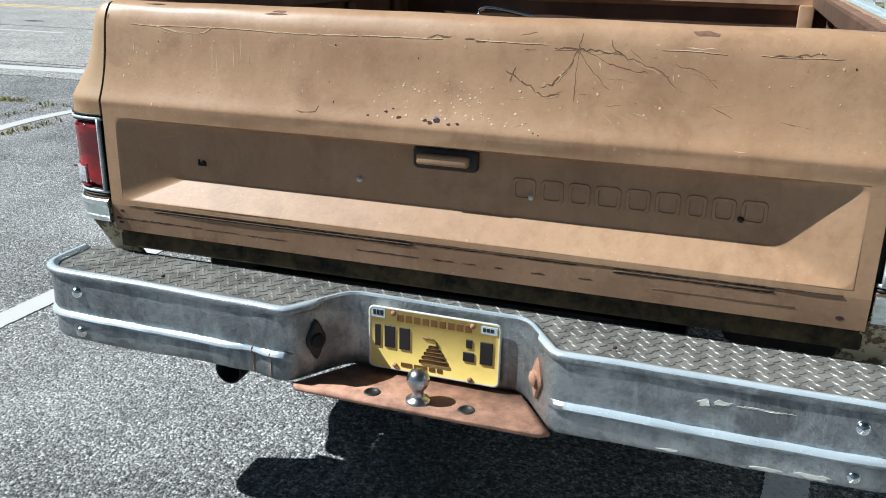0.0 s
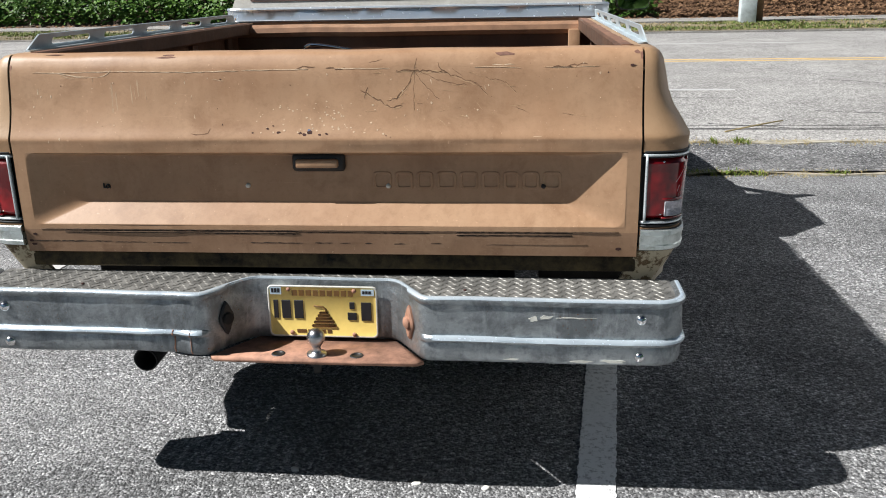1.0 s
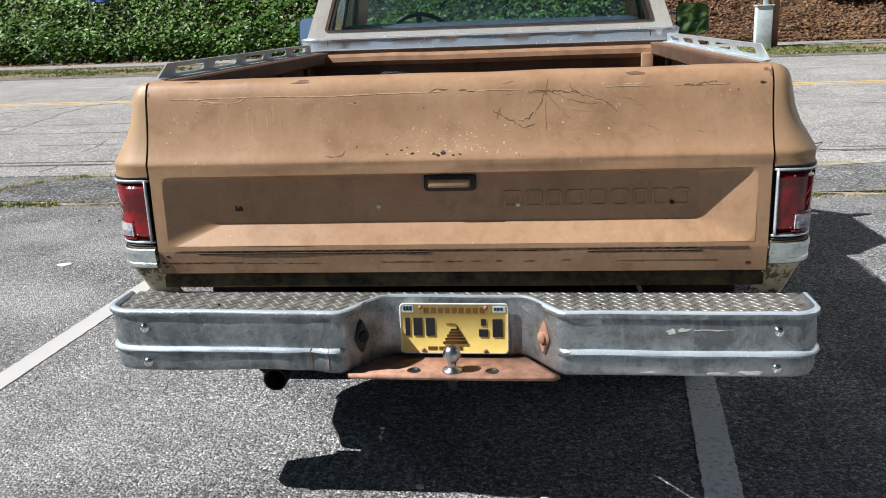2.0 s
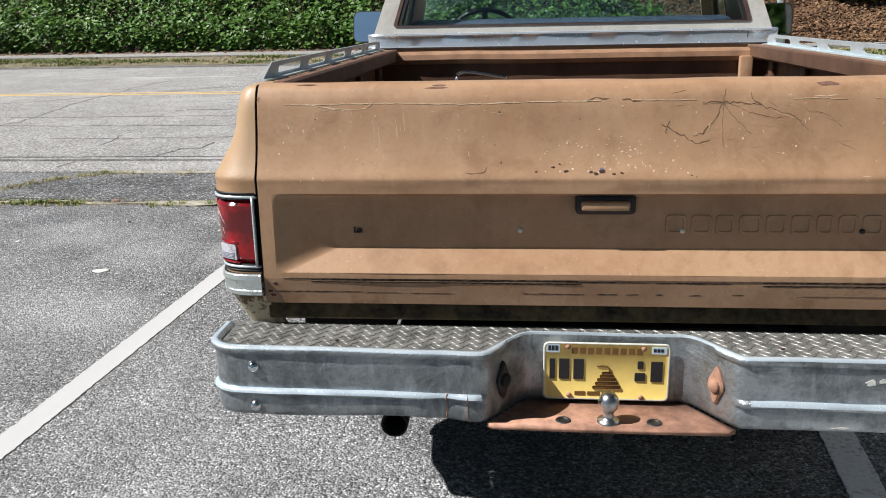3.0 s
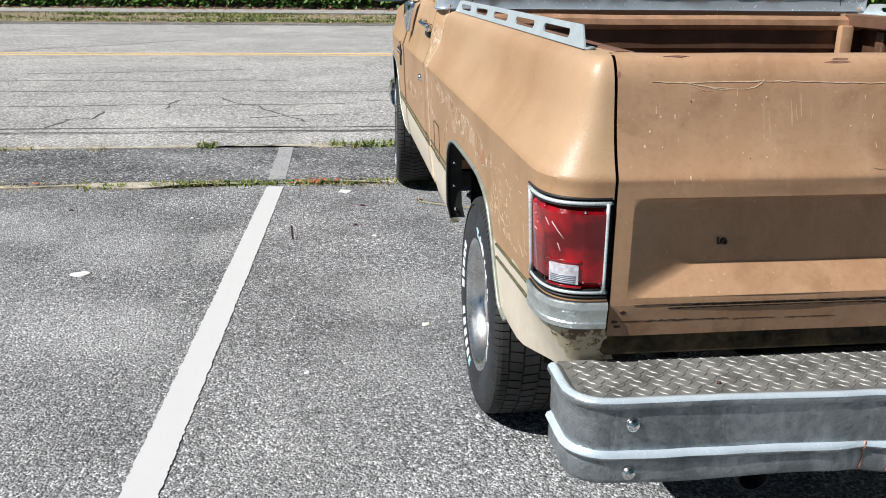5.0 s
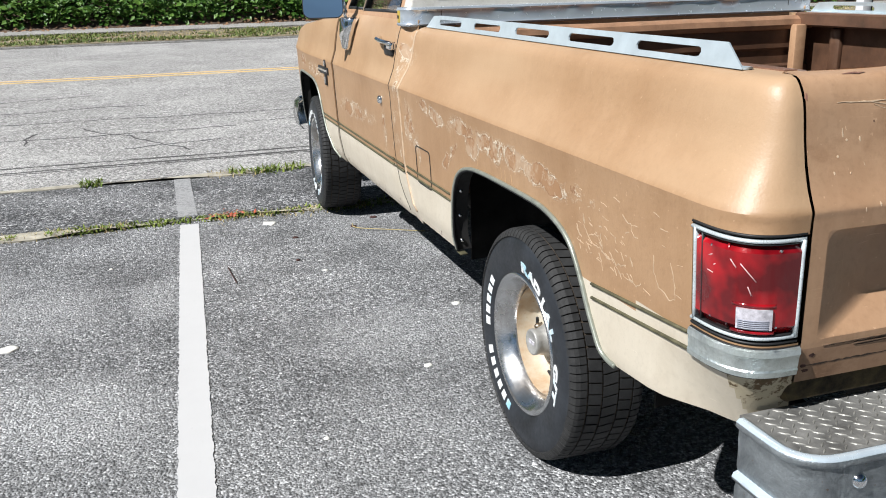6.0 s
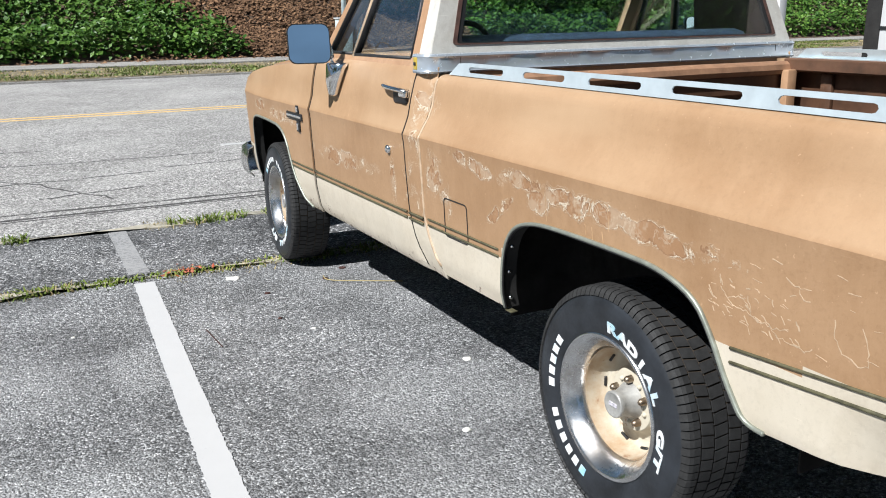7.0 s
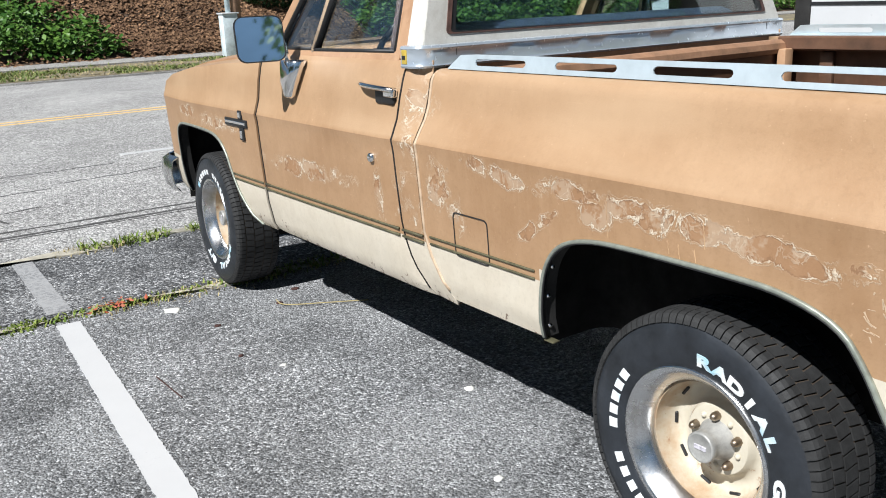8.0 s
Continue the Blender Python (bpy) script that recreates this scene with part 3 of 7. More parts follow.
rnd = random.Random(4)
for y, w in ((5.93, 0.05), (6.09, 0.045), (5.86, 0.02)):
    crack_on("road_seam", wander((-26, y - 0.06), (22, y + 0.02), 0.006, 0.2, rnd), w, 0.0125, SEAM, "dark double seam along the road", rnd)
for pts in (((-6.3, 6.2), (-6.8, 8.07), (-6.79, 8.7), (-7.23, 11.76), (-7.46, 13.2), (-7.3, 15.0)), ((-4.75, 6.83), (-4.9, 7.5)), ((-3.84, 6.12), (-3.79, 6.5), (-3.6, 6.53), (-3.56, 6.96)), ((-3.02, 7.08), (-2.97, 7.68)),
            ((-4.55, 5.53), (-4.57, 5.87)), ((-5.6, 7.3), (-1.2, 7.42)), ((-7.0, 8.4), (-0.5, 8.2)), ((-2.2, 6.6), (-1.4, 6.75)), ((-8.5, 10.9), (-3.8, 14.9)), ((3.4, 7.0), (4.9, 6.5)), ((4.3, 9.6), (6.0, 8.0)),
            ((-1.1, 7.6), (2.8, 8.0)), ((2.2, 6.2), (3.0, 5.8)), ((-12, 9.3), (-2, 9.2)), ((-5.2, 9.9), (-2.6, 10.3)), ((-1.7, 6.3), (-2.6, 7.8))):
    line = []
    for a, b in zip(pts, pts[1:]):
        line += wander(a, b, 0.035, 0.08, rnd)
    crack_on("road_crack", line, 0.026, 0.0125, SEAM, "thin dark crack in the road", rnd)


# ---- weeds, grass and litter ----
def leaf_mat(name, a, b, rough=0.6):
    n = Nodes(name)
    geo = n.node("ShaderNodeNewGeometry")
    col = n.mix(geo.outputs["Random Per Island"], a, b)
    col = n.mix(n.ramp(n.noise(0.5, 3), (0.35, 0.0), (0.7, 0.5)), col, tuple(c * 0.7 for c in a))
    return n.set(col, rough, Specular_IOR_Level=0.25)


GRASS = leaf_mat("weed_green", (0.1, 0.17, 0.025), (0.3, 0.34, 0.08))
VERGE = leaf_mat("verge_green", (0.07, 0.12, 0.025), (0.24, 0.27, 0.08))
DRY = leaf_mat("dry_grass", (0.34, 0.27, 0.12), (0.5, 0.42, 0.24))
IVY = leaf_mat("ivy_green", (0.028, 0.085, 0.012), (0.135, 0.245, 0.042), 0.45)
LITTER = leaf_mat("fallen_leaves", (0.08, 0.042, 0.024), (0.34, 0.2, 0.11), 0.8)


def blades(name, spots, height, width, mat, label, category, rnd):
    """Many bent, tapered blades as one object."""
    vs, fs = [], []
    for x, y, z in spots:
        a, lean = rnd.uniform(0, 6.283), rnd.uniform(0.2, 1.3)
        h, w = height * rnd.uniform(0.4, 1.2), width * rnd.uniform(0.6, 1.3)
        dx, dy = math.cos(a), math.sin(a)
        i = len(vs)
        for t, s in ((0, 1.0), (0.5, 0.85), (1.0, 0.12)):
            out = lean * h * t * t
            cx, cy, cz = x + dx * out, y + dy * out, z + h * t * (1 - 0.3 * lean * t)
            vs += [(cx - dy * w * s / 2, cy + dx * w * s / 2, cz), (cx + dy * w * s / 2, cy - dx * w * s / 2, cz)]
        fs += [(i, i + 1, i + 3, i + 2), (i + 2, i + 3, i + 5, i + 4)]
    return tagged(raw(name, vs, fs, mat), label, category, kind="stuff")


def tuft_spots(count, x0, x1, y, spread, rnd, clump=0.55, z=0.0, seed=1.0):
    out = []
    while len(out) < count:
        x = rnd.uniform(x0, x1)
        if noise.noise((x * 1.3, seed, 0.5)) + noise.noise((x * 5.1, seed, 2.5)) * 0.6 < clump - 0.55:
            continue
        out.append((x, y + rnd.gauss(0, spread) + 0.05 * noise.noise((x * 2, 4.0, seed)), z))
    return out


rnd = random.Random(11)
blades("weeds", tuft_spots(3000, -4.2, 6, 4.07, 0.045, rnd, 0.45), 0.032, 0.011, GRASS, "green weeds growing out of the pavement joint", "weeds", rnd)
blades("weeds", [(rnd.uniform(-2.0, -0.7), 4.075 + rnd.gauss(0, 0.035), 0.0) for _ in range(420)], 0.03, 0.011, GRASS, "green weeds growing out of the pavement joint", "weeds", rnd)
blades("dry_weeds", tuft_spots(4200, -4.3, 9, 4.06, 0.055, rnd, 0.3, seed=3.0), 0.024, 0.007, DRY, "dry straw and dead weeds in the pavement joint", "weeds", rnd)
blades("roadside_weeds", tuft_spots(1900, -3.9, 10, 5.27, 0.05, rnd, 0.8, seed=6.0), 0.06, 0.012, GRASS, "green weeds along the edge of the road", "weeds", rnd)
blades("roadside_dry_grass", tuft_spots(2800, -3.9, 10, 5.24, 0.07, rnd, 0.5, seed=8.0), 0.035, 0.008, DRY, "dry grass along the edge of the road", "grass", rnd)
bend = []
for (xa, ya), (xb, yb) in zip(EDGE[1:], EDGE[2:]):
    for _ in range(int(900 * math.hypot(xb - xa, yb - ya))):
        t = rnd.random()
        bend.append((xa + (xb - xa) * t + rnd.gauss(0, 0.05), ya + (yb - ya) * t + rnd.gauss(0, 0.05), 0.0))
for x, y, dx, dy, n_many in ((-5.42, 4.2, 0.1, 0.04, 40), (-5.0, 4.17, 0.25, 0.03, 10), (-4.4, 3.2, 0.04, 0.25, 28), (-4.38, 3.5, 0.03, 0.15, 8)):
    bend += [(x + rnd.gauss(0, dx), y + rnd.gauss(0, dy), 0.0) for _ in range(n_many * 10)]
for _ in range(260):
    y = rnd.uniform(2.8, 4.2)
    bend.append((-4.88 + rnd.gauss(0, 0.035) + 0.06 * noise.noise((y * 2, 1, 1)), y, 0.0))
blades("driveway_weeds", bend[::10], 0.045, 0.011, GRASS, "green weeds along the bend of the driveway edge", "weeds", rnd)
blades("driveway_dry_grass", bend[::2], 0.03, 0.008, DRY, "dry grass along the bend of the driveway edge", "grass", rnd)
spots = [(rnd.uniform(-34, 26), rnd.uniform(19.0, 22.2), 0.05) for _ in range(52000)]
spots = [s for s in spots if noise.noise((s[0] * 0.4, s[1] * 0.9, 1.0)) + 0.5 * noise.noise((s[0] * 1.7, s[1] * 2.5, 4.0)) > 0.02]
blades("verge_grass", spots, 0.08, 0.03, VERGE, "thin patchy grass on the roadside verge", "grass", rnd)
spots = [(rnd.uniform(-34, 26), rnd.uniform(18.95, 22.2), 0.05) for _ in range(17000)]
blades("verge_dry_grass", spots, 0.05, 0.03, DRY, "dry straw among the verge grass", "grass", rnd)


# ---- the bank across the road ----
def bank_z(x, y):
    t = max(0.0, y - 24.0)
    lump = 0.22 * noise.noise((x * 0.5, y * 0.5, 0)) + 0.12 * noise.noise((x * 1.6, y * 1.6, 5))
    return 0.1 + 0.62 * t + min(t, 1.0) * lump


SOIL = plain("bank_soil", (0.09, 0.06, 0.04), 0.95, 0, 0.5, 2, 0.8)
bm = bmesh.new()
sheet(bm, [[(x, y, bank_z(x, y) - 0.06) for x in span(-60, 60, 0.8)] for y in span(23.9, 36, 0.5)])
tagged(finish("bank", bm, SOIL), "dark soil bank rising behind the sidewalk", "bank", kind="structure")


def litter_edge(y):
    """Where the ivy gives way to bare leaf litter along the bank."""
    return 4.35 - 1.05 * (y - 24.0)


def leaves(name, count, x0, x1, y0, y1, size, lift, mat, label, keep, rnd, flat_lie):
    vs, fs = [], []
    while len(fs) < count:
        x, y = rnd.uniform(x0, x1), y0 + (y1 - y0) * rnd.random() ** 1.3
        if not keep(x, y):
            continue
        p = Vector((x, y, bank_z(x, y) + rnd.uniform(0, lift) * (0.5 + max(0, 0.9 + 1.3 * noise.noise((x * 1.1, y * 1.1, 9))))))
        nrm = Vector((rnd.gauss(0, flat_lie), rnd.gauss(-0.5, flat_lie), 1.0)).normalized()
        u = nrm.cross(Vector((rnd.gauss(0, 1), rnd.gauss(0, 1), rnd.gauss(0, 1)))).normalized()
        v = nrm.cross(u)
        s = size * rnd.uniform(0.55, 1.3)
        i = len(vs)
        vs += [tuple(p - v * s), tuple(p + u * s * 0.62 + nrm * s * 0.12), tuple(p + v * s), tuple(p - u * s * 0.62 + nrm * s * 0.12)]
        fs.append((i, i + 1, i + 2, i + 3))
    return tagged(raw(name, vs, fs, mat), label, "leaves", kind="stuff")


rnd = random.Random(21)


def ivy_here(x, y):
    wob = 0.5 * noise.noise((x * 0.9, y * 0.9, 3))
    if x > 11.5 + wob * 2:
        return True
    return x < litter_edge(y) + wob


leaves("ivy", 92000, -32, 22, 24.05, 30.5, 0.085, 0.42, IVY, "dense green ivy covering the bank", ivy_here, rnd, 0.55)
leaves("ivy", 20000, 22, 38, 24.05, 30.5, 0.085, 0.42, IVY, "dense green ivy covering the bank", ivy_here, rnd, 0.55)
leaves("leaf_litter", 46000, 0.5, 13, 23.95, 30.5, 0.055, 0.07, LITTER, "brown fallen leaves on the bank", lambda x, y: not ivy_here(x, y) or rnd.random() < 0.05, rnd, 0.4)
leaves("sidewalk_leaves", 900, -30, 16, 23.4, 24.1, 0.05, 0.03, LITTER, "fallen leaves along the back of the sidewalk", lambda x, y: True, rnd, 0.3)


# shrubs at the top of the bank
def shrub(at, size, m_leaf, label, seed):
    rnd = random.Random(seed)
    ob = thing("shrub", label, "shrub", pose(at[0], at[1], bank_z(at[0], at[1]) - 0.1), "shrubs on the bank")
    bm = bmesh.new()
    for k in range(6):
        a = k * 1.05 + rnd.uniform(-0.3, 0.3)
        tip = Vector((math.cos(a) * size[0] * 0.6, math.sin(a) * size[1] * 0.6, size[2] * rnd.uniform(0.6, 0.95)))
        tube(bm, [(0, 0, -0.2), tip * 0.5 + Vector((0, 0, 0.1)), tip], [0.04, 0.025, 0.008], 6)
    part("stem", bm, plain("shrub_bark", (0.12, 0.08, 0.05), 0.9), ob)
    vs, fs = [], []
    for _ in range(2600):
        d = Vector((rnd.gauss(0, 1), rnd.gauss(0, 1), rnd.gauss(0, 1))).normalized()
        r = rnd.uniform(0.55, 1.0) * (0.85 + 0.35 * noise.noise(d * 2.2 + Vector((seed, 0, 0))))
        p = Vector((d.x * size[0], d.y * size[1], size[2] * 0.55 + d.z * size[2] * 0.55)) * r
        u = Vector((rnd.gauss(0, 1), rnd.gauss(0, 1), rnd.gauss(0, 1))).normalized()
        v = u.orthogonal().normalized()
        s = rnd.uniform(0.04, 0.09)
        i = len(vs)
        vs += [tuple(p - v * s), tuple(p + u * s * 0.6), tuple(p + v * s), tuple(p - u * s * 0.6)]
        fs.append((i, i + 1, i + 2, i + 3))
    raw("foliage", vs, fs, m_leaf, ob)
    return ob


DARK_LEAF = leaf_mat("dark_shrub_green", (0.012, 0.03, 0.01), (0.05, 0.09, 0.02))
for at, size, seed in (((3.2, 27.8, 2.2), (1.0, 0.8, 1.2), 1), ((9.3, 26.0, 1.3), (1.6, 0.9, 1.5), 2), ((11.5, 27.2, 1.9), (1.6, 1.0, 1.6), 3), ((-17.5, 28.4, 2.6), (1.1, 0.8, 0.9), 4), ((14.5, 25.8, 1.0), (2.0, 1.2, 2.0), 5),
                      ((18, 25.5, 0.8), (2.4, 1.4, 2.6), 6)):
    shrub(at, size, DARK_LEAF, "dark green leafy shrub on the bank", seed)

# thin marker poles in the ivy, one with a small blue flag
GALV = plain("galvanised_pole", (0.42, 0.5, 0.5), 0.45, 0.6, 0.15)
for x, y, flag in ((-14.2, 25.6, True), (1.55, 25.6, False)):
    ob = thing("marker_pole", "thin grey metal marker pole standing in the ivy", "pole", pose(x, y, bank_z(x, y) - 0.1))
    bm = bmesh.new()
    tube(bm, [(0, 0, 0), (0.0, 0, 1.4), (-0.06, 0, 2.4)], 0.022, 8)
    part("pole", bm, GALV, ob)
    if flag:
        bm = bmesh.new()
        sheet(bm, [[(u * 0.7 - 0.03, 0.05 * math.sin(u * 7), 1.06 + v * 0.4 - 0.05 * u) for u in span(0, 1, 0.1)] for v in (0, 0.5, 1)])
        solid(part("flag", bm, plain("blue_cloth", (0.05, 0.1, 0.42), 0.8), ob, "small blue cloth flag"), 0.003)

# utility pole, its painted guard and the grey box beside it
ob = thing("utility_pole", "brown wooden utility pole beside the sidewalk", "utility pole", pose(6.33, 22.1, 0))
bm = bmesh.new()
tube(bm, [(0, 0, 0), (0.01, 0, 3), (0.02, 0, 9.5)], [0.13, 0.12, 0.09], 14)
part("pole", bm, plain("weathered_pole_wood", (0.26, 0.16, 0.1), 0.9, 0, 0.35, 6, 0.5), ob)
ob = thing("conduit_pole", "slim pale grey conduit pole behind the cabinet", "pole", pose(6.09, 22.04, 0.0))
bm = bmesh.new()
tube(bm, [(0, 0, 0), (0, 0, 6.0)], 0.07, 12)
part("pole", bm, plain("flaking_pale_blue_paint", (0.5, 0.6, 0.62), 0.7, 0, 0.35, 5, 0.3), ob)
ob = thing("meter_cabinet", "pale grey metal utility cabinet fixed beside the pole", "cabinet", pose(6.01, 21.86, 0.0))
bm = bmesh.new()
box(bm, (-0.2, -0.15, 0), (0.2, 0.15, 1.12), 0.015)
part("body", bm, plain("pale_grey_cabinet_paint", (0.58, 0.66, 0.68), 0.6, 0, 0.3, 4, 0.2), ob)
bm = bmesh.new()
box(bm, (-0.23, -0.18, 1.12), (0.23, 0.18, 1.16), 0.01)
part("lid", bm, plain("grey_cabinet_lid", (0.55, 0.57, 0.58), 0.5), ob)


# ---- the pickup truck ----
RAKE, YAW = 0.69, 0.5
truck = thing("pickup_truck", "old tan and cream pickup truck with peeling paint", "pickup truck", pose(0, 0, 0, -RAKE, 0, YAW))
bed_z = curve_of([(0.30, 0.93), (0.47, 0.945), (0.55, 0.965), (0.68, 0.970), (0.80, 0.976), (0.90, 0.981), (0.95, 0.984), (0.987, 0.988), (1.024, 0.966), (1.06, 0.943),
                  (1.10, 0.927), (1.15, 0.917), (1.18, 0.91), (1.195, 0.902), (1.205, 0.888), (1.209, 0.872), (1.210, 0.80)])
gate_y = curve_of([(0.60, 0.056), (0.67, 0.0465), (0.735, 0.0388), (0.955, 0.0388), (0.976, 0.0378), (0.983, 0.0372), (0.988, 0.0378), (0.996, 0.0415), (1.012, 0.0495), (1.03, 0.0572), (1.06, 0.0662), (1.10, 0.0745), (1.155, 0.083), (1.165, 0.085), (1.18, 0.0908), (1.195, 0.099),
                   (1.205, 0.108), (1.209, 0.119), (1.211, 0.15)])
rear_arch = smooth_curve([(0.48, 0.533), (0.515, 0.535), (0.542, 0.546), (0.565, 0.576), (0.60, 0.628), (0.645, 0.715), (0.70, 0.785), (0.82, 0.822), (0.95, 0.828), (1.25, 0.828), (1.38, 0.82), (1.48, 0.79), (1.54, 0.725), (1.567, 0.63), (1.571, 0.497)], 2)
front_arch = smooth_curve([(3.545, 0.462), (3.60, 0.49), (3.665, 0.545), (3.75, 0.67), (3.80, 0.79), (3.90, 0.855), (4.10, 0.866), (4.30, 0.868), (4.45, 0.862), (4.53, 0.82), (4.552, 0.72), (4.56, 0.47)], 2)
bed_front = curve_of([(0.45, 1.955), (0.5, 2.0), (0.56, 2.06), (0.63, 2.11), (0.7, 2.135), (1.0, 2.14), (1.3, 2.14)])
door_rear = curve_of([(0.45, 2.12), (0.5, 2.16), (0.56, 2.215), (0.63, 2.25), (0.7, 2.272), (0.98, 2.288), (1.1, 2.27), (1.24, 2.255)])
bed_low = curve_of([(0.0, 0.575), (0.15, 0.56), (0.48, 0.533), (0.55, 0.525), (1.58, 0.497), (2.2, 0.497)])


def arch_floor(curve):
    ys, zs = [p.x for p in curve], [p.y for p in curve]
    return lambda y: float(np.interp(y, ys, zs)) if ys[0] < y < ys[-1] else 0.0


rear_floor, front_floor = arch_floor(rear_arch), arch_floor(front_arch)
Z_ROWS = sorted(set([round(v, 4) for v in span(0.45, 0.95, 0.025)] + [0.666, 0.6785, 0.965, 0.975, 0.982, 0.987, 0.992, 0.998, 1.008, 1.024, 1.04, 1.06, 1.08, 1.10, 1.125, 1.15, 1.168, 1.18, 1.19, 1.196, 1.201, 1.205, 1.2075, 1.209, 1.21]))


def trim_line(y):
    return float(np.interp(y, [0.1, 0.2, 0.6, 1.6, 2.2], [0.735, 0.728, 0.697, 0.69, 0.688]))


def open_box(bm, x, z):
    """Cuts a box open past the plane x, on the side where x lies, and below z."""
    for co, no in (((x, 0, 0), (math.copysign(1, x), 0, 0)), ((0, 0, z), (0, 0, -1))):
        bmesh.ops.bisect_plane(bm, geom=bm.verts[:] + bm.edges[:] + bm.faces[:], plane_co=co, plane_no=no, clear_outer=True)


def bed_side(s):
    """One outer side of the cargo bed with its rounded rear corner; s is the side, -1 or 1."""
    cols = [("y", y) for y in sorted(set([round(v, 4) for v in span(0.19, 2.14, 0.05)] + [round(p.x, 4) for p in rear_arch]), reverse=True)]
    cols += [("a", a) for a in span(6, 90, 6)]
    grid = []
    for kind, v in cols:
        col = []
        for z in Z_ROWS:
            if kind == "y":
                low = max(bed_low(v), rear_floor(v))
                zz = max(z, low)
                x, y = bed_z(zz), v if v < 1.6 else 1.6 + (v - 1.6) * (bed_front(zz) - 1.6) / 0.54
            else:
                zz = max(z, bed_low(0.19 * (1 - v / 90)))
                ca, sa = math.cos(radians(v)), math.sin(radians(v))
                p = 0.62 if zz < 0.96 else 0.72
                xe = min(0.855, bed_z(zz) - 0.001)
                x = xe + (bed_z(zz) - xe) * abs(ca) ** p
                y = 0.19 - (0.19 - gate_y(zz)) * abs(sa) ** p
                y += 0.03 * max(0.0, (0.69 - zz) / 0.08) * (v / 90)
            # the skirt tucks under towards the rear corner
            tuck = max(0.0, min(1.0, (0.33 - y) / 0.2))
            x -= 0.042 * max(0.0, (0.69 - zz) / 0.1) * tuck * tuck * (3 - 2 * tuck)
            col.append((s * x, y, zz))
        grid.append(col)
    bm = bmesh.new()
    lamp = lambda c: c.y < 0.185 and 0.752 < c.z < 0.955
    sheet(bm, grid, lambda c: (2 if c.y < 0.1 and c.z < 0.7 else 1) if c.z < (trim_line(c.y) if c.y < 1.58 else 0.666) else 0)
    bmesh.ops.delete(bm, geom=[f for f in bm.faces if lamp(f.calc_center_median())], context="FACES")
    bmesh.ops.recalc_face_normals(bm, faces=bm.faces)
    if sum(f.normal.x * s for f in bm.faces) < 0:
        bmesh.ops.reverse_faces(bm, faces=bm.faces)
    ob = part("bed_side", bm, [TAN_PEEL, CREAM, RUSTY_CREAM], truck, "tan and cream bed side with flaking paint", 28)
    solid(ob, 0.012)
    return ob


def strip_along(name, pts, normal, w, t, mat, parent, label=""):
    """A raised moulding of width w and thickness t laid along points; normal(p) points away from the body."""
    pts = [Vector(p) for p in pts]
    loops = []
    for i, p in enumerate(pts):
        d = (pts[min(i + 1, len(pts) - 1)] - pts[max(i - 1, 0)]).normalized()
        nn = Vector(normal(p)).normalized()
        c = d.cross(nn).normalized() * w / 2
        loops.append([p - c - nn * 0.004, p - c + nn * t * 0.6, p - c * 0.6 + nn * t, p + c * 0.6 + nn * t, p + c + nn * t * 0.6, p + c - nn * 0.004])
    bm = bmesh.new()
    rings(bm, loops)
    return part(name, bm, mat, parent, label)


def corner_ring(s, z, out=0.0, a0=0, a1=90, step=7.5):
    """Points round the rear corner at height z, from the side to the rear."""
    pts = []
    for a in span(a0, a1, step):
        ca, sa = math.cos(radians(a)), math.sin(radians(a))
        x = 0.855 + (bed_z(z) + out - 0.855) * abs(ca) ** 0.62
        y = 0.19 - (0.19 - gate_y(z) + out) * abs(sa) ** 0.62
        pts.append((s * x, y, z))
    return pts


LENS_GREY = plain("grey_lens_rib", (0.3, 0.31, 0.36), 0.3, 0, 0.2, 40, 0.05)
SCRATCHED = plain("scratched_lens", (0.62, 0.4, 0.4), 0.6, 0, 0.2)


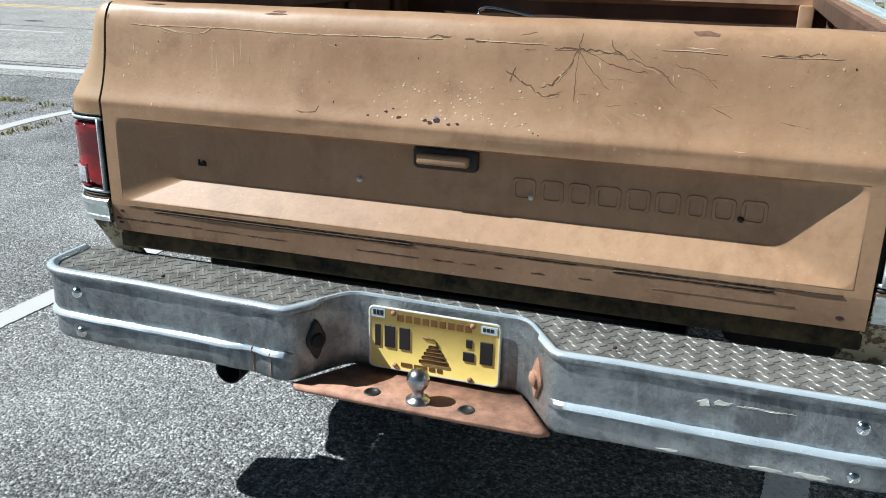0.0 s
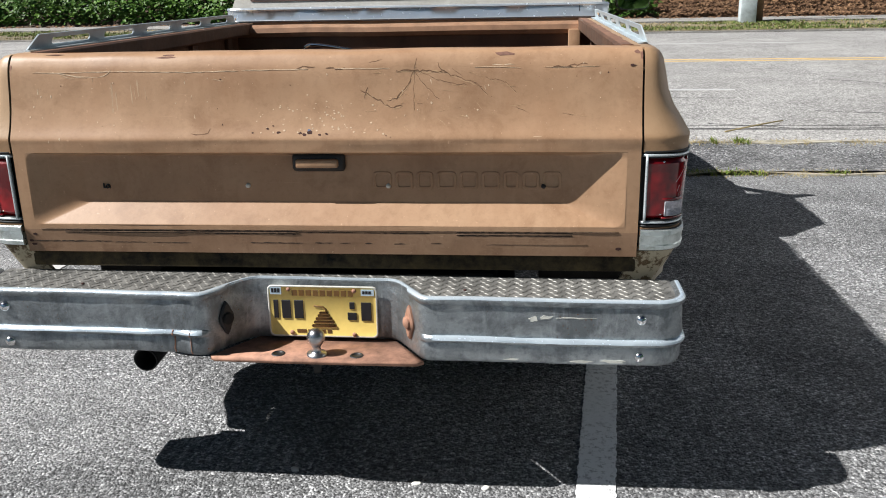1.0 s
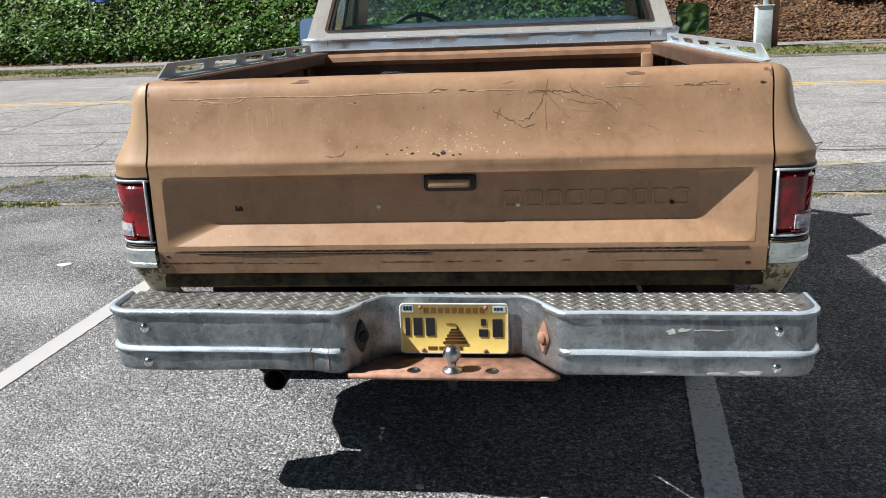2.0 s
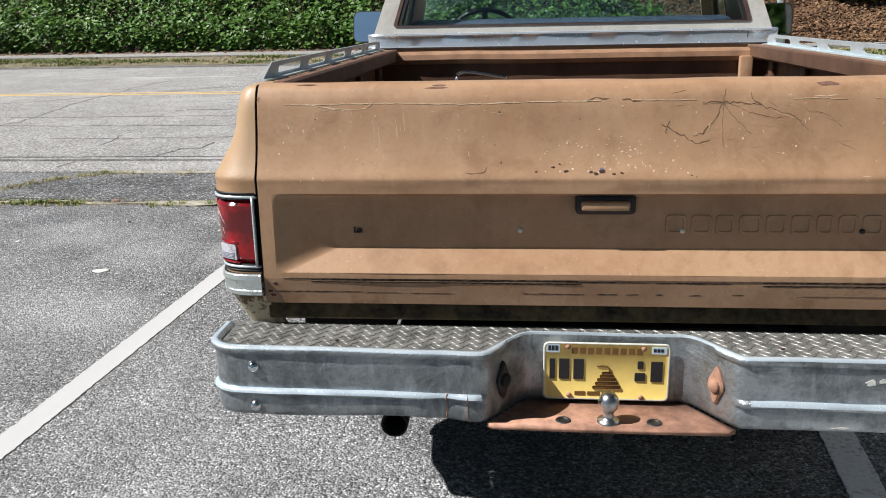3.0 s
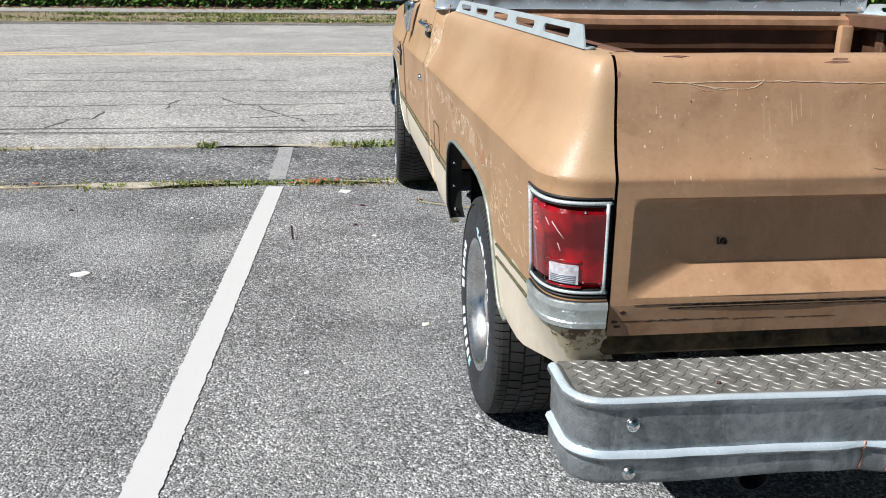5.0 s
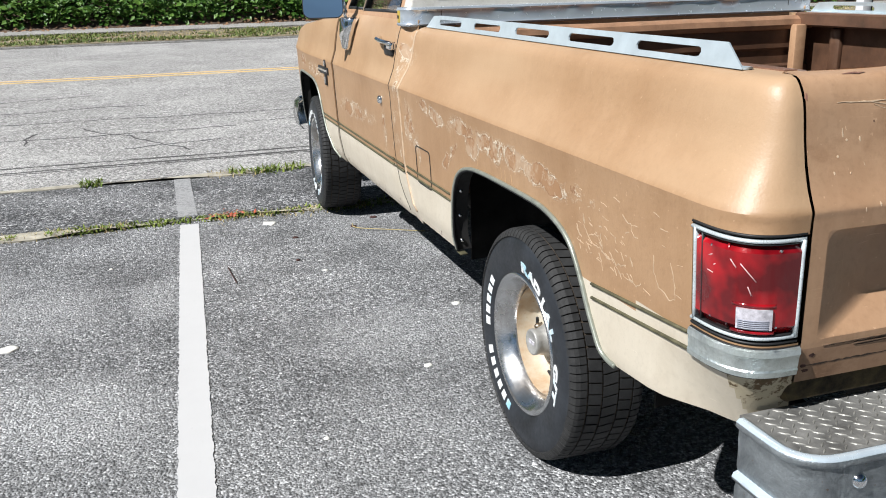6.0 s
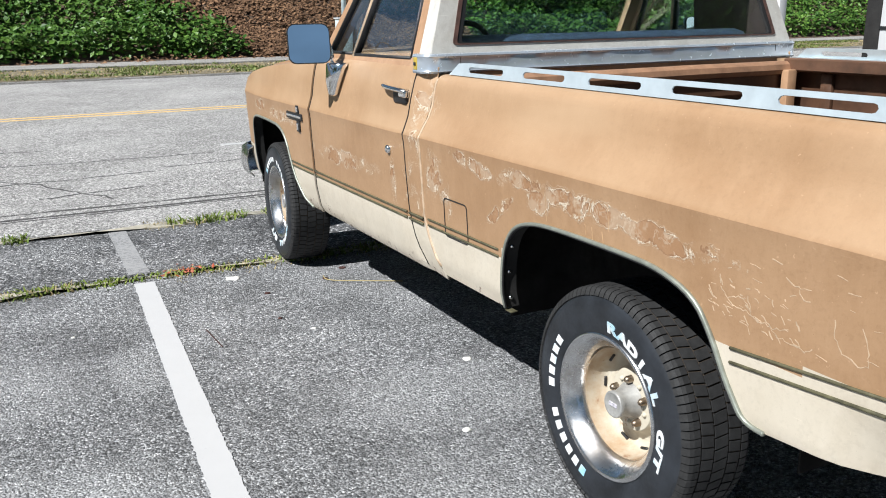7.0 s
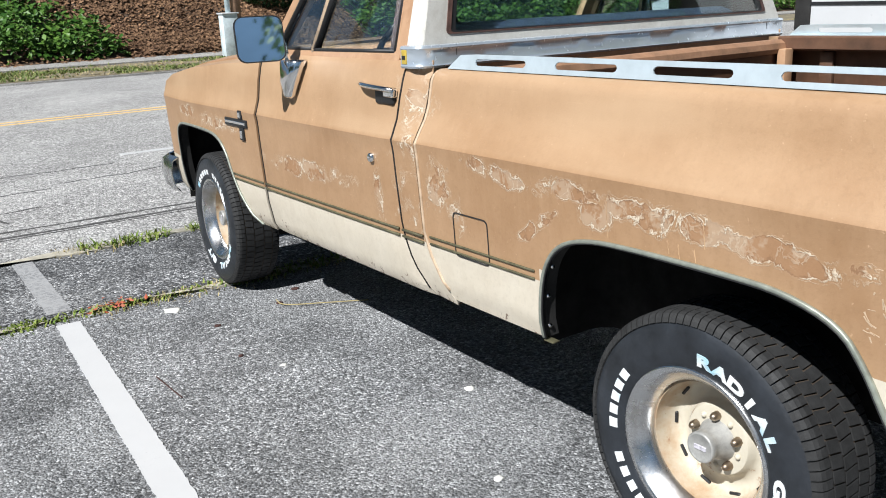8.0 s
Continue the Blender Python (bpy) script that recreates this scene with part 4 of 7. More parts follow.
def tail_lamp(s):
    lamp = new("tail_lamp")
    lamp.parent = truck
    lamp["label"] = "red wraparound tail lamp with white bezel"
    zs = span(0.767, 0.939, 0.02)
    bm = bmesh.new()
    sheet(bm, [corner_ring(s, z, 0.0 if 0 < i < len(zs) - 1 else -0.014, 1.5, 89, 6) for i, z in enumerate(zs)])
    ob = part("lens", bm, RED_LENS, lamp, "red ribbed plastic lens")
    solid(ob, 0.004, 0)
    bm = bmesh.new()
    sheet(bm, [corner_ring(s, z, -0.03, 0, 90, 10) for z in (0.75, 0.85, 0.957)])
    part("housing", bm, BLACK, lamp)
    bm = bmesh.new()
    sheet(bm, [[(p[0], p[1], z) for p in corner_ring(s, z, 0.003, 38, 72, 6)] for z in span(0.782, 0.82, 0.0095)])
    solid(part("reverse_lens", bm, PLASTIC_WHITE, lamp, "clear ribbed reversing lens"), 0.006, 0)
    box_ring = corner_ring(s, 0.8, 0.001, 33, 75, 6)
    for z in (0.776, 0.826):
        strip_along("lens_rib", [(p[0], p[1], z) for p in box_ring], lambda p: (p.x, min(-0.05, (p.y - 0.19)) * 5, 0), 0.006, 0.004, RED_LENS, lamp)
    strip_along("lens_rib", [corner_ring(s, z, 0.0, 28, 28.5, 1)[0] for z in span(0.775, 0.932, 0.03)], lambda p: (p.x, min(-0.05, (p.y - 0.19)) * 5, 0), 0.003, 0.0015, RED_LENS, lamp)
    out = lambda p: (p.x * 1.0, min(-0.05, (p.y - 0.19)) * 5, 0)
    for z in (0.942, 0.764):
        strip_along("bezel", corner_ring(s, z, -0.004, 0, 90, 6), out, 0.007, 0.009, ANODISED, lamp, "white metal bezel")
    for a in (1, 89):
        q = [corner_ring(s, z, -0.004, a, a + 0.5, 1)[0] for z in span(0.764, 0.942, 0.03)]
        strip_along("bezel", q, (lambda p: (s, 0, 0)) if a < 45 else (lambda p: (0, -1, 0)), 0.0065, 0.009, ANODISED, lamp, "white metal bezel")
    for z in (0.9515, 0.7545):
        strip_along("lamp_seal", corner_ring(s, z, -0.003, 0, 90, 6), out, 0.005, 0.006, BLACK, lamp, "black rubber line round the lamp")
    for z in (0.9365, 0.7695):
        strip_along("lamp_seal", corner_ring(s, z, -0.003, 1, 88, 6), out, 0.0035, 0.006, BLACK, lamp, "black rubber line inside the bezel")
    strip_along("lamp_seal", [corner_ring(s, z, -0.003, 5, 5.5, 1)[0] for z in span(0.77, 0.936, 0.03)], lambda p: (s, 0, 0), 0.003, 0.006, BLACK, lamp, "black rubber line inside the bezel")
    for k in range(5):
        strip_along("lens_rib", [(p[0], p[1], 0.7845 + 0.0036 * k) for p in corner_ring(s, 0.8, 0.004, 40, 70, 6)], out, 0.0022, 0.0035, LENS_GREY, lamp, "grey rib of the reversing lens")
    for a, z in ((12, 0.786), (12, 0.92), (76, 0.925), (76, 0.786)):
        p = Vector(corner_ring(s, z, 0.0, a, a + 0.5, 1)[0])
        bm = bmesh.new()
        bmesh.ops.create_uvsphere(bm, u_segments=8, v_segments=6, radius=0.003, matrix=Matrix.Translation(p))
        part("screw", bm, CHROME, lamp)
    for a, z, da, dz in ((30, 0.905, 6, -0.014), (40, 0.9, 16, -0.03), (10, 0.9, 3, 0.004), (9, 0.872, 5, -0.002), (14, 0.885, 2, 0.003), (48, 0.86, 4, -0.016)):
        strip_along("scratch", [corner_ring(s, z + dz * k / 3, 0.0, a + da * k / 3, a + da * k / 3 + 0.5, 1)[0] for k in range(4)], out, 0.0022, 0.0026, SCRATCHED, lamp, "pale scratch in the lens")
    # bright band below the lamp
    bm = bmesh.new()
    prof = [(0.692, 0.0), (0.694, 0.004), (0.70, 0.0045), (0.703, 0.0025), (0.730, 0.0025), (0.733, 0.0045), (0.739, 0.004), (0.741, 0.0)]
    sheet(bm, [corner_ring(s, z, o, -0.1, 90, 6) for z, o in prof])
    solid(part("lamp_band", bm, BAND_METAL, truck, "bright ribbed metal band under the tail lamp"), 0.006, -1 if s > 0 else 1)
    for z, o in ((0.6885, 0.003), (0.706, 0.003), (0.7275, 0.003), (0.7445, 0.003)):
        strip_along("band_line", corner_ring(s, z, o, -0.1, 90, 6), out, 0.004, 0.0022, BLACK, truck, "dark line of grime on the band")


def arch_lip(curve, s, xof, mat):
    pts = [(s * xof(p.x, p.y), p.x, p.y) for p in curve]
    strip_along("wheel_arch_trim", pts, lambda p: (s, 0, 0), 0.011, 0.008, mat, truck, "dull bright metal wheel arch moulding")
    mid = sum((p for p in curve), Vector((0, 0))) / len(curve)
    inner = [p + (Vector((mid.x, 0.4)) - p).normalized() * 0.007 for p in curve]
    strip_along("arch_line", [(s * (xof(p.x, p.y) + 0.0005), p.x, p.y) for p in inner], lambda p: (s, 0, 0), 0.004, 0.006, BLACK, truck, "dark grimy inner line of the arch moulding")
    # rolled inner edge
    bm = bmesh.new()
    sheet(bm, [[(x * s, p.x, p.y) for x in (xof(p.x, p.y) - 0.002, xof(p.x, p.y) - 0.05)] for p in curve])
    solid(part("arch_flange", bm, UNDER, truck), 0.004, 0)


ARCH_TRIM = plain("weathered_arch_trim", (0.31, 0.33, 0.28), 0.4, 0.5, 0.25, 30)
for s in (-1, 1):
    bed_side(s)
    tail_lamp(s)
    arch_lip(rear_arch, s, lambda y, z: bed_z(z) + 0.001, ARCH_TRIM)
    # two thin grimy lines along the colour break, ahead of and behind the wheel arch
    for y0, y1 in ((2.1, 1.59), (0.585, 0.2)):
        for dz in (0.0, -0.034 if y1 < 1 else -0.023):
            pts = [(s * (bed_z(trim_line(y) + dz) + 0.001), y, trim_line(y) + dz) for y in span(y0, y1, 0.06)]
            strip_along("side_moulding", pts, lambda p: (s, 0, 0), 0.0066, 0.004, MOLD_STRIP, truck, "thin grimy side moulding")
    # pale flange along the front edge of the bed side
    pts = [(s * (bed_z(z) + 0.0005), bed_front(z) - 0.006, z) for z in Z_ROWS if 0.5 < z < 1.2]
    strip_along("bed_flange", pts, lambda p: (s, 0, 0), 0.011, 0.004, PALE_TAN, truck, "pale edge strip of the bed side")
    # curled foot and screws at the front end of the wheel arch
    bm = bmesh.new()
    box(bm, (min(s * 0.93, s * 0.956), 1.535, 0.487), (max(s * 0.93, s * 0.956), 1.574, 0.492), 0.002)
    part("arch_foot", bm, MOLD_STRIP, truck, "bent grimy foot of the wheel arch")
    for z in (0.53, 0.62, 0.71):
        bm = bmesh.new()
        lathe(bm, [(0.0, -0.004), (0.005, -0.0035), (0.007, 0.0)], 10, "y", (s * (bed_z(z) - 0.022), float(np.interp(z, [0.497, 0.63, 0.725], [1.571, 1.567, 1.54])) - 0.004, z))
        part("screw", bm, CHROME, truck)
    # inner wall, rolled top rail and wheel box of the bed
    bm = bmesh.new()
    sheet(bm, [[(s * x, y, z) for x, z in ((0.802, 1.209), (0.795, 1.205), (0.795, 1.165), (0.80, 1.16), (0.86, 1.155), (0.865, 1.14), (0.865, 0.955 if 0.47 < y < 1.67 else 0.74))] for y in (0.15, 0.3, 0.46, 0.475, 0.8, 1.1, 1.4, 1.665, 1.68, 1.9, 2.09)])
    solid(part("bed_inner_wall", bm, BED_PAINT, truck, "rusty brown inner bed wall"), 0.008, 0)
    for y in (0.55, 1.0, 1.45, 1.9):
        bm = bmesh.new()
        box(bm, (min(s * 0.84, s * 0.866), y - 0.03, 0.95), (max(s * 0.84, s * 0.866), y + 0.03, 1.15), 0.008)
        part("bed_rib", bm, BED_PAINT, truck)
    bm2 = bmesh.new()
    box(bm2, (min(s * 0.6, s * 1.1), 0.46, 0.1), (max(s * 0.6, s * 1.1), 1.68, 0.97), 0.08, 3)
    open_box(bm2, s * 0.865, 0.42)
    solid(part("wheel_housing", bm2, SOOT, truck, "black inner wheel housing"), 0.006)

# bed floor and front wall
bm = bmesh.new()
prof = []
for k in range(-5, 6):
    prof += [(k * 0.11 - 0.034, 0.73), (k * 0.11 - 0.028, 0.742), (k * 0.11 + 0.028, 0.742), (k * 0.11 + 0.034, 0.73)]
rings(bm, [[(x, y, z) for x, z in [(-0.598, 0.70), (-0.598, 0.73)] + prof + [(0.598, 0.73), (0.598, 0.70)]] for y in (0.15, 2.09)])
part("bed_floor", bm, BED_PAINT, truck, "ribbed rusty bed floor")
for x0, x1 in ((-0.864, -0.6), (0.6, 0.864)):
    for y0, y1 in ((0.15, 0.458), (1.682, 2.09)):
        bm = bmesh.new()
        box(bm, (x0, y0, 0.66), (x1, y1, 0.73))
        part("bed_floor_corner", bm, BED_PAINT, truck)
bm = bmesh.new()
box(bm, (-0.595, 0.16, 0.64), (0.595, 2.1, 0.695))
part("bed_underside", bm, UNDER, truck, "dark grimy underside of the bed")
bm = bmesh.new()
prof = [(2.075, 0.72), (2.075, 0.86), (2.085, 0.87), (2.085, 0.93), (2.075, 0.94), (2.075, 0.99), (2.085, 1.0), (2.085, 1.06), (2.075, 1.07), (2.075, 1.145), (2.06, 1.15), (2.053, 1.165), (2.058, 1.185), (2.075, 1.197),
        (2.10, 1.198), (2.112, 1.185), (2.115, 1.15), (2.115, 0.60)]
sheet(bm, [[(x, y + 0.003 * noise.noise((x * 5, y, z)), z + 0.004 * noise.noise((x * 3, 2, z)) * (z > 1.1)) for y, z in prof] for x in span(-0.862, 0.862, 0.06)], lambda c: 1 if c.z > 1.14 else 0)
solid(part("bed_front_wall", bm, [BED_PAINT, BED_LIP], truck, "rusty ribbed front wall of the bed"), 0.006, 0)
bm = bmesh.new()
box(bm, (0.745, 2.02, 0.74), (0.80, 2.06, 1.165), 0.006)
part("stake_post", bm, TAN, truck, "tan stake pocket post in the bed corner")
bm = bmesh.new()
tube(bm, smooth_curve([(-0.54, 1.96, 0.75), (-0.535, 1.98, 1.02), (-0.525, 2.0, 1.088), (-0.45, 2.01, 1.085), (-0.30, 2.03, 1.058)], 2), 0.009, 8)
tagged(finish("metal_rod", bm, CHROME), "bent bare metal rod leaning on the bed's front wall", "rod")


# tailgate
def tailgate():
    gate = new("tailgate")
    gate.parent = truck
    gate["label"] = "dented tan tailgate with a recessed centre panel"
    W, x1, zb, zt, depth = 0.849, 0.815, 0.75, 0.951, 0.045
    bm = bmesh.new()
    xs = sorted(set([round(v, 4) for v in span(-W, W, 0.02)] + [-x1, x1]))
    zs_low = [0.668, 0.674, 0.70, 0.72, 0.735, zb]
    zs_up = [zt, 0.96, 0.97, 0.977, 0.981, 0.984, 0.987, 0.991, 0.996, 1.003, 1.012, 1.025, 1.04, 1.06, 1.08, 1.10, 1.125, 1.15, 1.168, 1.18, 1.19, 1.197, 1.203, 1.207, 1.2095, 1.211]

    def skin(x, z):
        dent = 0.0055 * noise.noise((x * 3.1, z * 4.0, 1.0)) + 0.0012 * noise.noise((x * 15, z * 17, 6.0)) + 0.006 * math.exp(-((x - 0.27) / 0.13) ** 2 - ((z - 1.15) / 0.05) ** 2)
        if z > 1.19:
            dent += 0.003 * noise.noise((x * 6, 0, 4.0))
        return (x, gate_y(z) + dent * (1.0 if z > 0.96 else 0.3), z + (0.0025 * noise.noise((x * 5, 1, 9)) if z > 1.2 else 0))
    sheet(bm, [[skin(x, z) for x in xs] for z in zs_low])
    sheet(bm, [[skin(x, z) for x in xs] for z in zs_up])
    mid = [zb, 0.80, 0.85, 0.90, zt]
    for a, b in ((-W, -x1), (x1, W)):
        sheet(bm, [[skin(x, z) for x in (a, b)] for z in mid])
    sheet(bm, [[(x, y, 1.211 if y < 0.14 else z) for x in xs] for y, z in ((0.15, 1.211),)] * 1 + [[(x, 0.155, 1.205) for x in xs], [(x, 0.155, 0.69) for x in xs], [(x, 0.05, 0.668) for x in xs]])
    y0 = gate_y(0.85)
    rect = [(-x1, zb), (x1, zb), (x1, zt), (-x1, zt)]
    deep = [(-0.675, 0.807), (0.67, 0.807), (0.67, 0.936), (-0.675, 0.936)]

    def rounded(q, r, n=5):
        """A rectangle with rounded corners, n + 1 points to a corner."""
        out = []
        for k in range(4):
            p, u, v = Vector(q[k]), Vector(q[k - 1]), Vector(q[(k + 1) % 4])
            e, f = p + (u - p).normalized() * r, p + (v - p).normalized() * r
            out += [e.lerp(p, t).lerp(p.lerp(f, t), t) for t in [i / n for i in range(n + 1)]]
        return out
    square = [Vector(rect[k]) for k in range(4) for _ in range(6)]
    rim_a, rim_b = rounded(rect, 0.028), rounded(deep, 0.022)
    toward = lambda t: [p.lerp(q, t) for p, q in zip(rim_a, rim_b)]
    loops = [(square, 0.0), (rim_a, 0.0), (toward(0.03), 0.0008), (toward(0.06), 0.0025), (toward(0.9), depth * 0.9), (toward(0.96), depth * 0.97), (toward(1.03), depth)]
    made = [[bm.verts.new((p.x, y0 + d, p.y)) for p in loop] for loop, d in loops]
    for u, v in zip(made, made[1:]):
        for k in range(24):
            j = (k + 1) % 24
            bm.faces.new((u[k], u[j], v[j], v[k]))
    bm.faces.new(made[-1])
    bmesh.ops.remove_doubles(bm, verts=bm.verts, dist=0.0004)
    bmesh.ops.dissolve_degenerate(bm, dist=1e-5, edges=bm.edges)
    bmesh.ops.recalc_face_normals(bm, faces=bm.faces)
    # scuffed tan with painted shade below the recess
    for f in bm.faces:
        f.material_index = 1 if f.calc_center_median().z < 0.736 else 0
    weighted(part("gate_panel", bm, [TAN, SHADED_SCUFFED_TAN], gate, "tan panel with dents and rust spots", 30))
    # latch handle in its black surround
    bm = bmesh.new()
    box(bm, (-0.075, y0 + depth - 0.022, 0.893), (0.07, y0 + depth + 0.006, 0.945), 0.012, 3)
    hd = part("handle_surround", bm, BLACK, gate, "black handle surround")
    bm = bmesh.new()
    box(bm, (-0.062, y0 + depth - 0.036, 0.906), (0.054, y0 + depth - 0.015, 0.929), 0.006, 3)
    part("handle", bm, TAN, hd, "tan latch handle")
    # raised marks across the panel stand where the maker's name was pressed in
    widths = [0.052, 0.05, 0.046, 0.054, 0.05, 0.05, 0.042, 0.046, 0.05]
    x = 0.142
    for k, w in enumerate(widths):
        bm = bmesh.new()
        yy = y0 + depth
        z0, z1 = 0.841, 0.891
        ring = lambda k, d: [(p.x, yy + d, p.y) for p in rounded([(x + k, z0 + k), (x + w - k, z0 + k), (x + w - k, z1 - k), (x + k, z1 - k)], 0.012 - 0.6 * k)]
        rings(bm, [ring(0.0, 0.002), ring(0.0015, -0.003), ring(0.0075, -0.003), ring(0.009, 0.002)], True, False, True)
        bmesh.ops.recalc_face_normals(bm, faces=bm.faces)
        part("raised_mark", bm, TAN, gate)
        x += w + 0.0085
    # fixing holes, trim seams and clips
    for hx in (-0.207, 0.184, 0.602):
        bm = bmesh.new()
        lathe(bm, [(0.0, -0.001), (0.0052, 0.0), (0.0065, 0.004), (0.007, 0.008)], 12, "y", (hx, y0 + depth - 0.007, 0.851))
        part("fixing", bm, LETTER_WHITE if hx < 0.5 else BLACK, gate, "pale fixing stud" if hx < 0.5 else "dark broken fixing")
    bm = bmesh.new()
    box(bm, (-0.6225, y0 + depth - 0.005, 0.843), (-0.6195, y0 + depth, 0.858), 0.0008, 1)
    box(bm, (-0.6215, y0 + depth - 0.004, 0.843), (-0.615, y0 + depth, 0.8455), 0.0006, 1)
    lathe(bm, [(0.0028, -0.001), (0.0035, -0.004), (0.006, -0.004), (0.0068, 0.004)], 12, "y", (-0.609, y0 + depth - 0.003, 0.849))
    box(bm, (-0.6035, y0 + depth - 0.003, 0.842), (-0.602, y0 + depth, 0.847), 0.0005, 1)
    part("clip", bm, BLACK, gate, "small dark trim clip")
    for a, b, z, h in ((-0.8, 0.8, 0.7365, 0.0025), (-0.73, -0.06, 0.729, 0.003), (0.372, 0.678, 0.728, 0.004), (0.45, 0.72, 0.70, 0.0012)):
        bm = bmesh.new()
        loops = []
        for x in span(a, b, 0.02):
            hh = h * (0.6 + 0.7 * abs(noise.noise((x * 17, z * 40, 1.0)))) / 2
            loops.append([(x, gate_y(z - hh) + 0.003, z - hh), (x, gate_y(z - hh) - 0.0014, z - hh), (x, gate_y(z + hh) - 0.0014, z + hh), (x, gate_y(z + hh) + 0.003, z + hh)])
        rings(bm, loops)
        part("glue_strip", bm, GLUE, gate, "dark strip of old trim glue")
    # hinge gaps
    for s in (-1, 1):
        bm = bmesh.new()
        sheet(bm, [[(s * (0.852 + dx), gate_y(z) + 0.03, z) for dx in (-0.005, 0.005)] for z in (0.66, 0.75, 0.9, 0.985, 1.05, 1.15, 1.2)])
        solid(part("gap_seal", bm, BLACK, truck), 0.01, 0)
    return gate


gate = tailgate()
bm = bmesh.new()
box(bm, (-0.85, 0.06, 0.62), (0.85, 0.13, 0.664), 0.006)
part("rear_sill", bm, GRIME, truck, "grimy mossy sill below the tailgate")


# rear step bumper
def bumper():
    b = new("rear_bumper")
    b.parent = truck
    b.matrix_basis = pose(0, 0, 0, 0, 0.35, 0)
    b["label"] = "dented galvanised step bumper with tread plate"
    half = [(0.955, 0.05), (0.955, -0.03)] + [(0.885 + 0.07 * math.cos(a), -0.045 - 0.07 * math.sin(a)) for a in span(0.2, math.pi / 2, 0.23)] + [(0.8, -0.118), (0.7, -0.12), (0.6, -0.122), (0.5, -0.124), (0.42, -0.126), (0.38, -0.127), (0.33, -0.128)]
    half += [(0.30, -0.127), (0.285, -0.118), (0.275, -0.104), (0.24, -0.05), (0.215, -0.012), (0.20, 0.003), (0.18, 0.010)]
    path = [(-x, y) for x, y in half] + [(-0.09, 0.01), (0.0, 0.01), (0.09, 0.01)] + [(x, y) for x, y in half[::-1]]
    prof = [(-0.016, 0.602), (-0.006, 0.608), (0.002, 0.608), (0.0065, 0.604), (0.007, 0.5975), (0.002, 0.592), (-0.002, 0.588), (0.0, 0.57), (0.0, 0.55), (0.0, 0.515), (-0.0025, 0.5035), (0.0066, 0.4995), (0.0092, 0.494), (0.0066, 0.4885),
            (-0.0025, 0.4845), (0.0, 0.472), (0.0, 0.445), (-0.004, 0.435), (-0.014, 0.43), (-0.03, 0.43)]
    fine = []
    for a, b_ in zip(path, path[1:]):
        k = max(1, round(math.hypot(b_[0] - a[0], b_[1] - a[1]) / 0.02))
        fine += [(a[0] + (b_[0] - a[0]) * i / k, a[1] + (b_[1] - a[1]) * i / k) for i in range(k)]
    path = fine + [path[-1]]
    pts = [Vector(p) for p in path]
    wave = lambda x: 0.004 * noise.noise((x * 2.6, 0, 1.4))
    grid = []
    for i, p in enumerate(pts):
        d = (pts[min(i + 1, len(pts) - 1)] - pts[max(i - 1, 0)]).normalized()
        nn = Vector((d.y, -d.x))
        ridge = 1.0 if abs(p.x) > 0.3 else 0.0
        col = []
        for o, z in prof:
            if 0.475 < z < 0.512:
                o *= ridge
            if z > 0.575 and abs(p.x) < 0.25:
                o = min(o, -0.004)
            dent = 0.004 * noise.noise((p.x * 4, z * 9, 2.0)) + 0.003 * noise.noise((p.x * 13, z * 20, 5.0))
            dent += 0.012 * math.exp(-((p.x + 0.38) / 0.035) ** 2) * (0.4 if z > 0.5 else 1.0)
            zz = z + wave(p.x) + (0.008 * math.exp(-((p.x + 0.5) / 0.12) ** 2) if z < 0.45 else 0)
            q = p + nn * (o - dent * (abs(p.x) > 0.3))
            col.append((q.x, q.y, zz))
        grid.append(col)
    bm = bmesh.new()
    vs = [[bm.verts.new(p) for p in col] for col in grid]
    for i in range(len(vs) - 1):
        for j in range(len(prof) - 1):
            f = bm.faces.new((vs[i][j], vs[i][j + 1], vs[i + 1][j + 1], vs[i + 1][j]))
            # painted highlight on the ridges' upper faces only, plain steel below
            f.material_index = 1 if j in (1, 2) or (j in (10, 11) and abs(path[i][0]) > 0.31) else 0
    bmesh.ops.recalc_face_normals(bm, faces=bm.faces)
    solid(part("bumper_face", bm, [BUMPER_METAL, RIDGE_SHEEN], b, "dull galvanised face with two rolled ridges, sheen painted on their upper faces", 50), 0.005, 0)
    # split and rust run where the lower ridge was dented
    k = min(range(len(path)), key=lambda i: abs(path[i][0] + 0.38))
    for j, r in ((k, 0.0022), (k + 3, 0.0012)):
        bm = bmesh.new()
        tube(bm, [(x + 0.004 * noise.noise((z * 60, j, 0)), y - 0.003, z) for x, y, z in grid[j][10:18]], r, 6)
        part("split", bm, RUST, b, "rusty split in the dented ridge")
    # tread plate with raised lozenges
    edge = [(x, y + 0.014) if abs(x) < 0.9 else (x * 0.985, y + 0.008) for x, y in path]
    bm = bmesh.new()
    rings(bm, [[(x, min(y, 0.07), 0.585), (x, 0.075, 0.585), (x, 0.075, 0.6), (x, min(y, 0.07), 0.6)] for x, y in edge])
    bmesh.ops.recalc_face_normals(bm, faces=bm.faces)
    tread = part("tread_plate", bm, TREAD_METAL, b, "dusty diamond tread plate", 20)
    fx, fy = [p[0] for p in edge], [p[1] for p in edge]
    order = sorted(range(len(fx)), key=lambda k: fx[k])
    front = lambda x: float(np.interp(x, [fx[k] for k in order], [fy[k] for k in order]))
    vs, fs = [], []
    step = 0.0225
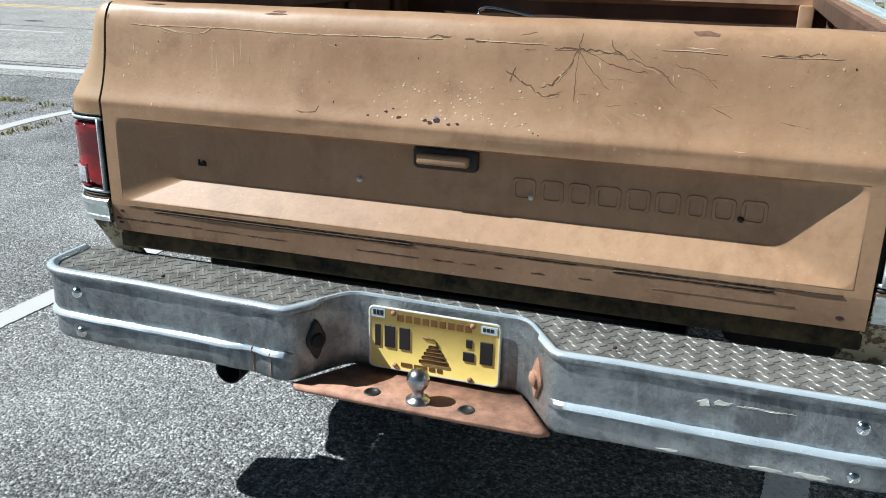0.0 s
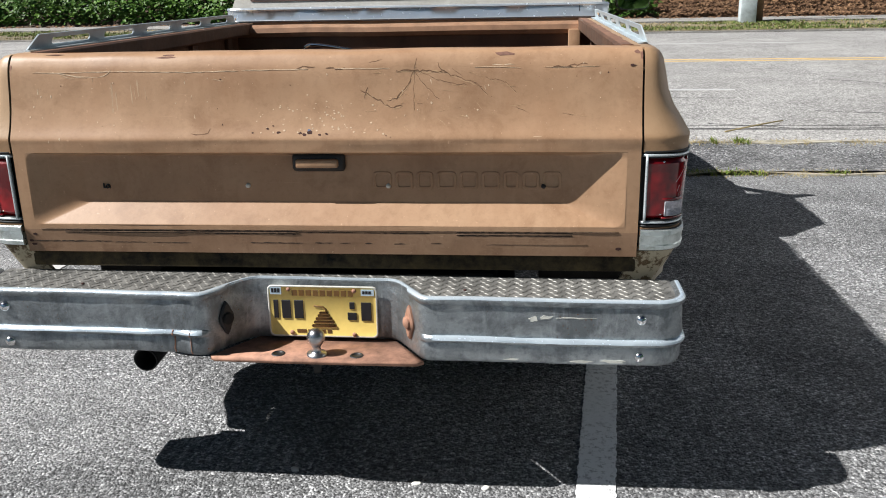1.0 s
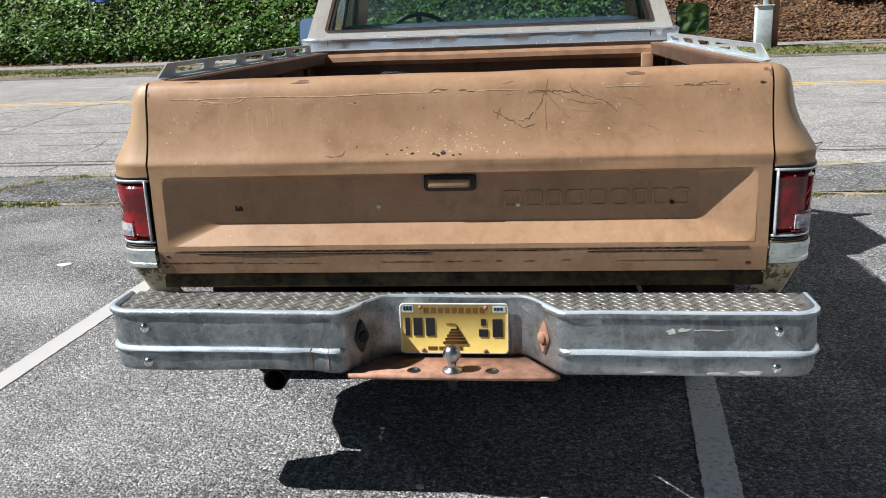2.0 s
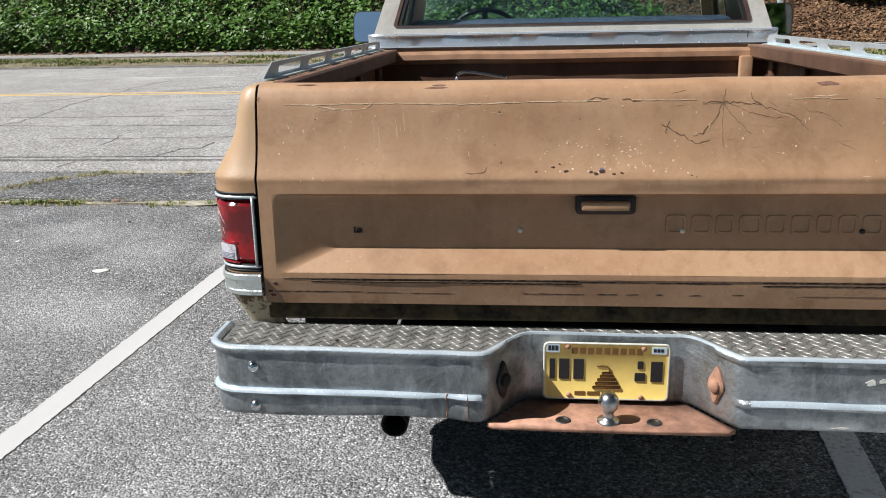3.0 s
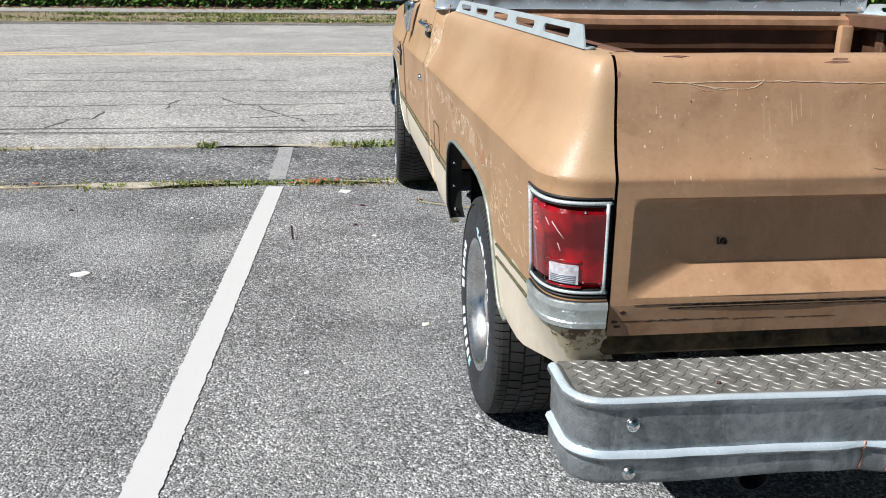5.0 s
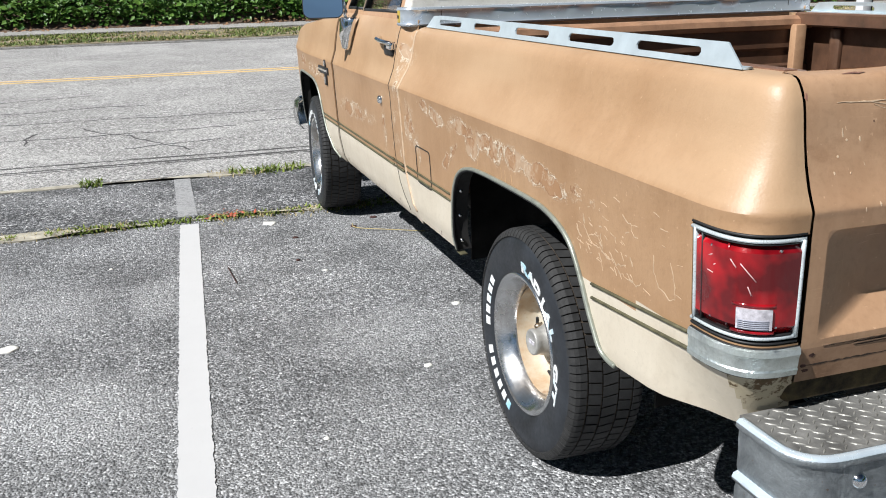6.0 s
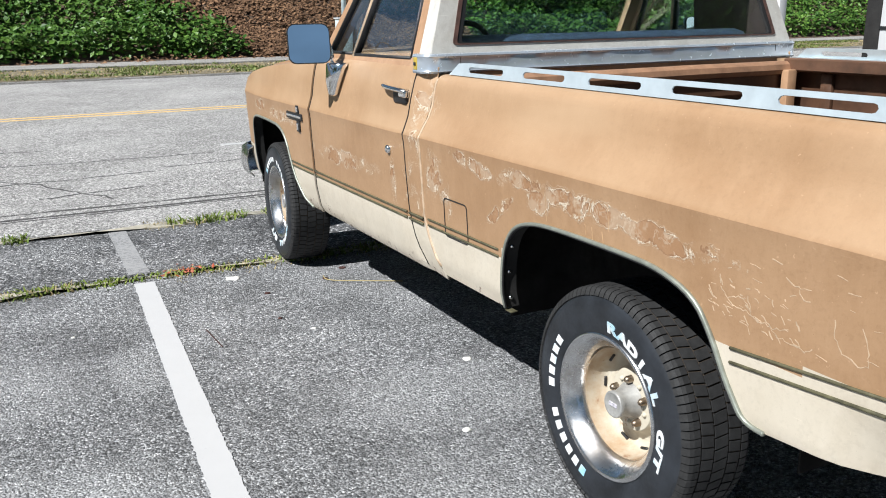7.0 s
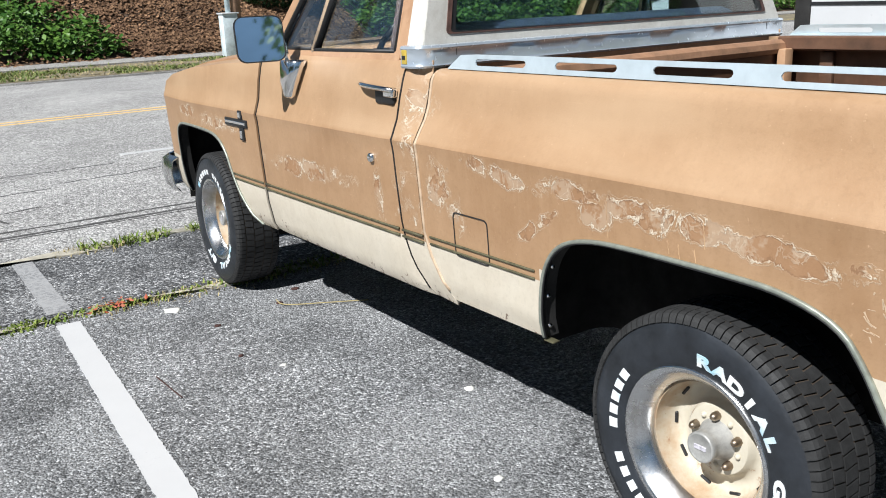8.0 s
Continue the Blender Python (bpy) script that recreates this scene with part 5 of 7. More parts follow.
    for r in range(-7, 5):
        for c in range(-43, 44):
            x, y = c * step + (step / 2 if r % 2 else 0), 0.008 + r * step * 0.8
            if abs(x) > 0.925 or y < front(x) + 0.014 or y > 0.068:
                continue
            a = radians(45 if (r + c) % 2 else -45)
            dx, dy = math.cos(a), math.sin(a)
            k = len(vs)
            L, w, h = 0.0128, 0.0030, 0.0018
            for u, v, z in ((-L, 0, 0.5995), (0, -w, 0.5995), (L, 0, 0.5995), (0, w, 0.5995), (-L * 0.62, 0, 0.6 + h), (0, -w * 0.4, 0.6 + h), (L * 0.62, 0, 0.6 + h), (0, w * 0.4, 0.6 + h)):
                vs.append((x + dx * u - dy * v, y + dy * u + dx * v, z))
            fs += [(k, k + 1, k + 5, k + 4), (k + 1, k + 2, k + 6, k + 5), (k + 2, k + 3, k + 7, k + 6), (k + 3, k, k + 4, k + 7), (k + 4, k + 5, k + 6, k + 7)]
    tagged(raw("tread_pattern", vs, fs, LOZENGE, tread), kind="stuff")
    # carriage bolts
    for x in (-0.845, 0.845):
        for z in (0.557, 0.457):
            bm = bmesh.new()
            lathe(bm, [(0.0155, 0.006), (0.0155, 0.003), (0.0135, -0.002), (0.01, -0.007), (0.005, -0.0095), (0.0, -0.0105)], 18, "y", (x, -0.121, z))
            part("bolt", bm, CHROME, b, "domed bright carriage bolt")
    # peeled pale scuffs on the face
    pale = plain("dried_white_filler", (0.6, 0.6, 0.55), 0.8)
    scuffs = random.Random(31)
    for x0, z0, rx, rz in ((0.575, 0.557, 0.014, 0.009), (0.605, 0.561, 0.018, 0.006), (0.68, 0.56, 0.05, 0.0018), (0.7, 0.441, 0.03, 0.004), (0.78, 0.443, 0.035, 0.005), (0.52, 0.444, 0.02, 0.003)):
        ring = []
        for k in range(14):
            a, r = 2 * math.pi * k / 14, scuffs.uniform(0.55, 1.15)
            ring.append((x0 + rx * r * math.cos(a), z0 + rz * r * math.sin(a)))
        rows_y = lambda x, z: min((abs(col[i][0] - x) + abs(col[i][2] - z), col[i][1]) for col in grid for i in range(7, len(col) - 3))[1]
        bm = bmesh.new()
        rings(bm, [[(x, rows_y(x, z) + 0.002, z) for x, z in ring], [(x, rows_y(x, z) - 0.0034, z) for x, z in ring]])
        bmesh.ops.recalc_face_normals(bm, faces=bm.faces)
        part("scuff", bm, pale, b, "pale peeled scuff", 0)
    # plate lamps on the slanted flanks
    for s, mat in ((-1, BLACK), (1, RUST)):
        m = Matrix.Translation((s * 0.252, -0.072, 0.52)) @ Matrix.Rotation(s * radians(-56), 4, "Z")
        bm = bmesh.new()
        o = [(math.cos(a) * 0.024 * (1 + 0.0 * math.sin(a)), math.sin(a) * (0.024 + 0.024 * abs(math.sin(a)) ** 6)) for a in span(0, 2 * math.pi, 0.262)[:-1]]
        rings(bm, [[(x, 0.006, z) for x, z in o], [(x, -0.006, z) for x, z in o], [(x * 0.8, -0.010, z * 0.86) for x, z in o]])
        bmesh.ops.transform(bm, matrix=m, verts=bm.verts)
        lp = part("plate_lamp", bm, mat, b, "rusted plate lamp flange" if s > 0 else "black rubber plate lamp")
        bm = bmesh.new()
        lathe(bm, [(0.017, -0.008), (0.016, -0.016), (0.009, -0.02), (0.0, -0.02)], 14, "y")
        bmesh.ops.transform(bm, matrix=m, verts=bm.verts)
        part("lamp_lens", bm, UNDER if s < 0 else RUST, lp)
    # rusty hitch plate and ball
    bm = bmesh.new()
    slab(bm, [(-0.19, 0.02), (-0.285, -0.122), (-0.27, -0.134), (-0.1, -0.137), (0.1, -0.137), (0.27, -0.134), (0.29, -0.12), (0.19, 0.02)], 0.419, 0.43)
    hitch = part("hitch_plate", bm, RUST, b, "rusted steel hitch plate")
    for x in (-0.105, 0.108):
        bm = bmesh.new()
        lathe(bm, [(0.0, 0.0008), (0.0125, 0.0008), (0.0125, 0.0022), (0.017, 0.0022), (0.019, 0.0)], 18, "z", (x, -0.098, 0.43))
        part("bolt_hole", bm, [BLACK], hitch, "dark bolt hole")
    bm = bmesh.new()
    lathe(bm, [(0.0, 0.075), (0.008, 0.0745), (0.016, 0.070), (0.022, 0.062), (0.025, 0.05), (0.022, 0.038), (0.015, 0.029), (0.0125, 0.024), (0.0125, 0.014), (0.016, 0.008), (0.026, 0.006), (0.027, 0.0)], 28, "z", (0, -0.098, 0.43))
    ball = part("hitch_ball", bm, worn_metal("worn_ball_steel", (0.6, 0.61, 0.63), 0.25, (0.42, 0.4, 0.38)), b, "bare steel hitch ball")
    bm = bmesh.new()
    lathe(bm, [(0.0, -0.05), (0.011, -0.05), (0.011, -0.028), (0.02, -0.028), (0.02, -0.012)], 12, "z", (0, -0.098, 0.43))
    part("shank", bm, UNDER, ball)
    return b


bumper_ob = bumper()


# number plate, its writing shown as plain bars
def plate():
    p = new("number_plate")
    p.parent = bumper_ob
    p.matrix_basis = pose(0, -0.006, 0)
    p["label"] = "yellow embossed number plate with dark marks and two stickers"
    bm = bmesh.new()
    rr, pts = 0.012, []
    for cx, cz, a0 in ((0.1525 - rr, 0.592 - rr, 0), (-0.1525 + rr, 0.592 - rr, 90), (-0.1525 + rr, 0.443 + rr, 180), (0.1525 - rr, 0.443 + rr, 270)):
        pts += [(cx + rr * math.cos(radians(a)), cz + rr * math.sin(radians(a))) for a in span(a0, a0 + 90, 30)]
    rings(bm, [[(x, 0.0035, z) for x, z in pts], [(x, 0.0, z) for x, z in pts], [(x * 0.985, -0.002, 0.5175 + (z - 0.5175) * 0.97) for x, z in pts], [(x * 0.97, 0.0, 0.5175 + (z - 0.5175) * 0.945) for x, z in pts]])
    for f in bm.faces:
        f.material_index = 0 if len(f.verts) > 4 and f.calc_center_median().y < 0.002 else 1
    part("plate_blank", bm, [PLATE_YELLOW, LETTER_WHITE], p)
    bars = [(-0.137, 0.497, 0.013, 0.053), (-0.114, 0.497, 0.025, 0.053), (-0.079, 0.497, 0.025, 0.053), (0.107, 0.494, 0.028, 0.053), (0.075, 0.527, 0.014, 0.02), (0.069, 0.495, 0.025, 0.022)]
    for x, z, w, h in bars:
        bm = bmesh.new()
        box(bm, (x, -0.0022, z), (x + w, 0.0005, z + h), 0.001, 1)
        part("plate_mark", bm, PLATE_INK, p, "black embossed mark")
    for k in range(9):
        bm = bmesh.new()
        box(bm, (-0.084 + k * 0.0195, -0.0012, 0.563), (-0.084 + k * 0.0195 + 0.0145, 0.0005, 0.58), 0.0004, 1)
        part("plate_small_mark", bm, plain("brown_plate_ink", (0.16, 0.08, 0.02), 0.5) if k == 0 else bpy.data.materials["brown_plate_ink"], p)
    for k, w in enumerate((0.026, 0.03, 0.014, 0.012)):
        bm = bmesh.new()
        x = -0.075 + (0, 0.031, 0.066, 0.085)[k]
        box(bm, (x, -0.001, 0.455), (x + w, 0.0005, 0.465), 0.0004, 1)
        part("plate_small_mark", bm, bpy.data.materials["brown_plate_ink"], p)
    # the coiled emblem as a plain stacked shape
    bm = bmesh.new()
    for z, w in ((0.4765, 0.034), (0.487, 0.028), (0.497, 0.023), (0.506, 0.017), (0.514, 0.012)):
        box(bm, (0.002 - w, -0.0014, z - 0.0042), (0.002 + w, 0.0005, z + 0.0042), 0.003, 2)
    tube(bm, [(0.008, -0.0008, 0.516), (0.009, -0.0008, 0.525), (0.002, -0.0008, 0.532), (-0.012, -0.0008, 0.533), (-0.024, -0.0008, 0.534)], 0.0022, 6)
    part("plate_emblem", bm, bpy.data.materials["brown_plate_ink"], p, "brown coiled emblem")
    for x, w, z0, z1 in ((-0.145, 0.032, 0.566, 0.588), (0.108, 0.036, 0.566, 0.584)):
        bm = bmesh.new()
        box(bm, (x, -0.0016, z0), (x + w, 0.0004, z1), 0.0004, 1)
        st = part("sticker", bm, STICKER, p, "pale blue validation sticker")
        bm = bmesh.new()
        for k in range(3):
            box(bm, (x + 0.004 + k * 0.0085, -0.0022, z0 + 0.006), (x + 0.0105 + k * 0.0085, -0.001, z1 - 0.004))
        part("sticker_mark", bm, PLATE_INK, st)
    for x, z in ((-0.093, 0.581), (0.089, 0.579), (-0.089, 0.455), (0.086, 0.452)):
        bm = bmesh.new()
        lathe(bm, [(0.0, -0.005), (0.004, -0.0045), (0.0062, -0.002), (0.0065, 0.0)], 12, "y", (x, 0, z))
        part("screw", bm, RUST, p, "rusty plate screw")
    return p


plate()


# bed rails
def bed_rail(s):
    slots = [(0.36, 0.60), (0.70, 0.93), (1.045, 1.27), (1.385, 1.61), (1.73, 1.96)]
    ys = sorted(set([0.225, 0.25, 0.285, 2.04, 2.095] + [v for a, b in slots for v in (a, a + 0.004, a + 0.012, b - 0.012, b - 0.004, b)]))
    top = lambda y: float(np.interp(y, [0.225, 0.285, 2.035, 2.095], [0.002, 0.045, 0.045, 0.002]))
    bm = bmesh.new()
    lean = 0.25

    def pt(y, h):
        return (s * (0.875 - h * lean), y, 1.2105 + h)
    def cut(y):
        hole = next(((p, q) for p, q in slots if p <= y <= q), None)
        if not hole:
            return 0.0
        d = min(y - hole[0], hole[1] - y)
        return 0.0095 * math.sqrt(max(0.0, 1 - (1 - min(d / 0.012, 1)) ** 2))
    mid = 0.0235
    cols = [[bm.verts.new(pt(y, h)) for h in (0.0, min(mid, top(y) * 0.5) - cut(y), min(mid, top(y) * 0.5) + cut(y) + 1e-4, top(y))] for y in ys]
    for i in range(len(ys) - 1):
        m = (ys[i] + ys[i + 1]) / 2
        for j in (0, 1, 2):
            if j == 1 and any(p < m < q for p, q in slots):
                continue
            bm.faces.new((cols[i][j], cols[i + 1][j], cols[i + 1][j + 1], cols[i][j + 1]))
    # foot flange and rolled top
    bm.faces.new([bm.verts.new((s * x, y, 1.2125)) for x, y in ((0.875, 0.225), (0.875, 2.095), (0.852, 2.095), (0.852, 0.225))])
    bmesh.ops.recalc_face_normals(bm, faces=bm.faces)
    ob = part("bed_rail", bm, RAIL_METAL, truck, "slotted bright aluminium bed rail", 40)
    solid(ob, 0.004, 0)


RUST_LIP = plain("rust_brown_lip", (0.19, 0.098, 0.062), 0.75, 0, 0.45, 18, 0.3)
for s in (-1, 1):
    bed_rail(s)
    # rubbed rusty inner lip of the bed top, uneven along its outer edge
    bm = bmesh.new()
    loops = []
    for y in span(0.17, 2.09, 0.03):
        w = 0.83 + 0.006 * noise.noise((y * 9, s, 3.0)) + 0.004 * noise.noise((y * 31, s, 5.0))
        loops.append([(s * 0.7985, y, 1.203), (s * w, y, 1.203), (s * w, y, 1.2122), (s * 0.802, y, 1.2122), (s * 0.7985, y, 1.2105)])
    rings(bm, loops)
    bmesh.ops.recalc_face_normals(bm, faces=bm.faces)
    part("bed_lip", bm, RUST_LIP, truck, "rubbed rust-brown inner lip of the bed")


# ---- cab ----
cab_x = curve_of([(0.40, 0.90), (0.455, 0.925), (0.50, 0.95), (0.60, 0.968), (0.70, 0.974), (0.85, 0.982), (0.95, 0.985), (0.985, 0.99), (0.998, 0.985), (1.05, 0.968), (1.12, 0.958), (1.18, 0.945), (1.22, 0.932), (1.236, 0.918)])
CAB_ROWS = [0.44, 0.455, 0.475, 0.50, 0.53, 0.56, 0.60, 0.64, 0.664, 0.683, 0.71, 0.75, 0.80, 0.85, 0.90, 0.94, 0.96, 0.975, 0.98, 0.985, 0.99, 0.998, 1.01, 1.025, 1.05, 1.08, 1.12, 1.15, 1.18, 1.20, 1.215, 1.226, 1.236]


def cab_panel(name, s, y0, y1, label, rows=CAB_ROWS, low=0.455, slant=None, taper=None, arch=None, extra=()):
    """A sheet of the cab or fender side between two joints; slant(z) leans the rear joint."""
    slant = slant or (lambda z: 0.0)
    taper = taper or (lambda y: 0.0)
    floor = arch or (lambda y: 0.0)
    ys = sorted(set([round(v, 4) for v in span(y0, y1, 0.06)] + [round(v, 4) for v in extra if y0 < v < y1]))
    grid = []
    for y in ys:
        col = []
        for z in rows:
            zz = max(z, low, floor(y))
            yy = y + slant(zz) * (y1 - y) / (y1 - y0)
            edge = min((y - y0), (y1 - y))
            x = cab_x(zz) - taper(yy) - (0.006 if edge < 0.004 else 0)
            col.append((s * x, yy, zz))
        grid.append(col)
    bm = bmesh.new()
    sheet(bm, grid, lambda c: 1 if c.z < 0.664 else 0)
    bmesh.ops.recalc_face_normals(bm, faces=bm.faces)
    if sum(f.normal.x * s for f in bm.faces) < 0:
        bmesh.ops.reverse_faces(bm, faces=bm.faces)
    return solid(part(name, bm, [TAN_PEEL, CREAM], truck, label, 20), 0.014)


def door_slant(z):
    return door_rear(z) - 2.288


def fender_taper(y):
    t = max(0.0, (y - 4.0) / 0.76)
    return 0.05 * t * t


def fender_top(y):
    return float(np.interp(y, [3.39, 3.8, 4.3, 4.6, 4.77], [1.205, 1.185, 1.145, 1.105, 1.06]))


for s in (-1, 1):
    bm = bmesh.new()
    grid = []
    for k in span(0, 1, 0.2):
        t = min(1.0, k * 1.2)
        grid.append([(s * (bed_z(min(z, 1.2)) * (1 - t) + cab_x(z) * t - 0.002), bed_front(z) + 0.011 + (door_rear(z) - bed_front(z) - 0.025) * k, z) for z in [max(v, 0.478) for v in CAB_ROWS]])
    sheet(bm, grid, lambda c: 1 if c.z < 0.664 else 0)
    bmesh.ops.recalc_face_normals(bm, faces=bm.faces)
    if sum(f.normal.x * s for f in bm.faces) < 0:
        bmesh.ops.reverse_faces(bm, faces=bm.faces)
    solid(part("cab_corner", bm, [TAN_PEEL, CREAM], truck, "tan cab corner panel behind the door", 20), 0.02)
    for name, line, lo, hi in (("bed_gap", lambda z: bed_front(z) + 0.004, 0.5, 1.2), ("door_gap", lambda z: door_rear(z) - 0.007, 0.478, 1.236), ("door_gap", lambda z: 3.39, 0.475, 1.2)):
        slim = lo == 0.475
        pts = [(s * (min(cab_x(z), bed_z(z) if name == "bed_gap" else 2.0) - (0.0085 if slim else 0.0055)), line(z), z) for z in CAB_ROWS if lo <= z <= hi]
        strip_along(name, pts, lambda p: (s, 0, 0), 0.008 if slim else 0.013, 0.003, SOOT, truck, "black rubber in the panel gap")
    cab_panel("door", s, 2.288, 3.382, "tan and cream cab door with flaking paint", low=0.472, slant=door_slant)
    # fender
    ys = sorted(set([round(v, 4) for v in span(3.397, 4.77, 0.06)] + [round(p.x, 4) for p in front_arch]))
    grid = []
    for y in ys:
        top = fender_top(y)
        col = []
        for z in CAB_ROWS:
            zz = max(z, 0.462, front_floor(y))
            if zz > 1.0:
                zz = 1.0 + (zz - 1.0) * (top - 1.0) / 0.236
            col.append((s * (cab_x(zz) - fender_taper(y)), y, zz))
        col.append((s * (cab_x(1.236) - 0.025 - fender_taper(y)), y, top + 0.012))
        col.append((s * (cab_x(1.236) - 0.08 - fender_taper(y)), y, top + 0.02))
        grid.append(col)
    bm = bmesh.new()
    sheet(bm, grid, lambda c: 1 if c.z < 0.664 else 0)
    bmesh.ops.recalc_face_normals(bm, faces=bm.faces)
    if sum(f.normal.x * s for f in bm.faces) < 0:
        bmesh.ops.reverse_faces(bm, faces=bm.faces)
    solid(part("front_fender", bm, [TAN_PEEL, CREAM], truck, "tan front fender with flaked paint", 20), 0.012)
    arch_lip(front_arch, s, lambda y, z: cab_x(z) - fender_taper(y) + 0.001, ARCH_TRIM)
    for y0, y1 in ((3.38, 2.285), (3.74, 3.4), (2.262, 2.14)):
        for dz in (0.0, -0.022):
            pts = [(s * (cab_x(0.683 + dz) + 0.001), y, 0.683 + dz) for y in span(y0, y1, 0.1)]
            strip_along("side_moulding", pts, lambda p: (s, 0, 0), 0.008, 0.004, MOLD_STRIP, truck, "thin grimy side moulding")
    bm = bmesh.new()
    box(bm, (min(s * 0.55, s * 1.1), 3.46, 0.1), (max(s * 0.55, s * 1.1), 4.64, 0.95), 0.08, 3)
    open_box(bm, s * 0.9, 0.42)
    solid(part("wheel_housing", bm, SOOT, truck, "black inner wheel housing"), 0.006)

# floor, firewall and body behind the joints
bm = bmesh.new()
box(bm, (-0.89, 2.2, 0.47), (0.89, 3.5, 0.53))
box(bm, (-0.89, 3.42, 0.47), (0.89, 3.5, 1.2))
box(bm, (-0.905, 2.2, 0.5), (-0.885, 3.5, 1.255))
box(bm, (0.885, 2.2, 0.5), (0.905, 3.5, 1.255))
part("cab_shell", bm, UNDER, truck, "dark inner cab shell")
bm = bmesh.new()
sheet(bm, [[(x, 2.168 + 0.03 * max(0, (abs(x) - 0.85) / 0.07) ** 2, z) for x in span(-0.915, 0.915, 0.06)] for z in span(0.55, 1.215, 0.08)])
solid(part("cab_back", bm, TAN, truck, "tan back wall of the cab"), 0.01, 0)


def wall_frame(name, outer, inner, mat, parent, label, thick, normal, rows=1):
    """A flat frame between an outer and an inner loop of the same length, with thickness."""
    bm = bmesh.new()
    nn = Vector(normal).normalized() * thick
    fo, fi = [Vector(p) for p in outer], [Vector(p) for p in inner]
    loops = [[p for p in fo], [p for p in fi], [p - nn for p in fi], [p - nn for p in fo]]
    rings(bm, loops, True, False, True)
    bmesh.ops.recalc_face_normals(bm, faces=bm.faces)
    return part(name, bm, mat, parent, label, 30)


def round_quad(q, r, seg=4):
    """A quad in space with rounded corners, as a loop of points."""
    out, q = [], [Vector(p) for p in q]
    for k in range(4):
        p, a, b = q[k], q[k - 1], q[(k + 1) % 4]
        u, v = (a - p).normalized() * r, (b - p).normalized() * r
        for i in range(seg + 1):
            t = i / seg
            out.append(p + u * (1 - t) ** 2 + v * t ** 2)
    return out


def lean_back(z):
    return 2.172 + 0.22 * max(0.0, z - 1.28)


# rear wall of the greenhouse with its window
ro = [(-0.912, lean_back(1.275), 1.275), (0.912, lean_back(1.275), 1.275), (0.755, lean_back(1.74), 1.74), (-0.755, lean_back(1.74), 1.74)]
ri = [(-0.815, lean_back(1.312), 1.312), (0.815, lean_back(1.312), 1.312), (0.71, lean_back(1.67), 1.67), (-0.71, lean_back(1.67), 1.67)]
rn = Vector((0, -1, 0.22)).normalized()
wall_frame("rear_window_wall", round_quad(ro, 0.02), round_quad(ri, 0.018), WHITE_CAB, truck, "off-white cab back round the rear window", 0.03, rn)
win = new("rear_window")
win.parent = truck
inset = lambda q, k, d: [Vector(p).lerp(sum((Vector(v) for v in q), Vector()) / 4, k) - rn * d for p in q]
wall_frame("window_seal", round_quad(inset(ri, -0.006, -0.004), 0.018), round_quad(inset(ri, 0.015, -0.004), 0.016), SEAL, win, "weathered dark red rubber seal", 0.02, rn)
wall_frame("inner_seal", round_quad(inset(ri, 0.013, -0.001), 0.016), round_quad(inset(ri, 0.04, -0.001), 0.016), BLACK, win, "black rubber seal", 0.015, rn)
bm = bmesh.new()
g = round_quad(inset(ri, 0.03, 0.006), 0.03)
rings(bm, [g, [p - rn * 0.005 for p in g]])
bmesh.ops.recalc_face_normals(bm, faces=bm.faces)
pane = part("pane", bm, TINTED, win, "tinted rear window glass", 0)
pane.visible_shadow = False

# bright belt moulding wrapped round the back of the cab
belt = [(-0.94, 2.255), (-0.938, 2.2), (-0.928, 2.172), (-0.905, 2.16), (-0.86, 2.158), (-0.81, 2.158)] + [(x, 2.158) for x in span(-0.76, 0.76, 0.04)] + [(0.81, 2.158), (0.86, 2.158), (0.905, 2.16), (0.928, 2.172), (0.938, 2.2), (0.94, 2.255)]
bm = bmesh.new()
grid = []
for i, (x, y) in enumerate(belt):
    a, b = Vector(belt[max(i - 1, 0)]), Vector(belt[min(i + 1, len(belt) - 1)])
    nn = Vector(((b - a).y, -(b - a).x)).normalized()
    col = []
    for o, z in ((-0.012, 1.213), (0.004, 1.214), (0.007, 1.219), (0.004, 1.224), (0.004, 1.268), (0.008, 1.273), (0.004, 1.279), (-0.01, 1.281)):
        d = 0.004 * noise.noise((x * 4, z * 12, 1)) + (0.006 * max(0, noise.noise((x * 9, z * 8, 3))) if 1.222 < z < 1.27 else 0)
        col.append((x + nn.x * (o - d), y + nn.y * (o - d), z))
    grid.append(col)
sheet(bm, grid)
bmesh.ops.recalc_face_normals(bm, faces=bm.faces)
belt_ob = solid(part("belt_moulding", bm, BRIGHT_TRIM, truck, "dented bright aluminium belt moulding", 40), 0.004, 0)
for x in (-0.8, 0.8):
    bm = bmesh.new()
    box(bm, (x - 0.0015, 2.152, 1.214), (x + 0.0015, 2.158, 1.28))
    part("moulding_joint", bm, BLACK, belt_ob)
bm = bmesh.new()
box(bm, (-0.9475, 2.222, 1.225), (-0.938, 2.25, 1.27), 0.002)
em = part("cab_emblem", bm, plain("yellow_emblem", (0.5, 0.36, 0.06), 0.4), belt_ob, "small yellow and black badge")
bm = bmesh.new()
box(bm, (-0.9495, 2.227, 1.24), (-0.945, 2.245, 1.252), 0.001)
part("emblem_mark", bm, BLACK, em)

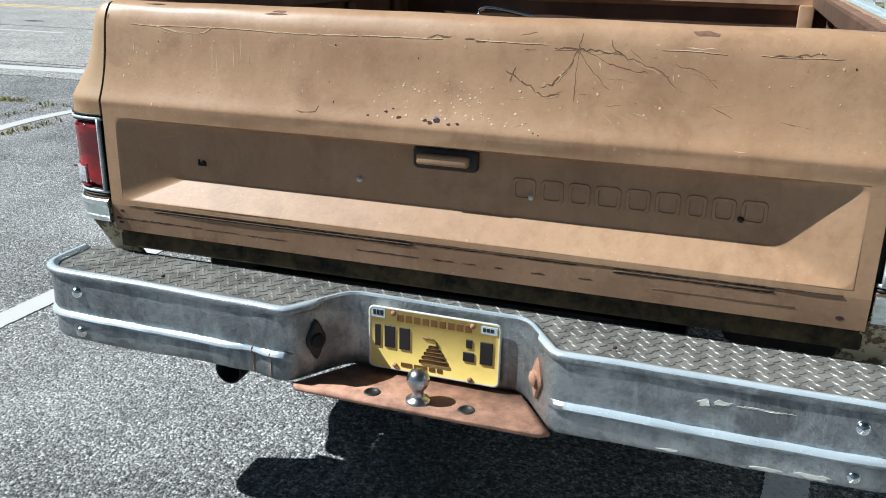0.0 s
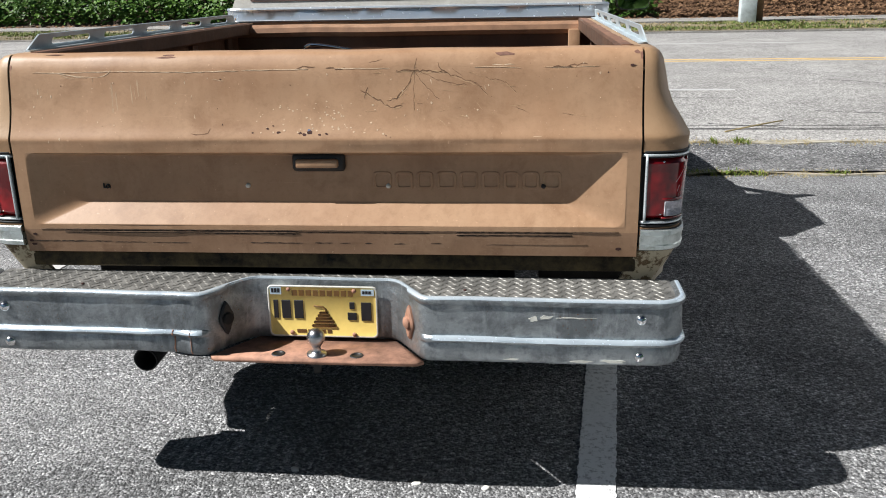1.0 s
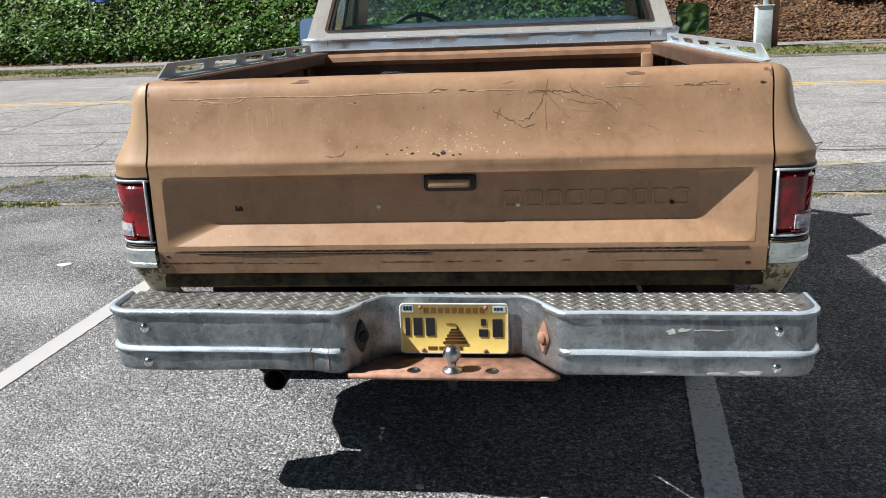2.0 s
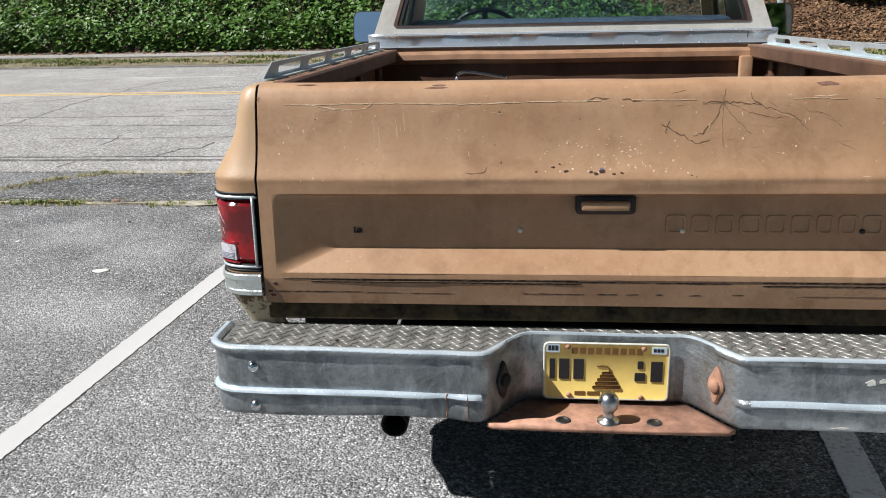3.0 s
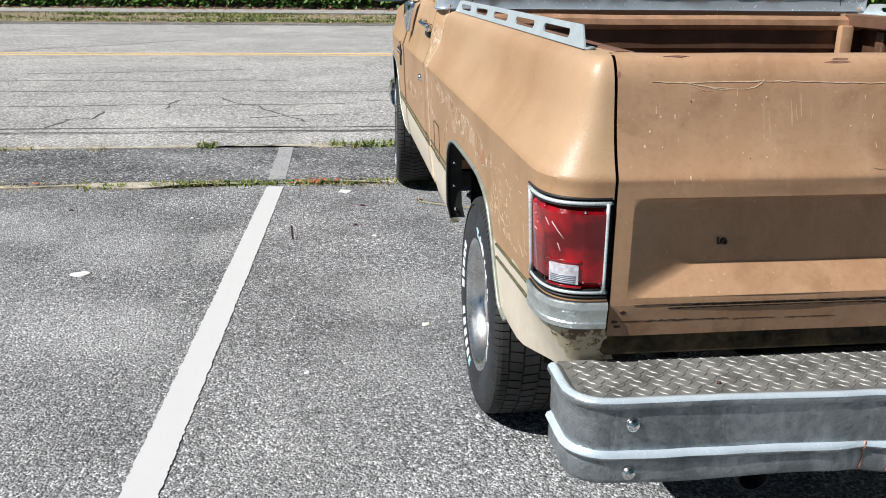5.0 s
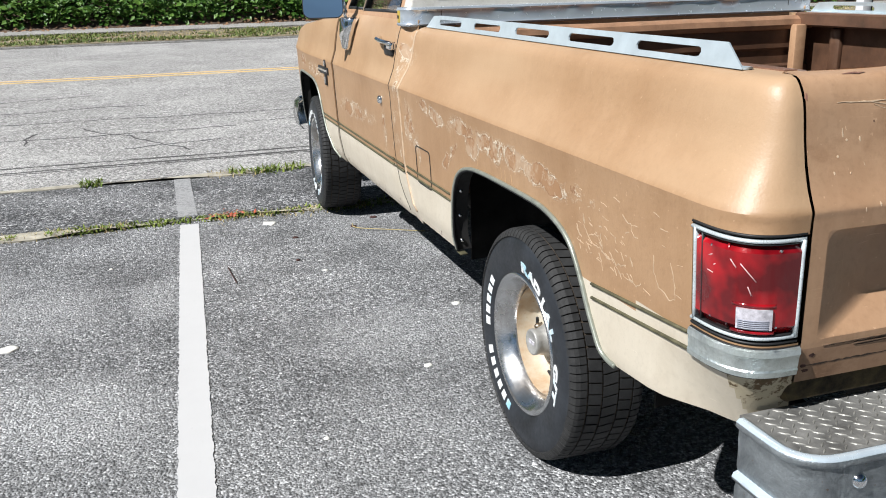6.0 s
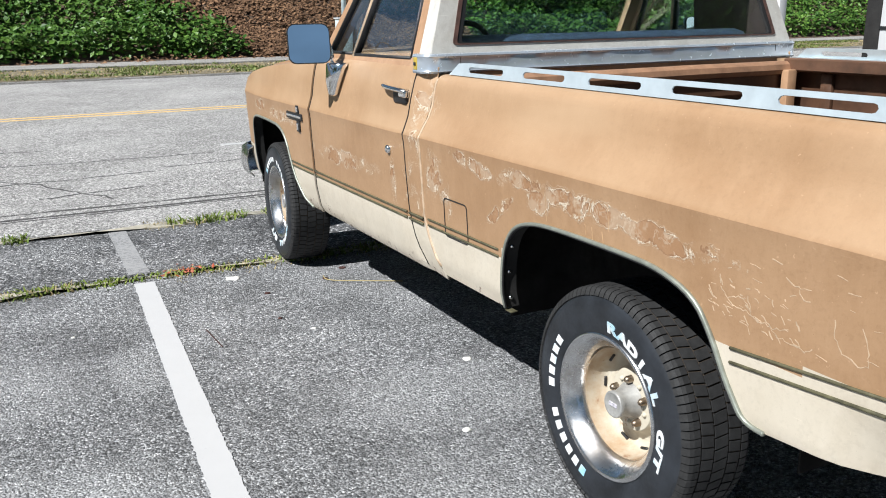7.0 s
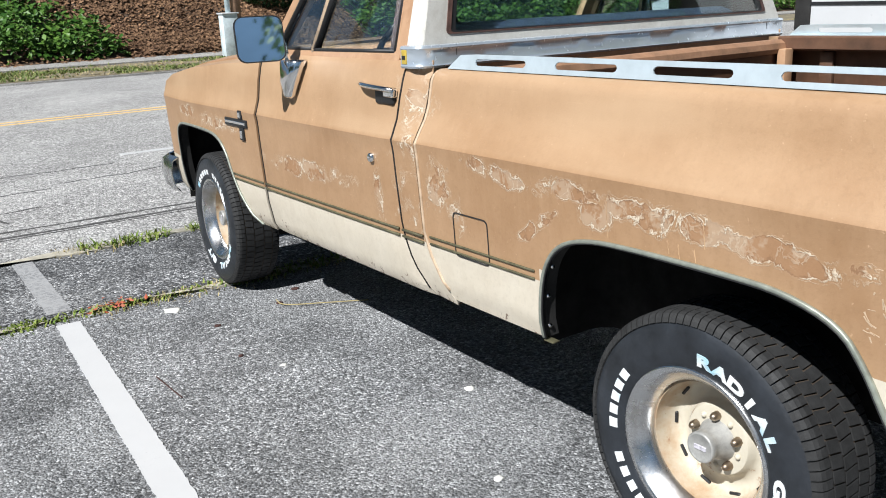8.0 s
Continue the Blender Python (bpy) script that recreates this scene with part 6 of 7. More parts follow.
# roof, pillars and windscreen
bm = bmesh.new()
top = []
for y in span(2.262, 2.96, 0.06):
    t = (y - 2.262) / 0.698
    row = []
    for x in span(-1, 1, 0.1):
        crown = 0.055 * (1 - abs(x) ** 4) * (0.75 + 0.25 * math.sin(math.pi * t))
        w = 0.765 - 0.01 * t
        row.append((x * w, y - 0.03 * (1 - abs(x) ** 3) * (1 - t) + 0.06 * (1 - x * x) * t, 1.735 + crown - 0.02 * (t > 0.98)))
    top.append(row)
sheet(bm, top)
bmesh.ops.recalc_face_normals(bm, faces=bm.faces)
solid(part("roof", bm, WHITE_CAB, truck, "off-white cab roof", 60), 0.03)
wo = [(0.90, 3.40, 1.215), (-0.90, 3.40, 1.215), (-0.75, 2.95, 1.74), (0.75, 2.95, 1.74)]
wi = [(0.83, 3.375, 1.25), (-0.83, 3.375, 1.25), (-0.70, 2.985, 1.705), (0.70, 2.985, 1.705)]
wnorm = (Vector(wo[1]) - Vector(wo[0])).cross(Vector(wo[2]) - Vector(wo[1])).normalized()
if wnorm.y < 0:
    wnorm = -wnorm
ws = new("windscreen")
ws.parent = truck
wall_frame("screen_frame", round_quad(wo, 0.03), round_quad(wi, 0.05), TAN, ws, "tan windscreen frame", 0.04, wnorm)
bm = bmesh.new()
g = [p - wnorm * 0.012 for p in round_quad([Vector(p).lerp(Vector((0, 3.17, 1.47)), -0.02) for p in wi], 0.05)]
rings(bm, [g, [p - wnorm * 0.005 for p in g]])
bmesh.ops.recalc_face_normals(bm, faces=bm.faces)
pane = part("pane", bm, GLASS, ws, "windscreen glass", 0)
pane.visible_shadow = False

for s in (-1, 1):
    # upper door frame, vent window and side glass
    do = [(s * 0.922, 2.305, 1.232), (s * 0.922, 3.36, 1.222), (s * 0.768, 2.95, 1.728), (s * 0.768, 2.335, 1.728)]
    di = [(s * 0.911, 2.345, 1.262), (s * 0.911, 2.93, 1.258), (s * 0.785, 2.78, 1.685), (s * 0.785, 2.37, 1.685)]
    vi = [(s * 0.911, 2.96, 1.262), (s * 0.908, 3.255, 1.262), (s * 0.79, 2.955, 1.67), (s * 0.787, 2.81, 1.672)]
    dn = Vector((s, 0, 0.3)).normalized()
    up = new("door_window")
    up.parent = truck
    bm = bmesh.new()

    def beam(a, b, w0, w1):
        """A flat bar of the door frame from a to b, w wide and set into the body."""
        a, b = Vector(a), Vector(b)
        d = (b - a).normalized()
        c = d.cross(dn).normalized()
        loops = [[p - c * w / 2, p + c * w / 2, p + c * w / 2 - dn * 0.03, p - c * w / 2 - dn * 0.03] for p, w in ((a, w0), (b, w1))]
        rings(bm, loops)
    beam((s * 0.917, 2.305, 1.24), (s * 0.776, 2.34, 1.72), 0.075, 0.06)
    beam((s * 0.917, 2.31, 1.245), (s * 0.917, 3.36, 1.238), 0.032, 0.032)
    beam((s * 0.775, 2.335, 1.71), (s * 0.775, 2.95, 1.71), 0.05, 0.05)
    beam((s * 0.915, 3.335, 1.23), (s * 0.775, 2.94, 1.725), 0.05, 0.05)
    bmesh.ops.recalc_face_normals(bm, faces=bm.faces)
    part("window_frame", bm, TAN, up, "tan painted door window frame", 30)
    bm = bmesh.new()
    beam((s * 0.915, 2.945, 1.25), (s * 0.787, 2.795, 1.70), 0.022, 0.022)
    part("vent_post", bm, PALE_TAN, up, "faded tan vent window post")
    bm = bmesh.new()
    for a, b in ((di[0], di[1]), (di[1], di[2]), (di[3], di[0]), (vi[0], vi[1]), (vi[1], vi[2])):
        beam(Vector(a) + dn * 0.002, Vector(b) + dn * 0.002, 0.012, 0.012)
    part("window_seal", bm, BLACK, up, "black window rubber")
    for name, q in (("side_glass", di), ("vent_glass", vi)):
        bm = bmesh.new()
        g = [p - dn * 0.014 for p in round_quad([Vector(p).lerp(sum((Vector(v) for v in q), Vector()) / 4, -0.02) for p in q], 0.03)]
        rings(bm, [g, [p - dn * 0.005 for p in g]])
        bmesh.ops.recalc_face_normals(bm, faces=bm.faces)
        pane = part(name, bm, GLASS, up, "clear side window glass", 0)
        pane.visible_shadow = False
    bm = bmesh.new()
    q = [(s * 0.915, 2.175, 1.27), (s * 0.918, 2.262, 1.27), (s * 0.77, 2.315, 1.735), (s * 0.757, 2.27, 1.735)]
    rings(bm, [[Vector(p) for p in q], [Vector(p) - dn * 0.03 for p in q]])
    bmesh.ops.recalc_face_normals(bm, faces=bm.faces)
    part("rear_pillar", bm, WHITE_CAB, truck, "off-white rear roof pillar", 0)

    # dark trim inside the cab corner
    bm = bmesh.new()
    q = [(s * 0.86, 2.2, 1.2), (s * 0.87, 2.46 if s < 0 else 2.72, 1.2), (s * 0.765, 2.44 if s < 0 else 2.66, 1.70), (s * 0.74, 2.3, 1.70)]
    rings(bm, [[Vector(p) for p in q], [Vector(p) - dn * 0.02 for p in q]])
    bmesh.ops.recalc_face_normals(bm, faces=bm.faces)
    part("corner_trim", bm, plain("brown_cab_trim", (0.07, 0.045, 0.04), 0.7) if s < 0 else bpy.data.materials["brown_cab_trim"], truck, "dark brown trim inside the cab corner", 0)

    # door handle, lock and towing mirror
    hd = new("door_handle")
    hd.parent = truck
    bm = bmesh.new()
    box(bm, (s * 0.95 - 0.02, 2.285, 1.092), (s * 0.95 + 0.014, 2.40, 1.148), 0.012, 3)
    part("recess", bm, BLACK, hd, "dark handle recess")
    bm = bmesh.new()
    tube(bm, smooth_curve([(s * 0.965, 2.285, 1.143), (s * 0.982, 2.305, 1.147), (s * 0.986, 2.40, 1.152), (s * 0.978, 2.47, 1.156), (s * 0.95, 2.51, 1.156)], 2), 0.0125, 10, flat=0.7)
    part("grip", bm, CHROME, hd, "chrome door handle grip")
    bm = bmesh.new()
    box(bm, (s * 0.965 - 0.012, 2.275, 1.118), (s * 0.965 + 0.014, 2.335, 1.148), 0.008, 3)
    part("base", bm, CHROME, hd)
    bm = bmesh.new()
    lathe(bm, [(0.017, -s * 0.002), (0.016, s * 0.008), (0.011, s * 0.012), (0.0, s * 0.012)], 18, "x", (s * 0.986, 2.415, 0.912))
    part("door_lock", bm, CHROME, truck, "chrome door lock cylinder")
    mir = new("towing_mirror")
    mir.parent = truck
    bm = bmesh.new()
    loops = []
    for z, w, d, y in ((1.222, 0.072, 0.09, 3.015), (1.215, 0.078, 0.094, 3.015), (1.14, 0.056, 0.075, 3.025), (1.085, 0.032, 0.05, 3.035), (1.075, 0.02, 0.034, 3.035)):
        xc = cab_x(z) + d * 0.3
        loops.append([(s * (xc + d / 2 * math.cos(a)), y + w * math.sin(a), z) for a in span(0, 2 * math.pi, math.pi / 8)[:-1]])
    rings(bm, loops)
    part("mount", bm, CHROME, mir, "tapered chrome mirror mount")
    bm = bmesh.new()
    tube(bm, smooth_curve([(s * 0.965, 3.04, 1.2), (s * 0.98, 3.04, 1.25), (s * 0.985, 3.05, 1.30), (s * 1.01, 3.06, 1.335), (s * (1.06 if s < 0 else 1.13), 3.07, 1.335)], 2), 0.012, 8)
    part("arm", bm, CHROME, mir, "bent chrome mirror arm")
    yaw = Matrix.Translation((s * (1.083 if s < 0 else 1.148), 3.035, 1.306)) @ Matrix.Rotation(s * radians(9), 4, "Z") @ Matrix.Rotation(radians(-8), 4, "X")

    def rr(w, h, y, r=0.035):
        out = []
        for cx, cz, a0 in ((w - r, h - r, 0), (-w + r, h - r, 90), (-w + r, -h + r, 180), (w - r, -h + r, 270)):
            out += [(cx + r * math.cos(radians(a)), y, cz + r * math.sin(radians(a))) for a in span(a0, a0 + 90, 22.5)]
        return out
    bm = bmesh.new()
    rings(bm, [rr(0.092, 0.084, -0.004, 0.03), rr(0.094, 0.086, 0.002), rr(0.092, 0.084, 0.014), rr(0.074, 0.066, 0.04), rr(0.045, 0.042, 0.048)])
    bmesh.ops.transform(bm, matrix=yaw, verts=bm.verts)
    hdm = part("mirror_head", bm, CHROME, mir, "chrome mirror head")
    bm = bmesh.new()
    rings(bm, [rr(0.09, 0.082, -0.003, 0.032), rr(0.09, 0.082, -0.0055, 0.032)])
    bmesh.ops.transform(bm, matrix=yaw, verts=bm.verts)
    part("mirror_glass", bm, MIRROR, hdm, "mirror glass with chipped corners", 0)
    bm = bmesh.new()
    rings(bm, [rr(0.0942, 0.0862, 0.004), rr(0.0942, 0.0862, -0.0075), rr(0.0905, 0.0825, -0.0075, 0.032), rr(0.0905, 0.0825, 0.0, 0.032)], True, False, True)
    bmesh.ops.recalc_face_normals(bm, faces=bm.faces)
    bmesh.ops.transform(bm, matrix=yaw, verts=bm.verts)
    part("mirror_rim", bm, BLACK, hdm, "black rubber mirror rim", 0)

# fuel door on the driver's side and the fender badge
bm = bmesh.new()
fx = [-bed_z(v) - 0.001 for v in (0.655, 0.797)]
o = round_quad([(fx[0], 1.79, 0.655), (fx[1], 1.79, 0.797), (fx[1], 1.962, 0.797), (fx[0], 1.962, 0.655)], 0.02)
i = round_quad([(fx[0], 1.7935, 0.6585), (fx[1], 1.7935, 0.7935), (fx[1], 1.9585, 0.7935), (fx[0], 1.9585, 0.6585)], 0.018)
rings(bm, [o, [p + Vector((-0.0015, 0, 0)) for p in o], [p + Vector((-0.0015, 0, 0)) for p in i], i], True, False, True)
part("fuel_door", bm, UNDER, truck, "tan and cream fuel filler door with a dark gap", 0)
bm = bmesh.new()
x = -(cab_x(0.9) + 0.001)
for y0, y1, z0, z1 in ((3.49, 3.74, 0.915, 0.95), (3.535, 3.58, 0.95, 0.99), (3.53, 3.575, 0.857, 0.915)):
    box(bm, (x - 0.008, y0, z0), (x + 0.004, y1, z1), 0.004, 2)
bd = part("fender_badge", bm, BLACK, truck, "black and chrome fender badge")
bm = bmesh.new()
for y0, y1, z0, z1 in ((3.50, 3.73, 0.927, 0.939), (3.545, 3.57, 0.957, 0.982), (3.541, 3.565, 0.866, 0.9)):
    box(bm, (x - 0.0105, y0, z0), (x - 0.007, y1, z1), 0.001, 1)
part("badge_trim", bm, CHROME, bd)

# hood, front end and front bumper
bm = bmesh.new()
sheet(bm, [[(x * (0.85 - fender_taper(y)), y, fender_top(y) + 0.02 + 0.045 * (1 - x ** 4)) for x in span(-1, 1, 0.125)] for y in span(3.39, 4.77, 0.1)])
solid(part("hood", bm, TAN, truck, "tan hood"), 0.012, 0)
bm = bmesh.new()
box(bm, (-0.9, 4.7, 0.55), (0.9, 4.77, 1.05), 0.02)
part("grille_panel", bm, BRIGHT_TRIM, truck, "bright grille panel")
bm = bmesh.new()
fp = [(-0.96, 4.7), (-0.965, 4.82), (-0.95, 4.9), (-0.9, 4.95), (-0.5, 5.0), (0, 5.01), (0.5, 5.0), (0.9, 4.95), (0.95, 4.9), (0.965, 4.82), (0.96, 4.7)]
sheet(bm, [[(x * k, y + d, z) for k, d, z in ((0.975, -0.02, 0.45), (1.0, 0.0, 0.48), (1.01, 0.01, 0.545), (1.0, 0.0, 0.62), (0.97, -0.03, 0.645))] for x, y in fp])
solid(part("front_bumper", bm, PITTED, truck, "dull chrome front bumper", 60), 0.006, 0)

# seat, dash and steering wheel seen through the glass
bm = bmesh.new()
box(bm, (-0.78, 2.38, 0.75), (0.78, 2.85, 0.92), 0.06, 3)
box(bm, (-0.78, 2.27, 0.85), (0.78, 2.42, 1.34), 0.06, 3)
part("bench_seat", bm, BLUE_VINYL, truck, "dark blue vinyl bench seat")
bm = bmesh.new()
box(bm, (-0.86, 3.1, 0.95), (0.86, 3.45, 1.2), 0.05, 3)
part("dashboard", bm, BLUE_VINYL, truck, "dark dashboard")
st = new("steering_wheel")
st.parent = truck
m = Matrix.Translation((-0.42, 2.95, 1.22)) @ Matrix.Rotation(radians(-58), 4, "X")
bm = bmesh.new()
tube(bm, [m @ Vector((0.195 * math.cos(a), 0.195 * math.sin(a), 0)) for a in span(0, 2 * math.pi, 0.2)], 0.013, 8, False)
part("rim", bm, BLACK, st, "black steering wheel rim")
bm = bmesh.new()
for a in (0.3, math.pi - 0.3, -math.pi / 2):
    tube(bm, [m @ Vector((0, 0, -0.02)), m @ Vector((0.19 * math.cos(a), 0.19 * math.sin(a), 0))], 0.016, 6, True, 0.5)
tube(bm, [m @ Vector((0, 0, 0.02)), m @ Vector((0, 0, -0.25))], 0.03, 10)
part("spokes", bm, BLACK, st)


# ---- wheels ----
NUT = worn_metal("bronzed_lug_nut", (0.36, 0.3, 0.23), 0.35, (0.2, 0.13, 0.08))


def wheel():
    """A wheel at the origin facing -x, with its tyre, trim ring and hub."""
    w = new("wheel")
    half = 0.122
    bm = bmesh.new()
    prof = [(0.212, -half + 0.012), (0.218, -half + 0.003), (0.226, -half), (0.25, -half - 0.005), (0.285, -half - 0.007), (0.305, -half - 0.004), (0.322, -half + 0.001), (0.335, -half + 0.010), (0.343, -half + 0.022),
            (0.347, -half + 0.035), (0.3475, -0.014)]
    prof += [(r, -h - 0.028) for r, h in prof[-2::-1]]
    lathe(bm, prof, 72)
    for f in bm.faces:
        f.material_index = 1 if f.calc_center_median().yz.length > 0.338 else 0
    tyre = part("tyre", bm, [RUBBER, GROOVE], w, "black radial tyre with white raised marks", 50)
    # tread blocks in five rows, the outer rows wrapping over the shoulder
    vs, fs = [], []
    brow = [(-0.0785, 0.3515), (-0.1, 0.3505), (-0.112, 0.3462), (-0.1195, 0.337), (-0.1245, 0.3265)]
    rows = [brow, [(-0.072, 0.3515), (-0.051, 0.352), (-0.030, 0.352)], [(-0.024, 0.352), (0.0, 0.352), (0.024, 0.352)], [(0.030, 0.352), (0.051, 0.352), (0.072, 0.3515)], [(-x, r) for x, r in brow[::-1]]]
    for ri, row in enumerate(rows):
        count = 94 if ri in (0, 4) else 66
        skew = (0.0, 0.016, -0.014, 0.016, 0.0)[ri]
        for k in range(count):
            a0 = 2 * math.pi * (k + 0.5 * (ri % 2)) / count
            a1 = a0 + 2 * math.pi / count * 0.84
            i0, m = len(vs), len(row)
            for drop in (0.010, 0.0):
                for j, (x, r) in enumerate(row):
                    side = 0.006 if abs(x) > 0.115 else 0.0
                    rr_ = r - (min(drop, 0.01) if not side else drop * 0.3)
                    xx = (x - math.copysign(side if drop else 0.0, x) + 0.1245) * 0.888 - 0.1245
                    for a in (a0 + skew * j / (m - 1), a1 + skew * j / (m - 1)):
                        vs.append((xx, rr_ * math.cos(a), rr_ * math.sin(a)))
            top = i0 + 2 * m
            for j in range(m - 1):
                fs.append((top + 2 * j, top + 2 * j + 1, top + 2 * j + 3, top + 2 * j + 2))
                for e_ in (0, 1):
                    fs.append((i0 + 2 * j + e_, i0 + 2 * j + 2 + e_, top + 2 * j + 2 + e_, top + 2 * j + e_))
            for j in (0, m - 1):
                fs.append((i0 + 2 * j, i0 + 2 * j + 1, top + 2 * j + 1, top + 2 * j))
    tagged(raw("tread", vs, fs, TREAD_RUBBER, tyre), kind="stuff")

    def on_side(u, v, mid, lift):
        """A point of the sidewall: u radians along the arc, v metres outward from radius mid."""
        r = mid + v
        x = float(np.interp(r, [p[0] for p in prof[:9]], [p[1] for p in prof[:9]]))
        return (x - lift, -r * math.sin(u), r * math.cos(u))

    def arc_block(u0, u1, v0, v1, mid):
        bm = bmesh.new()
        k = 3
        lo = [on_side(u0 + (u1 - u0) * i / k, v0, mid, 0.0018) for i in range(k + 1)] + [on_side(u0 + (u1 - u0) * i / k, v1, mid, 0.0018) for i in range(k, -1, -1)]
        hi = [(x + 0.004, y, z) for x, y, z in lo]
        rings(bm, [hi, lo])
        bmesh.ops.recalc_face_normals(bm, faces=bm.faces)
        return bm
    # two maker's words become plain white blocks of the letters' size
    for start, n, step in ((3.42, 6, 0.16), (4.6, 5, 0.155)):
        for k in range(n):
            u = start + k * step
            part("tyre_mark", arc_block(u, u + 0.105, -0.0125, 0.0125, 0.253), LETTER, tyre, "white raised tyre mark")
    # the plain words round the rest of the sidewall
    for text, start, step in (("RADIAL", 0.13, 0.192), ("G/T", 1.52, 0.15)):
        for k, ch in enumerate(text):
            cu = bpy.data.curves.new("glyph", "FONT")
            cu.body, cu.size, cu.extrude, cu.offset, cu.align_x = ch, 0.041, 0.0015, 0.0022, "CENTER"
            tmp = bpy.data.objects.new("glyph", cu)
            scene.collection.objects.link(tmp)
            bpy.context.view_layer.update()
            me = tmp.evaluated_get(bpy.context.evaluated_depsgraph_get()).to_mesh()
            bm = bmesh.new()
            bm.from_mesh(me)
            u0 = start + k * step
            for v in bm.verts:
                xx, yy, zz = v.co
                v.co = on_side(u0 + xx * 1.6 / 0.246, yy - 0.015, 0.251, 0.001 + zz)
            bpy.data.objects.remove(tmp)
            bpy.data.curves.remove(cu)
            part("tyre_letter", bm, LETTER, tyre, "white raised tyre letter", 0)
    # rim
    bm = bmesh.new()
    lathe(bm, [(r * 1.06, x) for r, x in ((0.156, -0.058), (0.158, -0.068), (0.162, -0.082), (0.172, -0.096), (0.182, -0.108), (0.191, -0.119), (0.199, -0.124), (0.205, -0.122), (0.206, -0.112))], 64)
    part("trim_ring", bm, PITTED, w, "pitted chrome trim ring", 50)
    bm = bmesh.new()
    lathe(bm, [(0.198, 0.115), (0.185, 0.10), (0.17, 0.02), (0.168, -0.02), (0.168, -0.062), (0.162, -0.066), (0.160, -0.045), (0.157, -0.02), (0.149, -0.003), (0.138, 0.006), (0.122, 0.008), (0.108, 0.004), (0.099, -0.005), (0.095, -0.017), (0.090, -0.0235), (0.083, -0.025), (0.05, -0.025), (0.0, -0.025)], 64)
    bmesh.ops.recalc_face_normals(bm, faces=bm.faces)
    rim = part("rim", bm, RIM_PAINT, w, "cream painted steel rim", 40)
    for k in range(10):
        a = 2 * math.pi * (k + 0.5) / 10
        bm = bmesh.new()
        box(bm, (-0.004, -0.016, -0.006), (0.004, 0.016, 0.006), 0.002, 1)
        bmesh.ops.transform(bm, matrix=Matrix.Rotation(a, 4, "X") @ Matrix.Translation((-0.002, 0, 0.1475)) @ Matrix.Rotation(radians(60), 4, "Y"), verts=bm.verts)
        part("vent_slot", bm, BLACK, rim)
    for k in range(5):
        a = 2 * math.pi * k / 5 + 0.3
        y, z = 0.067 * math.cos(a), 0.067 * math.sin(a)
        bm = bmesh.new()
        lathe(bm, [(0.0, -0.036), (0.006, -0.035), (0.0095, -0.030), (0.0115, -0.024), (0.0115, -0.014), (0.014, -0.010)], 8, "x", (-0.013, y, z))
        part("lug_nut", bm, NUT, w, "rusty bronze lug nut")
        y, z = 0.068 * math.cos(a + 0.628), 0.068 * math.sin(a + 0.628)
        bm = bmesh.new()
        lathe(bm, [(0.0, -0.0335), (0.004, -0.033), (0.007, -0.030), (0.008, -0.024)], 10, "x", (0, y, z))
        part("boss", bm, RIM_PAINT, w)
    bm = bmesh.new()
    lathe(bm, [(0.056, -0.024), (0.053, -0.030), (0.045, -0.046), (0.040, -0.058), (0.0385, -0.070), (0.0405, -0.075), (0.0405, -0.086), (0.037, -0.090), (0.033, -0.088), (0.031, -0.0865), (0.0, -0.0865)], 32)
    cap = part("hub_cap", bm, plain("dull_hub_cap", (0.36, 0.355, 0.335), 0.45, 0.3, 0.25, 40), w, "dull metal hub cap")
    bm = bmesh.new()
    box(bm, (-0.0895, -0.018, -0.006), (-0.0855, 0.018, 0.006), 0.001, 1)
    part("cap_mark", bm, PLASTIC_WHITE, cap)
    return w


base = wheel()
base.parent = truck
base["label"] = "chrome ringed cream steel wheel with white-lettered tyre"
base.matrix_basis = pose(-0.815, 1.07, 0.347, 0) @ Matrix.Diagonal((1, 0.98, 0.98, 1))
for x, y, z, rz, roll in ((0.815, 1.07, 0.347, 180, 40), (-0.852, 4.07, 0.4, -3, 110), (0.852, 4.07, 0.4, 177, 10)):
    c = copy_thing(base, pose(x, y, z, 0, 0, rz) @ pose(0, 0, 0, roll) @ Matrix.Diagonal((1, 0.98, 0.98, 1)))

# running gear and exhaust
bm = bmesh.new()
for s in (-1, 1):
    box(bm, (s * 0.43 - 0.04, 0.1, 0.46), (s * 0.43 + 0.04, 4.7, 0.6), 0.01)
box(bm, (-0.43, 0.14, 0.48), (0.43, 0.2, 0.58))
box(bm, (-0.43, 2.0, 0.48), (0.43, 2.1, 0.58))
tube(bm, [(-0.72, 1.08, 0.36), (0.72, 1.08, 0.36)], 0.045, 12)
bmesh.ops.create_uvsphere(bm, u_segments=14, v_segments=10, radius=0.14, matrix=Matrix.Translation((0.05, 1.06, 0.36)))
tube(bm, [(-0.75, 4.07, 0.4), (0.75, 4.07, 0.4)], 0.05, 10)
box(bm, (-0.35, 3.2, 0.3), (0.3, 4.6, 0.9), 0.08)
box(bm, (-0.8, 1.75, 0.54), (-0.5, 2.6, 0.68), 0.04)
part("chassis", bm, UNDER, truck, "dark grimy chassis frame and axles")
bm = bmesh.new()
tube(bm, [(-0.525, 0.0, 0.358), (-0.53, 0.5, 0.39), (-0.55, 0.9, 0.5), (-0.5, 1.6, 0.42)], 0.033, 16, False)
solid(part("exhaust_pipe", bm, UNDER, truck, "sooty exhaust tailpipe"), 0.004, 0)
